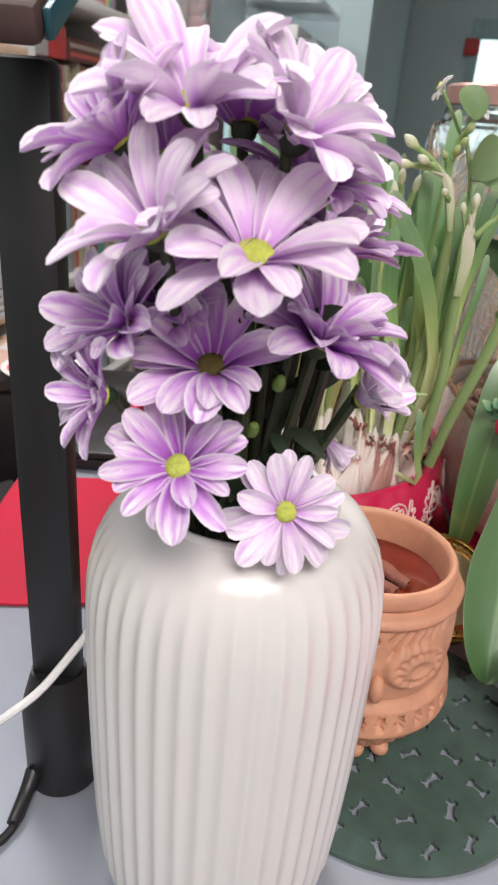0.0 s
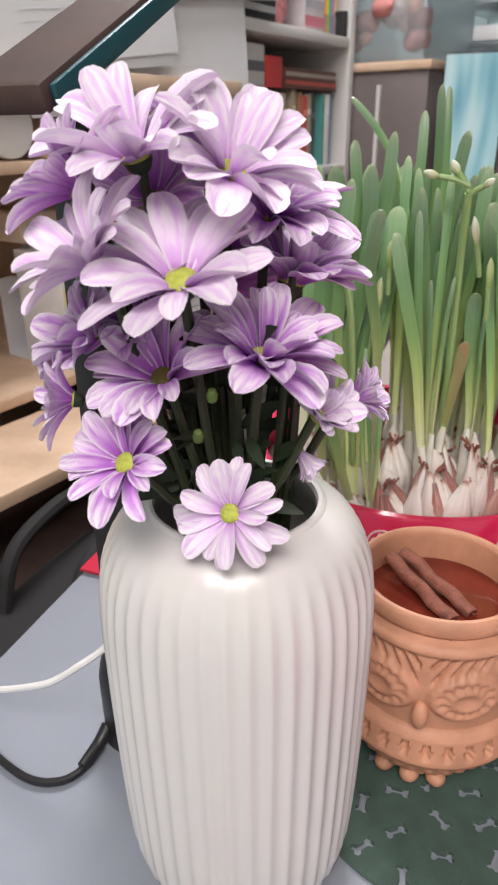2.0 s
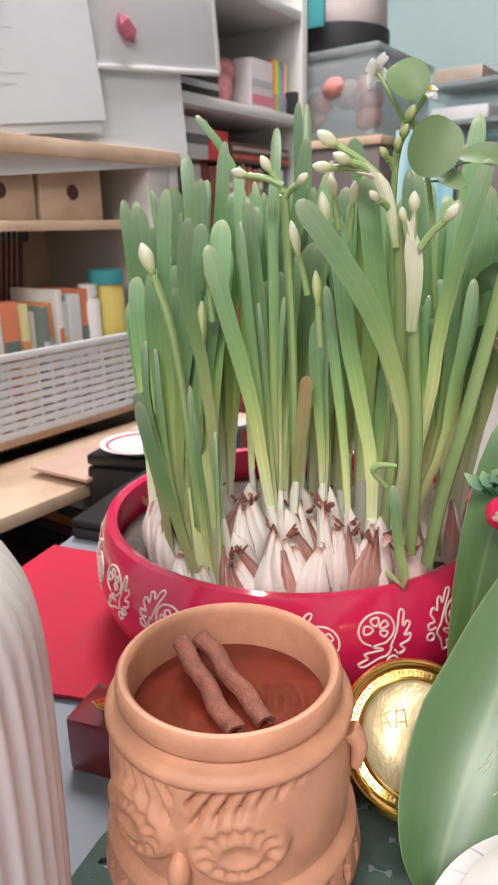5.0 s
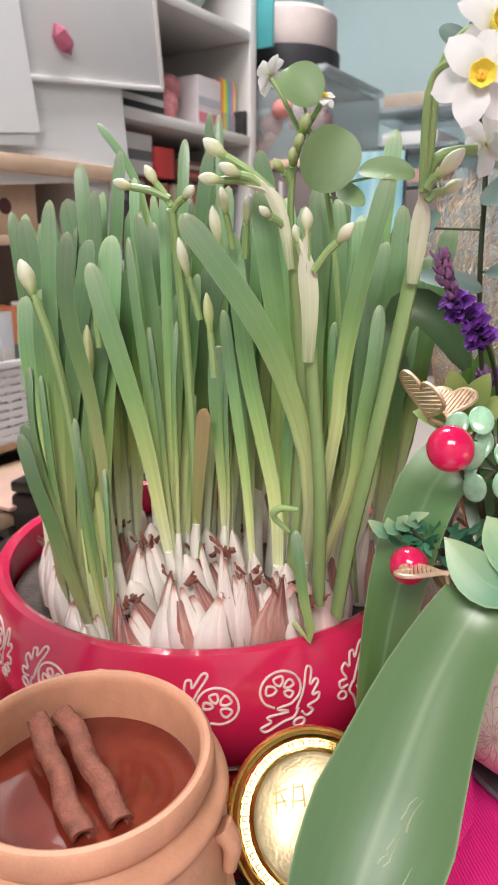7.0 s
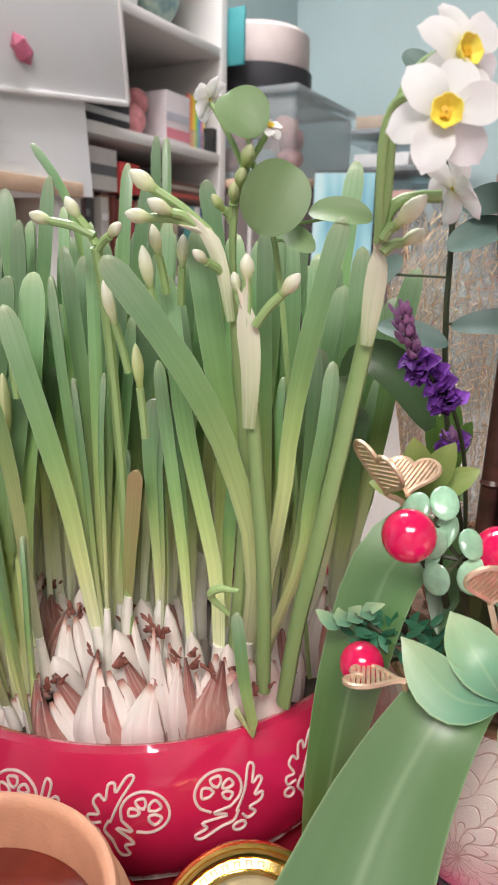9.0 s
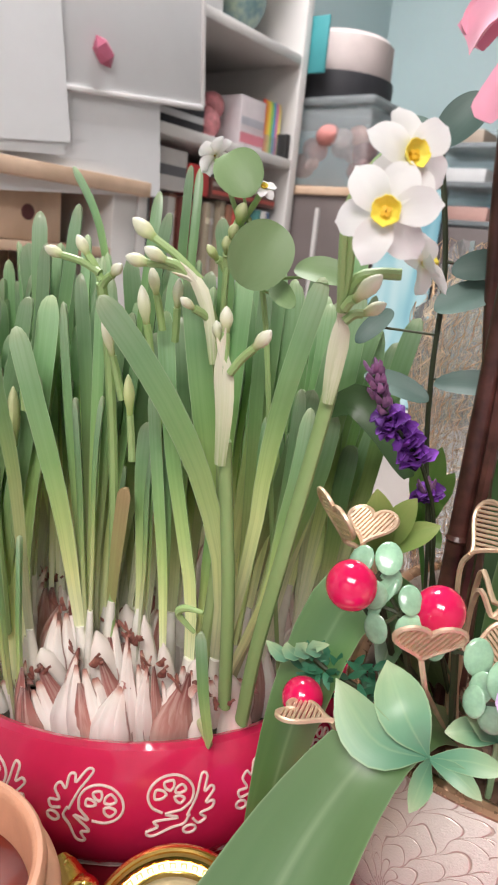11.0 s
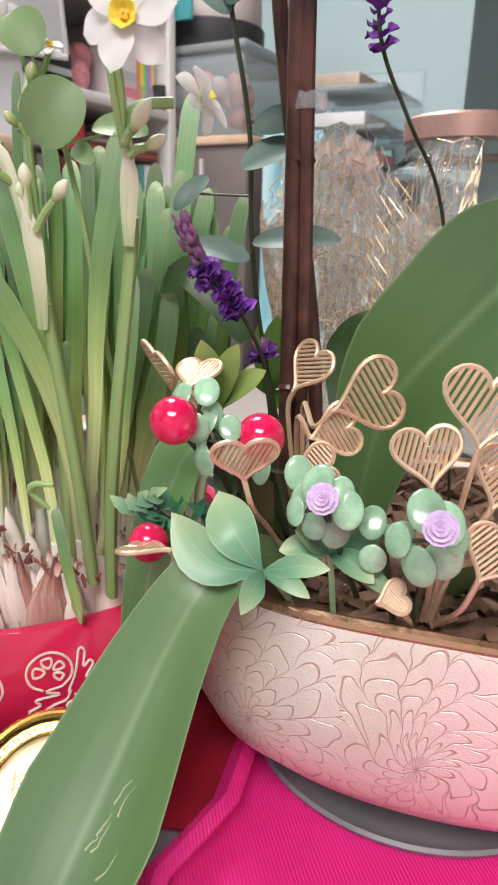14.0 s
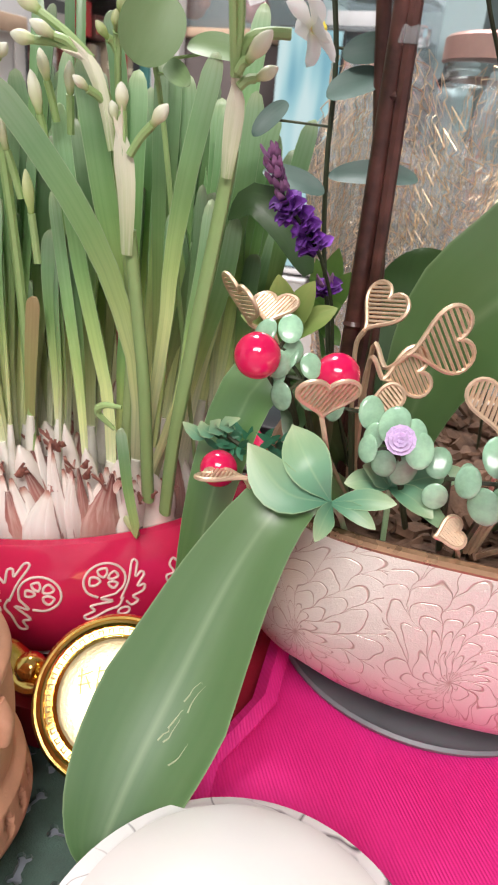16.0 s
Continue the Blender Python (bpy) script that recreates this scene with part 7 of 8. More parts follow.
# ---- gold trinkets, tin lid, marbled bowl ----
def tin_lid():
    c, n = Vector((0.153, 0.353, 0.797)), Vector((0.22, -0.66, 0.72))
    l = thing("gold_tin", c, "round gold tin with an embossed lid, leaning before the bowl", "tin")
    m = at_frame(c, n, 0)
    part("body", lathe([(0.0, -0.022), (0.033, -0.022), (0.0345, -0.020), (0.0345, -0.003), (0.0, -0.003)], m, 64), GOLD, l)
    lid = part("lid", lathe([(0.0352, -0.010), (0.0362, -0.009), (0.0364, -0.006), (0.0356, -0.0045), (0.0362, -0.003), (0.0358, -0.001), (0.0346, 0.0004), (0.0336, 0.0002), (0.0330, 0.0012), (0.0318, 0.0016), (0.0308, 0.0010), (0.0302, 0.0002), (0.0270, 0.0002), (0.0262, 0.0010), (0.0250, 0.0013)], m, 96), GOLD, l, "polished stepped gold rim")
    part("lid_face", lathe([(0.0250, 0.0012), (0.0235, 0.0005), (0.012, 0.0003), (0.0, 0.0003)], m, 72), PALE_GOLD, l, "pale satin gold face")
    # key pattern stamped round the edge
    for k in range(40):
        mm = m @ pose(0, 0, 0, 0, 0, 9 * k) @ Matrix.Translation((0.0286, 0, 0.0002))
        bm = box((-0.0011, -0.0015, 0), (0.0011, -0.0009, 0.0006), mm)
        add_box(bm, (0.0005, -0.0009, 0), (0.0011, 0.0012, 0.0006), mm)
        add_box(bm, (-0.0008, 0.0004, 0), (0.0005, 0.0010, 0.0006), mm)
        part("key_stamp", bm, BARS, lid)
    # embossed strokes that cannot be read
    for x, y, w, h, turn in ((-0.014, 0.010, 0.0065, 0.0007, 20), (-0.014, 0.006, 0.0055, 0.0007, 12), (-0.0155, 0.007, 0.0007, 0.0105, 0), (-0.0125, 0.0065, 0.0007, 0.0060, 24), (-0.0085, 0.0085, 0.0007, 0.0095, -6), (-0.0065, 0.0115, 0.0045, 0.0007, 6), (-0.0042, 0.0085, 0.0007, 0.0085, 4), (-0.0065, 0.0065, 0.0040, 0.0007, 4), (0.006, 0.010, 0.0040, 0.0007, 0), (0.004, 0.008, 0.0007, 0.0050, 8), (0.008, 0.008, 0.0007, 0.0050, -8)):
        part("embossed_bar", box((-w / 2, -h / 2, 0), (w / 2, h / 2, 0.0006), m @ pose(x, y, 0.0003, 0, 0, turn)), BARS, lid)


def ingot(where, turn, size, label):
    """A small boat-shaped gold ingot with a domed middle on a red block."""
    o = thing("gold_ingot", where, label, "ornament", "gold ingots")
    m = Matrix.Translation(where) @ pose(0, 0, 0, 0, 0, turn) @ Matrix.Scale(size, 4)
    bm = bmesh.new()
    rings = []
    for i in range(13):
        u = -1 + 2 * i / 12
        lift = 0.55 * u * u
        w = 0.52 * math.sqrt(max(0.02, 1 - u * u * 0.92))
        ring = []
        for k in range(14):
            a = 2 * math.pi * k / 14
            ring.append(bm.verts.new(m @ Vector((u, w * math.cos(a), 0.30 + lift + 0.30 * math.sin(a) * math.sqrt(max(0.05, 1 - u * u * 0.9))))))
        rings.append(ring)
    for p, q in zip(rings, rings[1:]):
        for k in range(14):
            bm.faces.new((p[k], p[(k + 1) % 14], q[(k + 1) % 14], q[k]))
    bm.faces.new(rings[0][::-1])
    bm.faces.new(rings[-1])
    part("boat", bm, GOLD, o)
    bm = bmesh.new()
    bmesh.ops.create_uvsphere(bm, u_segments=18, v_segments=10, radius=0.42, matrix=m @ Matrix.Translation((0, 0, 0.62)))
    part("dome", bm, GOLD, o)


BARS = plain("worn_gold", (0.48, 0.34, 0.13), 0.45, metal=0.5)
DARK_RED = plain("dark_red_lacquer", (0.20, 0.010, 0.018), 0.2, vary=0.15, size=40, coat=0.5)
tin_lid()
part_box = thing("red_gift_box", (0.095, 0.365, 0.7535), "small glossy red box among the gold trinkets", "box")
part("carton", box((0.052, 0.352, 0.7532), (0.128, 0.378, 0.778), pose(0, 0, 0, 0, 0, 0), 0.002), DARK_RED, part_box)
ingot((0.076, 0.366, 0.7785), 20, 0.0175, "shiny gold ingot ornament on a red box")
ingot((0.1060, 0.364, 0.7785), -25, 0.0185, "small shiny gold ingot ornament on a red box")
part_box2 = thing("red_gift_box", (0.004, 0.338, 0.7505), "small glossy red box beside the vase", "box")
part("carton", box((-0.020, 0.325, 0.7502), (0.028, 0.357, 0.783), None, 0.002), DARK_RED, part_box2)
ingot((0.004, 0.340, 0.783), 70, 0.0155, "shiny gold ingot ornament on a red box beside the vase")


def marbled_bowl():
    c = Vector((0.229, 0.262, 0.7525))
    b = thing("marbled_bowl", c, "white marbled porcelain bowl with a plain white lid", "bowl")
    m = Matrix.Translation((c.x, c.y, 0))
    part("body", lathe([(0.0, 0.7528), (0.030, 0.7528), (0.034, 0.755), (0.050, 0.766), (0.060, 0.780), (0.0645, 0.793), (0.0640, 0.7950), (0.052, 0.8000), (0.050, 0.7990), (0.0, 0.795)], m, 72), MARBLE, b, "marbled porcelain body")
    part("lid", lathe([(0.0540, 0.7992), (0.0555, 0.8008), (0.0545, 0.8035), (0.047, 0.8075), (0.030, 0.8110), (0.0, 0.813)], m, 72), VASE, b, "smooth white lid")


marbled_bowl()

# ---- shelves, desk and things behind ----
def bookcase():
    b = thing("bookcase", BG @ Vector((-0.2, 0.12, 0)), "white laminate bookcase full of books and stationery", "bookcase")
    part("side_panel", box((0.0, 0.0, 0.0), (0.022, 0.27, 1.95), BG, 0.001), WHITE_WOOD, b)
    part("side_panel", box((-0.415, 0.0, 0.0), (-0.395, 0.27, 1.95), BG, 0.001), WHITE_WOOD, b)
    part("back_panel", box((-0.395, 0.262, 0.0), (0.0, 0.27, 1.95), BG), WHITE_WOOD, b)
    for z in (0.30, 0.53, 0.770, 0.998, 1.236, 1.425, 1.66, 1.93):
        part("shelf", box((-0.395, 0.001, z - 0.018), (0.0, 0.262, z), BG, 0.001), WHITE_WOOD, b)


def hutch():
    h = thing("desk_hutch", BG @ Vector((-0.8, 0.1, 0)), "pale wooden desk hutch with open compartments", "shelf unit")
    part("top", box((-1.35, -0.012, 1.118), (-0.40, 0.27, 1.140), BG, 0.002), PINE, h, "pine top board")
    part("post", box((-0.468, 0.0, 0.0), (-0.418, 0.27, 1.118), BG, 0.002), WHITE_WOOD, h)
    part("post", box((-1.35, 0.0, 0.0), (-1.32, 0.27, 1.118), BG, 0.002), WHITE_WOOD, h)
    part("shelf", box((-1.32, 0.001, 1.022), (-0.468, 0.262, 1.036), BG, 0.001), PINE, h)
    part("shelf", box((-1.32, 0.001, 0.735), (-0.468, 0.262, 0.750), BG, 0.001), PINE, h)
    part("back_panel", box((-1.32, 0.262, 0.0), (-0.468, 0.27, 1.118), BG), PINE, h)
    part("desktop", box((-1.35, -0.16, 0.700), (-0.40, 0.0, 0.718), BG, 0.002), PINE, h)


def wooden_drawers():
    for k, (x0, x1) in enumerate(((-0.78, -0.665), (-0.655, -0.54))):
        d = thing("wooden_box", BG @ Vector((x0, 0.1, 1.037)), "small pine box with a round finger hole on the hutch shelf", "box", "pine boxes")
        part("carcass", box((x0, 0.03, 1.0365), (x1, 0.20, 1.110), BG, 0.002), PINE, d)
        # a dark disc stands for the hole, its inner shade given as colour
        part("finger_hole", lathe([(0.0, 0.001), (0.010, 0.001), (0.011, 0.0), (0.011, -0.002), (0.0, -0.002)], BG @ Matrix.Translation(((x0 + x1) / 2, 0.0295, 1.075)) @ pose(0, 0, 0, 90), 20), paint((0.10, 0.03, 0.03)), d, "dark disc for the shaded finger hole")
    c = thing("round_tin", BG @ Vector((-0.84, 0.1, 1.037)), "white round tin on the hutch shelf", "tin")
    part("drum", lathe([(0.0, -0.03), (0.036, -0.03), (0.037, -0.028), (0.037, 0.028), (0.036, 0.03), (0.0, 0.03)], BG @ Matrix.Translation((-0.84, 0.06, 1.0745)) @ pose(0, 0, 0, 90), 40), WHITE_CABLE, c)


def basket():
    x0, x1, y0, y1, z0, z1 = -0.80, -0.510, -0.015, 0.16, 0.7505, 0.868
    b = thing("plastic_basket", BG @ Vector(((x0 + x1) / 2, 0.07, z0)), "white slotted plastic basket packed with boxes", "basket")
    grey = plain("white_basket_plastic", (0.60, 0.60, 0.62), 0.45, vary=0.04)
    part("rim", box((x0 - 0.004, y0 - 0.004, z1 - 0.010), (x1 + 0.004, y0 + 0.004, z1), BG, 0.002), grey, b)
    part("rim", box((x1 - 0.004, y0 + 0.004, z1 - 0.010), (x1 + 0.004, y1, z1), BG, 0.002), grey, b)
    part("floor_panel", box((x0, y0 + 0.002, z0), (x1, y1, z0 + 0.004), BG), grey, b)
    rows = 9
    for k in range(rows):
        z = z0 + (z1 - 0.012 - z0) * k / rows
        part("slat", box((x0, y0, z + 0.003), (x1, y0 + 0.004, z + 0.0115), BG), grey, b)
        part("slat", box((x1 - 0.004, y0 + 0.004, z + 0.003), (x1, y1, z + 0.0115), BG), grey, b)
    for k in range(13):
        x = x0 + (x1 - x0 - 0.006) * k / 12
        part("upright", box((x, y0 + 0.001, z0), (x + 0.006, y0 + 0.005, z1 - 0.01), BG), grey, b)
    part("back_panel", box((x0, y1 - 0.004, z0), (x1, y1, z1), BG), grey, b)


COLOURS = [(0.55, 0.10, 0.08), (0.70, 0.66, 0.60), (0.10, 0.20, 0.38), (0.42, 0.36, 0.26), (0.12, 0.12, 0.13), (0.42, 0.20, 0.13), (0.30, 0.36, 0.40), (0.72, 0.70, 0.68), (0.20, 0.06, 0.05), (0.10, 0.32, 0.30), (0.55, 0.52, 0.48), (0.30, 0.05, 0.06)]


def book(x0, x1, y, z, h, d, colour, lean=0.0, flat=False):
    """A bound book: cover shells round a paper block."""
    name = "book"
    b = thing(name, BG @ Vector(((x0 + x1) / 2, y, z)), "book with a plain coloured spine on a shelf", "book", "books on the shelves")
    m = BG @ pose(x0, y, z, 0, lean, 0)
    t = x1 - x0
    part("cover", box((0, 0, 0), (t, d, h), m, 0.0008), paint(colour), b)
    part("pages", box((t * 0.12, 0.002, h - 0.001), (t * 0.88, d - 0.003, h + 0.0006), m), PAPER, b, "cream page edges")
    if t > 0.012:
        part("spine_band", box((t * 0.1, -0.0006, h * 0.72), (t * 0.9, 0.0, h * 0.80), m), paint(tuple(min(0.8, c * 1.8 + 0.1) for c in colour)), b)
    return b


def book_row(x0, x1, z, hmin, hmax, seed, y=0.03, thin=0.010, thick=0.026, palette=COLOURS, depth=0.15):
    rnd = random.Random(seed)
    x = x0
    while x < x1 - thick:
        t = rnd.uniform(thin, thick)
        book(x, x + t - 0.0012, y + rnd.uniform(0, 0.02), z, rnd.uniform(hmin, hmax), depth, palette[rnd.randrange(len(palette))])
        x += t


def carton(x0, x1, y0, y1, z0, z1, colour, label, bands=(), name="carton"):
    c = thing(name, BG @ Vector(((x0 + x1) / 2, (y0 + y1) / 2, z0)), label, "box")
    body = part("body", box((x0, y0, z0), (x1, y1, z1), BG, 0.0015), paint(colour), c)
    for a, b, col in bands:
        part("printed_band", box((x0 + 0.002, y0 - 0.0008, z0 + (z1 - z0) * a), (x1 - 0.002, y0, z0 + (z1 - z0) * b), BG), paint(col), body)
    return c


def shelf_things():
    # on the shelf of pens and toys
    z = 1.2365
    carton(-0.385, -0.250, 0.02, 0.16, z, z + 0.052, (0.02, 0.02, 0.025), "black camera bag on the bookcase shelf", ((0.3, 0.5, (0.5, 0.5, 0.5)),), "camera_bag")
    plush = thing("plush_toy", BG @ Vector((-0.20, 0.06, z)), "small pink plush toy on the bookcase shelf", "toy")
    bm = bmesh.new()
    for x, zz, r in ((-0.205, 0.030, 0.030), (-0.188, 0.062, 0.024), (-0.225, 0.058, 0.017)):
        bmesh.ops.create_uvsphere(bm, u_segments=16, v_segments=10, radius=r, matrix=BG @ Matrix.Translation((x, 0.06, z + zz)))
    part("body", bm, plain("pink_plush", (0.62, 0.25, 0.27), 0.9, vary=0.3, size=80, bump=1.0), plush)
    carton(-0.150, -0.075, 0.02, 0.10, z, z + 0.088, (0.68, 0.62, 0.64), "white and pink printed packet on the shelf", ((0.1, 0.3, (0.6, 0.2, 0.25)), (0.45, 0.6, (0.45, 0.45, 0.5))), "packet")
    cup = thing("pen_box", BG @ Vector((-0.04, 0.04, z)), "clear box of coloured marker pens on the shelf", "pens")
    for k in range(7):
        x = -0.066 + 0.0085 * k
        col = [(0.75, 0.12, 0.08), (0.80, 0.35, 0.05), (0.80, 0.65, 0.08), (0.25, 0.55, 0.12), (0.10, 0.35, 0.6), (0.7, 0.2, 0.4), (0.85, 0.72, 0.2)][k]
        part("pen", tube([BG @ Vector((x, 0.03, z + 0.003)), BG @ Vector((x, 0.03, z + 0.088)), BG @ Vector((x, 0.032, z + 0.098))], lambda v: 0.0039 if v < 0.6 else 0.0030, 8), paint(col), cup)
    part("holder", box((-0.074, 0.022, z), (-0.008, 0.038, z + 0.035), BG, 0.001), FILM, cup)
    carton(-0.018, -0.004, 0.005, 0.05, z, z + 0.045, (0.02, 0.02, 0.02), "small black case at the shelf end", (), "small_case")
    # shelf above
    z = 1.4255
    carton(-0.36, -0.20, 0.04, 0.16, z, z + 0.09, (0.60, 0.60, 0.60), "grey storage carton on the upper shelf")
    globe = thing("globe", BG @ Vector((-0.09, 0.09, z)), "small blue desk globe on the upper shelf", "globe")
    bm = bmesh.new()
    bmesh.ops.create_uvsphere(bm, u_segments=28, v_segments=18, radius=0.055, matrix=BG @ Matrix.Translation((-0.09, 0.10, z + 0.075)))
    part("ball", bm, plain("globe_print", (0.10, 0.26, 0.36), 0.35, vary=0.3, size=30, second=(0.35, 0.42, 0.30)), globe)
    part("stand", lathe([(0.0, 0.0), (0.035, 0.0), (0.034, 0.006), (0.008, 0.012), (0.006, 0.022), (0.0, 0.022)], BG @ Matrix.Translation((-0.09, 0.10, z)), 24), BLACK, globe)
    # below: small drawers and books
    z = 0.9985
    carton(-0.385, -0.285, 0.02, 0.15, z + 0.14, z + 0.205, (0.62, 0.60, 0.58), "white card box lying on the books", ((0.35, 0.6, (0.15, 0.15, 0.16)),))
    book_row(-0.39, -0.005, z, 0.125, 0.139, 4, 0.02, 0.009, 0.022)
    carton(-0.275, -0.225, 0.02, 0.13, z + 0.14, z + 0.19, (0.60, 0.06, 0.06), "red box lying on the books")
    carton(-0.215, -0.015, 0.02, 0.15, z + 0.14, z + 0.175, (0.14, 0.06, 0.05), "stack of dark books lying flat", ((0.2, 0.4, (0.5, 0.1, 0.08)), (0.6, 0.8, (0.4, 0.35, 0.3))))
    book_row(-0.39, -0.005, 0.7705, 0.16, 0.21, 9, 0.02)
    book_row(-0.39, -0.005, 0.5305, 0.16, 0.21, 19, 0.02)


def basket_things():
    rnd = random.Random(8)
    x = -0.795
    tall = [(0.66, 0.66, 0.66), (0.55, 0.56, 0.58), (0.62, 0.20, 0.10), (0.70, 0.62, 0.30), (0.66, 0.62, 0.58), (0.16, 0.20, 0.18), (0.66, 0.30, 0.12), (0.70, 0.68, 0.64)]
    k = 0
    while x < -0.60:
        w = rnd.uniform(0.010, 0.030)
        carton(x, x + w - 0.001, 0.01 + rnd.uniform(0, 0.015), 0.12, 0.756, 0.756 + rnd.uniform(0.155, 0.185), tall[k % len(tall)], "slim medicine carton standing in the basket", ((0.55, 0.7, tall[(k + 3) % len(tall)]),), "medicine_carton")
        x += w
        k += 1
    bottle = thing("jar", BG @ Vector((-0.585, 0.05, 0.756)), "white bottle with a screw cap in the basket", "bottle")
    part("body", lathe([(0.0, 0.756), (0.016, 0.756), (0.017, 0.76), (0.017, 0.915), (0.012, 0.925), (0.0, 0.925)], BG @ Matrix.Translation((-0.585, 0.03, 0)), 24), WHITE_CABLE, bottle)
    part("cap", lathe([(0.0, 0.925), (0.0145, 0.925), (0.0145, 0.943), (0.0, 0.943)], BG @ Matrix.Translation((-0.585, 0.03, 0)), 24), WHITE_CABLE, bottle)
    jar = thing("jar", BG @ Vector((-0.545, 0.04, 0.756)), "clear jar of yellow sweets with a teal lid in the basket", "jar")
    part("body", lathe([(0.0, 0.757), (0.026, 0.757), (0.027, 0.76), (0.027, 0.93), (0.024, 0.94), (0.0, 0.94)], BG @ Matrix.Translation((-0.541, 0.035, 0)), 28), paint((0.66, 0.52, 0.14)), jar)
    part("lid", lathe([(0.0, 0.94), (0.027, 0.94), (0.028, 0.943), (0.028, 0.962), (0.0, 0.964)], BG @ Matrix.Translation((-0.541, 0.035, 0)), 28), paint((0.05, 0.32, 0.34)), jar)
    carton(-0.80, -0.72, 0.09, 0.2, 0.925, 0.965, (0.62, 0.55, 0.46), "cream carton behind the basket")


def papers():
    m = pose(-0.3190, 1.2581, 1.2698, 0, 0, 71) @ pose(0, -0.008, 0, 0, -6, 0)
    board = thing("whiteboard", m @ Vector((-0.15, 0, 0)), "small white magnetic board with a pale frame leaning over the hutch", "board")
    part("panel", box((-0.400, -0.004, 0.0), (0.0, 0.0, 0.42), m, 0.001), PAPER, board)
    part("frame_edge", box((-0.400, -0.0075, -0.007), (0.003, 0.001, 0.0), m, 0.001), WHITE_CABLE, board)
    part("frame_edge", box((-0.0, -0.0075, 0.0), (0.006, 0.001, 0.42), m, 0.001), WHITE_CABLE, board)
    magnet = thing("pink_magnet", m @ Vector((-0.200, -0.012, 0.046)), "pink faceted magnet holding the board's paper", "magnet")
    bm = bmesh.new()
    bmesh.ops.create_icosphere(bm, subdivisions=1, radius=1, matrix=m @ Matrix.Translation((-0.200, -0.014, 0.046)) @ pose(0, 0, 0, 0, -32) @ Matrix.Diagonal((0.015, 0.010, 0.022, 1)))
    part("stone", bm, paint((0.45, 0.12, 0.19), 0.3), magnet, smooth=False)
    rnd = random.Random(2)
    for k, (x0, x1, z0, z1, y, turn) in enumerate(((-0.52, -0.085, -0.140, 0.20, 0.003, 1.0), (-0.70, -0.262, -0.072, 0.42, -0.014, -1.0), (-0.71, -0.270, -0.088, 0.40, -0.011, 0.5))):
        p = thing("paper_sheet", m @ Vector(((x0 + x1) / 2, y, z0)), "printed white sheet pinned over the hutch", "paper", "paper sheets")
        mm = m @ Matrix.Translation((x1, y, z0)) @ pose(0, 0, 0, 0, turn, 0)
        part("sheet", box((x0 - x1, 0, 0), (0, 0.0012, z1 - z0), mm), PAPER, p)
        for q in range(20):
            zz = 0.045 + q * 0.0125
            for a in range(2):
                lo = x0 - x1 + 0.02 + 0.16 * a
                w = rnd.uniform(0.05, 0.14)
                part("text_bar", box((lo, -0.0004, zz), (min(lo + w, -0.015), 0.0, zz + 0.0012), mm), INK, p)


def behind_desk():
    # papers and folders lying on the desk under the hutch
    for k, (x, y, turn, col) in enumerate(((-0.62, -0.10, 12, (0.66, 0.62, 0.60)), (-0.55, -0.13, -8, (0.62, 0.60, 0.60)), (-0.70, -0.12, 4, (0.60, 0.40, 0.32)))):
        s = thing("paper_stack", BG @ Vector((x, y, 0.72)), "loose sheets lying on the desk behind", "paper", "loose sheets")
        part("sheet", box((-0.10, -0.05, 0), (0.10, 0.05, 0.004), BG @ pose(x, y, 0.7185 + 0.0045 * k, 0, 0, turn)), paint(col), s)
    for k in range(7):
        book_flat = thing("notebook", BG @ Vector((-0.66, -0.1, 0.60)), "dark notebook in a pile below the desk shelf", "book", "notebooks in a pile")
        col = [(0.05, 0.03, 0.04), (0.04, 0.03, 0.03), (0.10, 0.05, 0.05), (0.45, 0.20, 0.08), (0.06, 0.06, 0.08), (0.5, 0.45, 0.4), (0.08, 0.05, 0.05)][k]
        part("cover", box((-0.76, -0.13 + 0.004 * (k % 3), 0.585 + 0.016 * k), (-0.56, 0.10, 0.599 + 0.016 * k), BG, 0.001), paint(col), book_flat)
    book_row(-0.90, -0.50, 0.38, 0.15, 0.19, 33, -0.10, 0.008, 0.020)
    low = thing("low_shelf", BG @ Vector((-0.7, 0.0, 0.36)), "low shelf under the desk, coloured dark for the shade there", "shelf")
    # dark brown on these boards stands in for the shade under the desk
    part("board", box((-1.3, -0.14, 0.360), (-0.42, 0.2, 0.378), BG, 0.002), BROWN_LAMP, low)
    part("board", box((-1.3, -0.14, 0.566), (-0.42, 0.2, 0.583), BG, 0.002), BROWN_LAMP, low)
    case = thing("black_case", (-0.17, 0.82, 0.66), "black equipment case standing behind the desk", "case")
    part("shell", box((-0.292, 0.755, 0.0), (0.45, 0.83, 0.745), None, 0.006), BLACK, case)
    part("lid", box((-0.292, 0.757, 0.7458), (0.45, 0.828, 0.76), None, 0.004), BLACK, case)


def plate_on_box():
    p = thing("saucer_plate", (-0.236, 0.7925, 0.7605), "white porcelain plate with a red rim line on the black case", "plate")
    m = Matrix.Translation((-0.236, 0.7925, 0.7605)) @ Matrix.Scale(0.95, 4)
    dish = part("dish", lathe([(0.0, 0.0), (0.028, 0.0), (0.032, 0.002), (0.050, 0.009), (0.051, 0.0105), (0.049, 0.0110), (0.031, 0.0045), (0.0, 0.003)], m, 56), WHITE_CABLE, p)
    part("painted_line", lathe([(0.0405, 0.0082), (0.0430, 0.0090), (0.0432, 0.0094), (0.0402, 0.0086)], m, 56), paint((0.55, 0.03, 0.05)), dish, "red painted line")


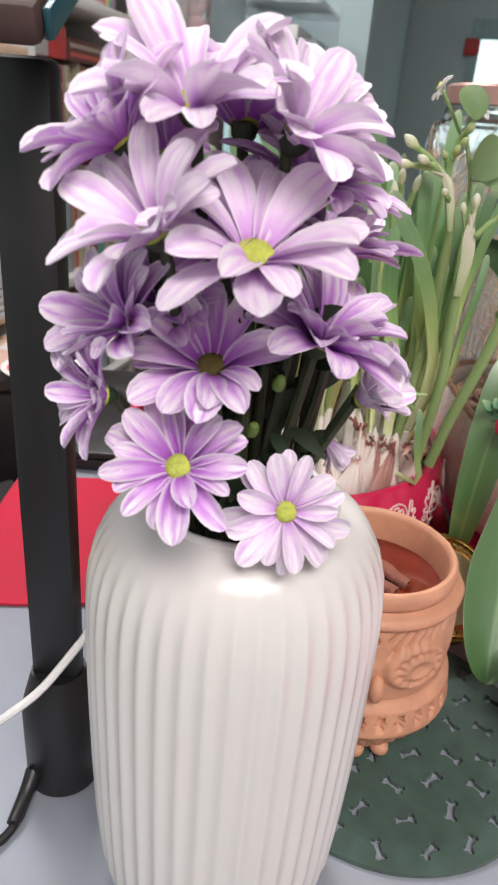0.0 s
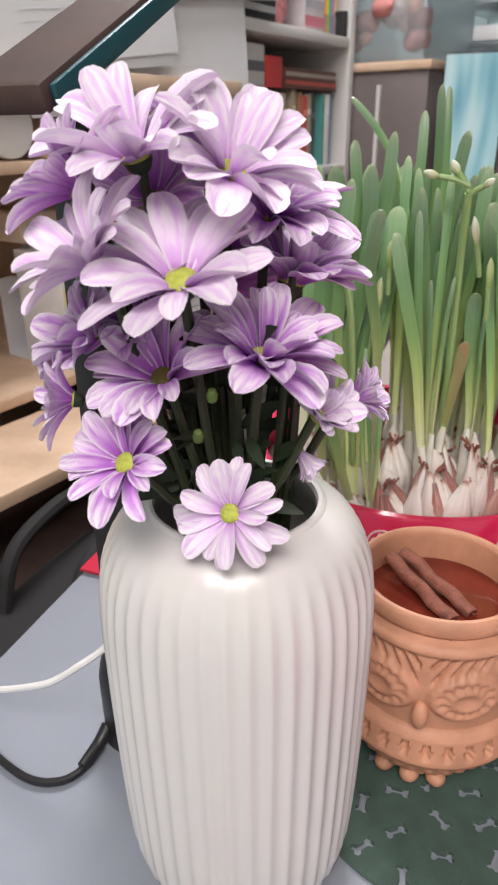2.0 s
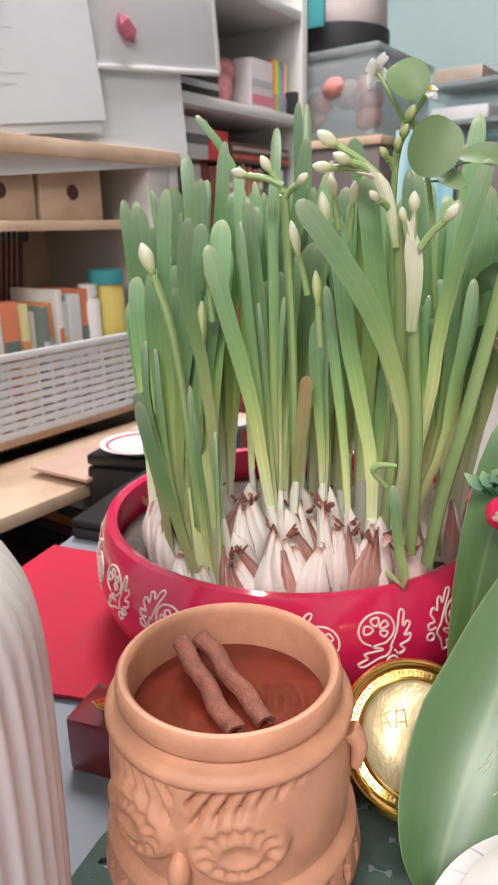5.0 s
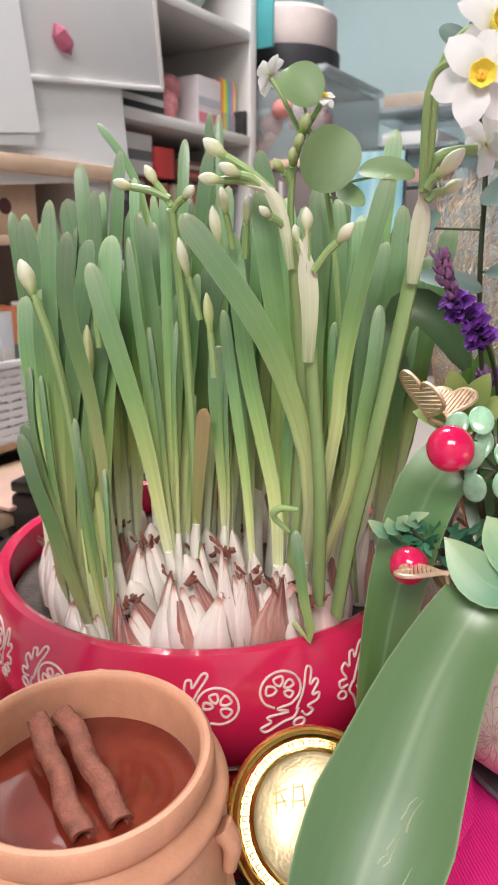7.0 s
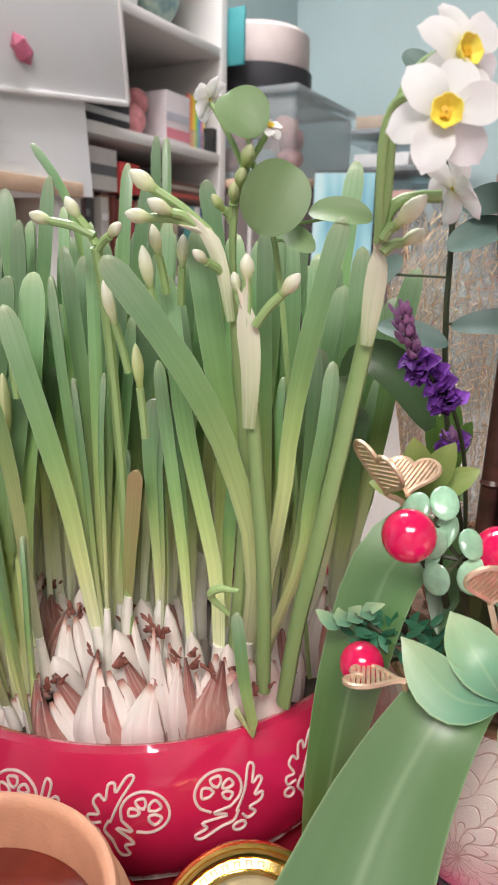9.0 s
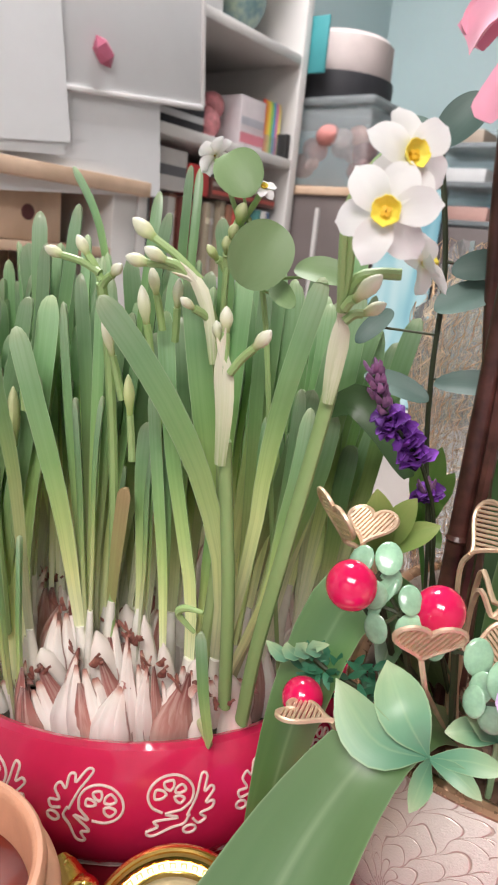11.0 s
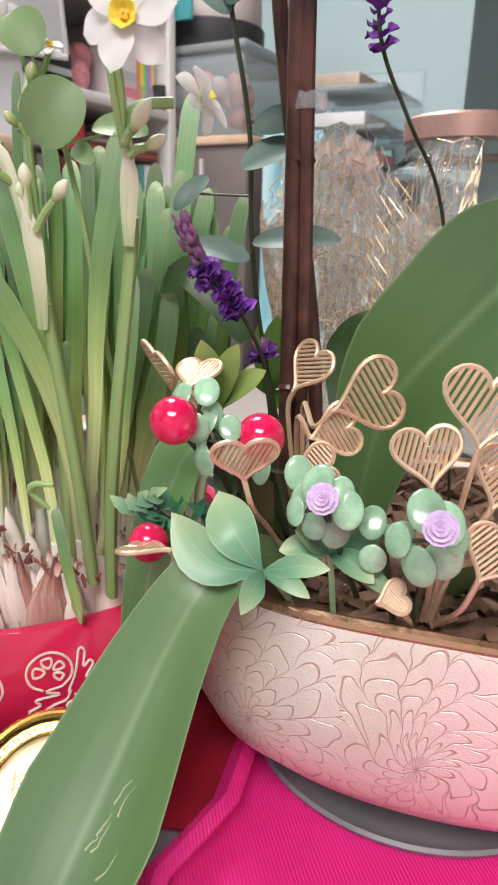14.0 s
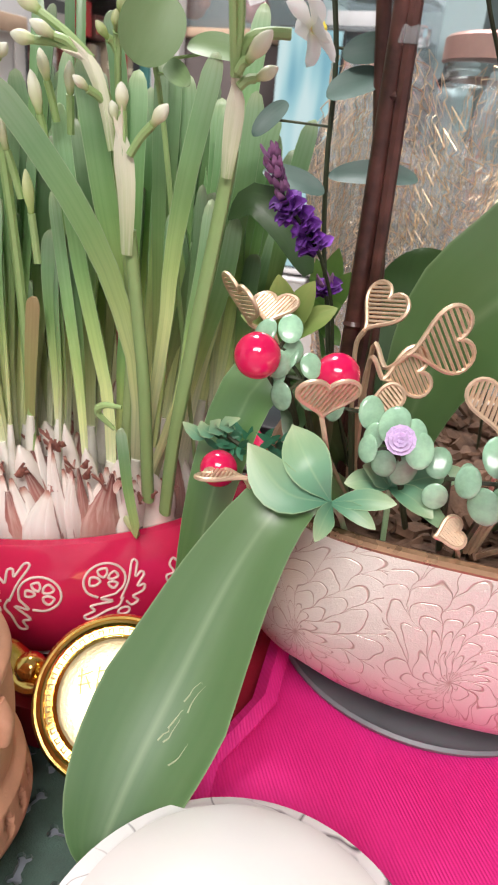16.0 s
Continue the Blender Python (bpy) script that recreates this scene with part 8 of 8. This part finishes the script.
def laptop():
    l = thing("closed_laptop", (-0.1, 0.65, 0.7505), "closed black laptop lying behind the bowl", "laptop")
    part("lower_case", box((-0.182, 0.565, 0.7505), (0.13, 0.735, 0.762), None, 0.003), BLACK, l)
    part("screen_lid", box((-0.182, 0.565, 0.7625), (0.13, 0.735, 0.770), None, 0.003), BLACK, l)


def right_side():
    cab = thing("grey_cabinet", BG @ Vector((0.12, 0.0, 0)), "grey-brown cabinet with a pine top beside the bookcase", "cabinet")
    part("carcass", box((0.035, -0.16, 0.0), (0.40, 0.26, 1.175), BG, 0.003), CABINET, cab)
    part("top", box((0.030, -0.165, 1.1755), (0.40, 0.26, 1.192), BG, 0.002), PINE, cab, "pine top board")
    part("door_edge", box((0.028, -0.06, 0.05), (0.0345, -0.052, 1.15), BG), WHITE_WOOD, cab)
    tub = thing("storage_tub", BG @ Vector((0.2, 0.0, 1.193)), "clear plastic tub of mixed pink things on the cabinet", "storage box")
    part("tub", box((0.05, -0.14, 1.193), (0.34, 0.20, 1.345), BG, 0.01), FILM, tub)
    part("lid", box((0.045, -0.145, 1.3455), (0.345, 0.205, 1.362), BG, 0.004), FILM, tub)
    rnd = random.Random(6)
    for k in range(16):
        s = rnd.uniform(0.018, 0.034)
        c = (rnd.uniform(0.06, 0.20), rnd.uniform(-0.172, -0.150) if k < 5 else rnd.uniform(-0.11, 0.1), 1.20 + rnd.uniform(0.02, 0.10))
        if k < 5:
            continue
        col = [(0.55, 0.22, 0.20), (0.62, 0.35, 0.30), (0.35, 0.15, 0.15), (0.6, 0.5, 0.48)][k % 4]
        t = thing("bundle", BG @ Vector(c), "small rolled pink cloth in the plastic tub", "cloth", "rolled cloths")
        bm = bmesh.new()
        bmesh.ops.create_uvsphere(bm, u_segments=12, v_segments=8, radius=1, matrix=BG @ Matrix.Translation(c) @ pose(0, 0, 0, rnd.uniform(0, 90), 0, rnd.uniform(0, 180)) @ Matrix.Diagonal((s, s * 0.7, s * 0.8, 1)))
        part("roll", bm, paint(col, 0.8), t)
    hat = thing("hat_box", BG @ Vector((0.2, 0.04, 1.363)), "round black and pale pink box on the plastic tub", "box")
    part("base", lathe([(0.0, 1.363), (0.118, 1.363), (0.120, 1.366), (0.120, 1.420), (0.0, 1.420)], BG @ Matrix.Translation((0.19, 0.03, 0)), 40), paint((0.03, 0.03, 0.035)), hat, "black drum")
    part("crown", lathe([(0.0, 1.4205), (0.112, 1.4205), (0.114, 1.424), (0.112, 1.49), (0.10, 1.50), (0.0, 1.505)], BG @ Matrix.Translation((0.19, 0.03, 0)), 40), paint((0.64, 0.55, 0.53)), hat, "pale pink drum")
    folder = thing("hanging_tag", BG @ Vector((0.03, -0.02, 1.42)), "teal packet hanging beside the bookcase", "packet")
    part("card", box((0.026, -0.035, 1.40), (0.032, 0.012, 1.50), BG @ pose(0, 0, 0, 0, 0, 0), 0.001), paint((0.05, 0.28, 0.30)), folder)
    tray = thing("paper_tray", BG @ Vector((0.50, 0.1, 1.1)), "pale blue letter trays stacked by the wall", "tray")
    for k in range(3):
        part("tray", box((0.42, -0.30, 1.16 + 0.085 * k), (0.70, -0.05, 1.172 + 0.085 * k), BG, 0.002), FILM, tray)
        part("carton_in_tray", box((0.45, -0.26 + 0.02 * k, 1.1725 + 0.085 * k), (0.64, -0.10, 1.205 + 0.085 * k), BG, 0.002), paint([(0.5, 0.3, 0.26), (0.6, 0.6, 0.6), (0.4, 0.32, 0.25)][k]), tray)
    part("frame", box((0.70, -0.30, 0.0), (0.712, -0.05, 1.42), BG), FILM, tray)
    part("stand", box((0.42, -0.30, 0.0), (0.70, -0.05, 1.155), BG, 0.004), CABINET, tray)
    # lit screen on a white foot
    mon = thing("monitor", (-0.02, 1.56, 0.80), "monitor with a lit cyan picture, dark bezel and pale chin", "monitor")
    part("shell", box((-0.058, 1.560, 0.758), (0.064, 1.585, 1.203), None, 0.004), BLACK, mon)
    part("screen", box((-0.056, 1.558, 0.778), (0.060, 1.5605, 1.199), None), SCREEN, mon, "lit screen")
    part("chin", box((-0.056, 1.550, 0.7642), (0.060, 1.5595, 0.774), None, 0.002), WHITE_CABLE, mon, "white plastic chin")
    part("foot", box((-0.05, 1.53, 0.7505), (0.05, 1.62, 0.7575), None, 0.003), WHITE_CABLE, mon)
    table = thing("side_table", (0.3, 1.2, 0), "cream side table behind the desk", "table")
    part("top", box((-0.06, 0.84, 0.725), (0.95, 1.65, 0.75), None, 0.003), plain("cream_tabletop", (0.34, 0.30, 0.275), 0.6, vary=0.05, size=8), table)
    for x in (-0.05, 0.9):
        for y in (0.86, 1.6):
            part("leg", box((x, y, 0), (x + 0.03, y + 0.03, 0.7245)), WHITE_WOOD, table)
    panel = thing("wall_screen", BG @ Vector((0.89, -0.14, 1.19)), "small lit cyan screen mounted on the teal wall", "screen")
    part("bezel", box((0.884, -0.172, 1.115), (0.8995, -0.110, 1.255), BG, 0.002), BLACK, panel)
    part("screen", box((0.881, -0.168, 1.120), (0.8835, -0.114, 1.250), BG), SCREEN, panel, "lit screen")
    cord = thing("power_cable", BG @ Vector((0.10, -0.17, 1.19)), "thin white cord hanging down the front of the cabinet", "cable")
    part("cord", tube([BG @ Vector(q) for q in ((0.13, -0.170, 1.199), (0.14, -0.172, 1.185), (0.135, -0.172, 1.10), (0.11, -0.172, 1.02), (0.085, -0.172, 0.90), (0.08, -0.172, 0.6))], 0.0028, 8, 30), WHITE_CABLE, cord)
    # glass jar with a copper lid
    jar = thing("glass_jar", (0.300, 0.925, 0.7505), "large clear glass jar with a copper screw lid", "jar")
    mj = Matrix.Translation((0.300, 0.925, 0.0375)) @ Matrix.Diagonal((0.84, 0.84, 0.95, 1))
    part("body", lathe([(0.0, 0.752), (0.085, 0.752), (0.092, 0.76), (0.094, 0.80), (0.094, 1.06), (0.088, 1.09), (0.070, 1.105), (0.068, 1.118), (0.066, 1.118), (0.067, 1.104), (0.085, 1.088), (0.091, 1.06), (0.091, 0.80), (0.088, 0.764), (0.0, 0.758)], mj, 56), GLASS, jar)
    part("lid", lathe([(0.0, 1.143), (0.068, 1.143), (0.072, 1.140), (0.072, 1.120), (0.0, 1.1185)], mj, 56), plain("copper_lid", (0.50, 0.31, 0.27), 0.4, metal=0.7), jar, "copper-pink lid")


def gold_mesh_bag():
    """Crumpled gold net wrapped in clear film."""
    c = Vector((0.226, 0.660, 0.752))
    g = thing("gold_net_bouquet", c, "bouquet wrapped in crumpled gold net and clear film", "bouquet")
    net = plain("gold_net_thread", (0.88, 0.64, 0.42), 0.35, metal=0.85, vary=0.2, size=200, bump=0.0)
    rnd = random.Random(14)
    noise.seed_set(3)

    def skin(a, t, k):
        r = (0.030 + 0.034 * t ** 0.8) * (1 + 0.14 * math.sin(3 * a + 2 * t + k) + 0.08 * math.sin(7 * a - 6 * t + k))
        return c + Vector((r * math.cos(a) + 0.006 * k, r * 0.75 * math.sin(a), 0.005 + t * (0.290 + 0.030 * math.sin(3 * a + k))))

    # irregular lace: a jittered honeycomb laid on the crumpled skin
    for layer in range(2):
        cols, rows_n = 60, 46
        spot = {}
        for i in range(cols):
            for j in range(rows_n + 1):
                u = (i + (0.33 if (i + j) % 2 else -0.33) * 0.5 + rnd.uniform(-0.15, 0.15)) / cols
                v = max(0.0, min(1.0, (j + rnd.uniform(-0.15, 0.15)) / rows_n))
                spot[i, j] = skin(2 * math.pi * u, v, layer * 1.1) + Vector([rnd.uniform(-0.0006, 0.0006) for _ in range(3)])
        bm = bmesh.new()
        for i in range(cols):
            for j in range(rows_n + 1):
                if j < rows_n:
                    add_tube(bm, [spot[i, j], spot[i, j + 1]], rnd.uniform(0.00020, 0.00042), 3)
                if (i + j) % 2 == 0:
                    add_tube(bm, [spot[i, j], spot[(i + 1) % cols, j]], rnd.uniform(0.00020, 0.00042), 3)
        part("net", bm, net, g, "crumpled gold net")
    bm = bmesh.new()
    grid = [[bm.verts.new(skin(2 * math.pi * i / 60, j / 24, 0.6) + Vector([rnd.uniform(-0.0016, 0.0016) for _ in range(3)])) for i in range(60)] for j in range(25)]
    for j in range(24):
        for i in range(60):
            bm.faces.new((grid[j][i], grid[j][(i + 1) % 60], grid[j + 1][(i + 1) % 60], grid[j + 1][i]))
    part("lining", bm, FILM, g, "clear crumpled film lining", smooth=False)


def far_room():
    win = thing("window_1", BG @ Vector((2.4, -0.95, 1.0)), "bright window with a pale frame in the far wall", "window", "", "structure")
    glow, nt, b = nodes_of("bright_sky_behind_window")
    b.inputs["Emission Color"].default_value = (0.75, 0.93, 0.97, 1)
    b.inputs["Emission Strength"].default_value = 1.3
    part("pane", box((2.392, -1.20, 1.03), (2.396, -0.70, 1.50), BG), glow, win, "bright hazy pane")
    for y0, y1, z0, z1 in ((-1.24, -1.20, 0.99, 1.58), (-0.70, -0.655, 0.99, 1.58), (-1.20, -0.70, 0.99, 1.03), (-1.20, -0.70, 1.50, 1.58)):
        part("window_frame", box((2.380, y0, z0), (2.398, y1, z1), BG, 0.003), paint((0.30, 0.45, 0.46)), win)
    knot = thing("red_ornament", BG @ Vector((2.375, -0.66, 1.46)), "small red paper ornament hung beside the window", "ornament")
    part("paper", box((2.366, -0.70, 1.43), (2.374, -0.63, 1.50), BG, 0.003), paint((0.45, 0.03, 0.03)), knot)
    pic = thing("picture_frame", BG @ Vector((2.2, -1.15, 1.4)), "small framed picture on the far wall", "picture")
    part("border", box((2.38, -1.60, 1.45), (2.3995, -1.35, 1.70), BG, 0.002), paint((0.35, 0.36, 0.36)), pic)
    part("print", box((2.3765, -1.57, 1.48), (2.3795, -1.38, 1.67), BG), paint((0.30, 0.40, 0.40)), pic)


def black_bag():
    """A soft black bag, added beside the desk to fill the dark gap there."""
    b = thing("black_bag", (-0.27, 0.5, 0), "black cloth bag added beside the desk to fill the dark gap", "bag")
    cloth = plain("black_bag_cloth", (0.014, 0.013, 0.014), 0.8, vary=0.3, size=30, grain=900, bump=0.4)
    bm = bmesh.new()
    rings = []
    for k in range(9):
        z = 0.003 + 0.64 * k / 8
        w = 0.070 - 0.010 * math.sin(k) * 0.4 - 0.020 * (k / 8) ** 3
        ring = []
        for i in range(28):
            a = 2 * math.pi * i / 28
            q = (abs(math.cos(a)) ** 4 + abs(math.sin(a)) ** 4) ** -0.25
            ring.append(bm.verts.new((-0.275 + w * q * math.cos(a) + 0.004 * math.sin(3 * a + k), 0.50 + 0.22 * q * math.sin(a) + 0.006 * math.sin(2 * a + k), z + 0.01 * math.sin(2 * a))))
        rings.append(ring)
    for p, q in zip(rings, rings[1:]):
        for i in range(28):
            bm.faces.new((p[i], p[(i + 1) % 28], q[(i + 1) % 28], q[i]))
    bm.faces.new(rings[0][::-1])
    bm.faces.new(rings[-1])
    part("body", bm, cloth, b)
    for x in (-0.315, -0.235):
        part("handle", tube([(x, 0.40, 0.63), (x, 0.44, 0.70), (x, 0.56, 0.70), (x, 0.60, 0.63)], 0.008, 8, 20), cloth, b)


def guitar():
    g = thing("guitar", (-0.60, 0.86, 0.0), "guitar with a brown fretboard leaning beside the desk", "guitar")
    m = Matrix.Translation((-0.60, 0.86, 0)) @ pose(0, 0, 0, -8, 4, 20)
    neck = part("fretboard", box((-0.026, -0.012, 0.30), (0.026, 0.0, 1.02), m, 0.002), paint((0.14, 0.035, 0.025), 0.4), g, "reddish-brown fretboard")
    z = 0.34
    for k in range(17):
        part("fret", tube([m @ Vector((-0.026, -0.0128, z)), m @ Vector((0.026, -0.0128, z))], 0.0014, 6), PALE_GOLD, neck)
        z += 0.0225 + 0.0018 * k
    for k in range(6):
        x = -0.021 + 0.0084 * k
        part("string", tube([m @ Vector((x, -0.016, 0.05)), m @ Vector((x, -0.016, 1.06))], 0.0006, 5), WHITE_CABLE, g)
    part("headstock", box((-0.034, -0.010, 1.02), (0.034, 0.004, 1.17), m, 0.004), BLACK, g)
    body = bmesh.new()
    add_lathe(body, [(0.0, -0.05), (0.165, -0.05), (0.17, -0.045), (0.17, 0.045), (0.165, 0.05), (0.0, 0.05)], m @ Matrix.Translation((0, 0.045, 0.17)) @ pose(0, 0, 0, 90), 48)
    part("body", body, paint((0.05, 0.02, 0.02), 0.3), g)


plate_on_box()
laptop()
bookcase()
hutch()
wooden_drawers()
basket()
shelf_things()
basket_things()
papers()
behind_desk()
right_side()
gold_mesh_bag()
far_room()
guitar()
black_bag()
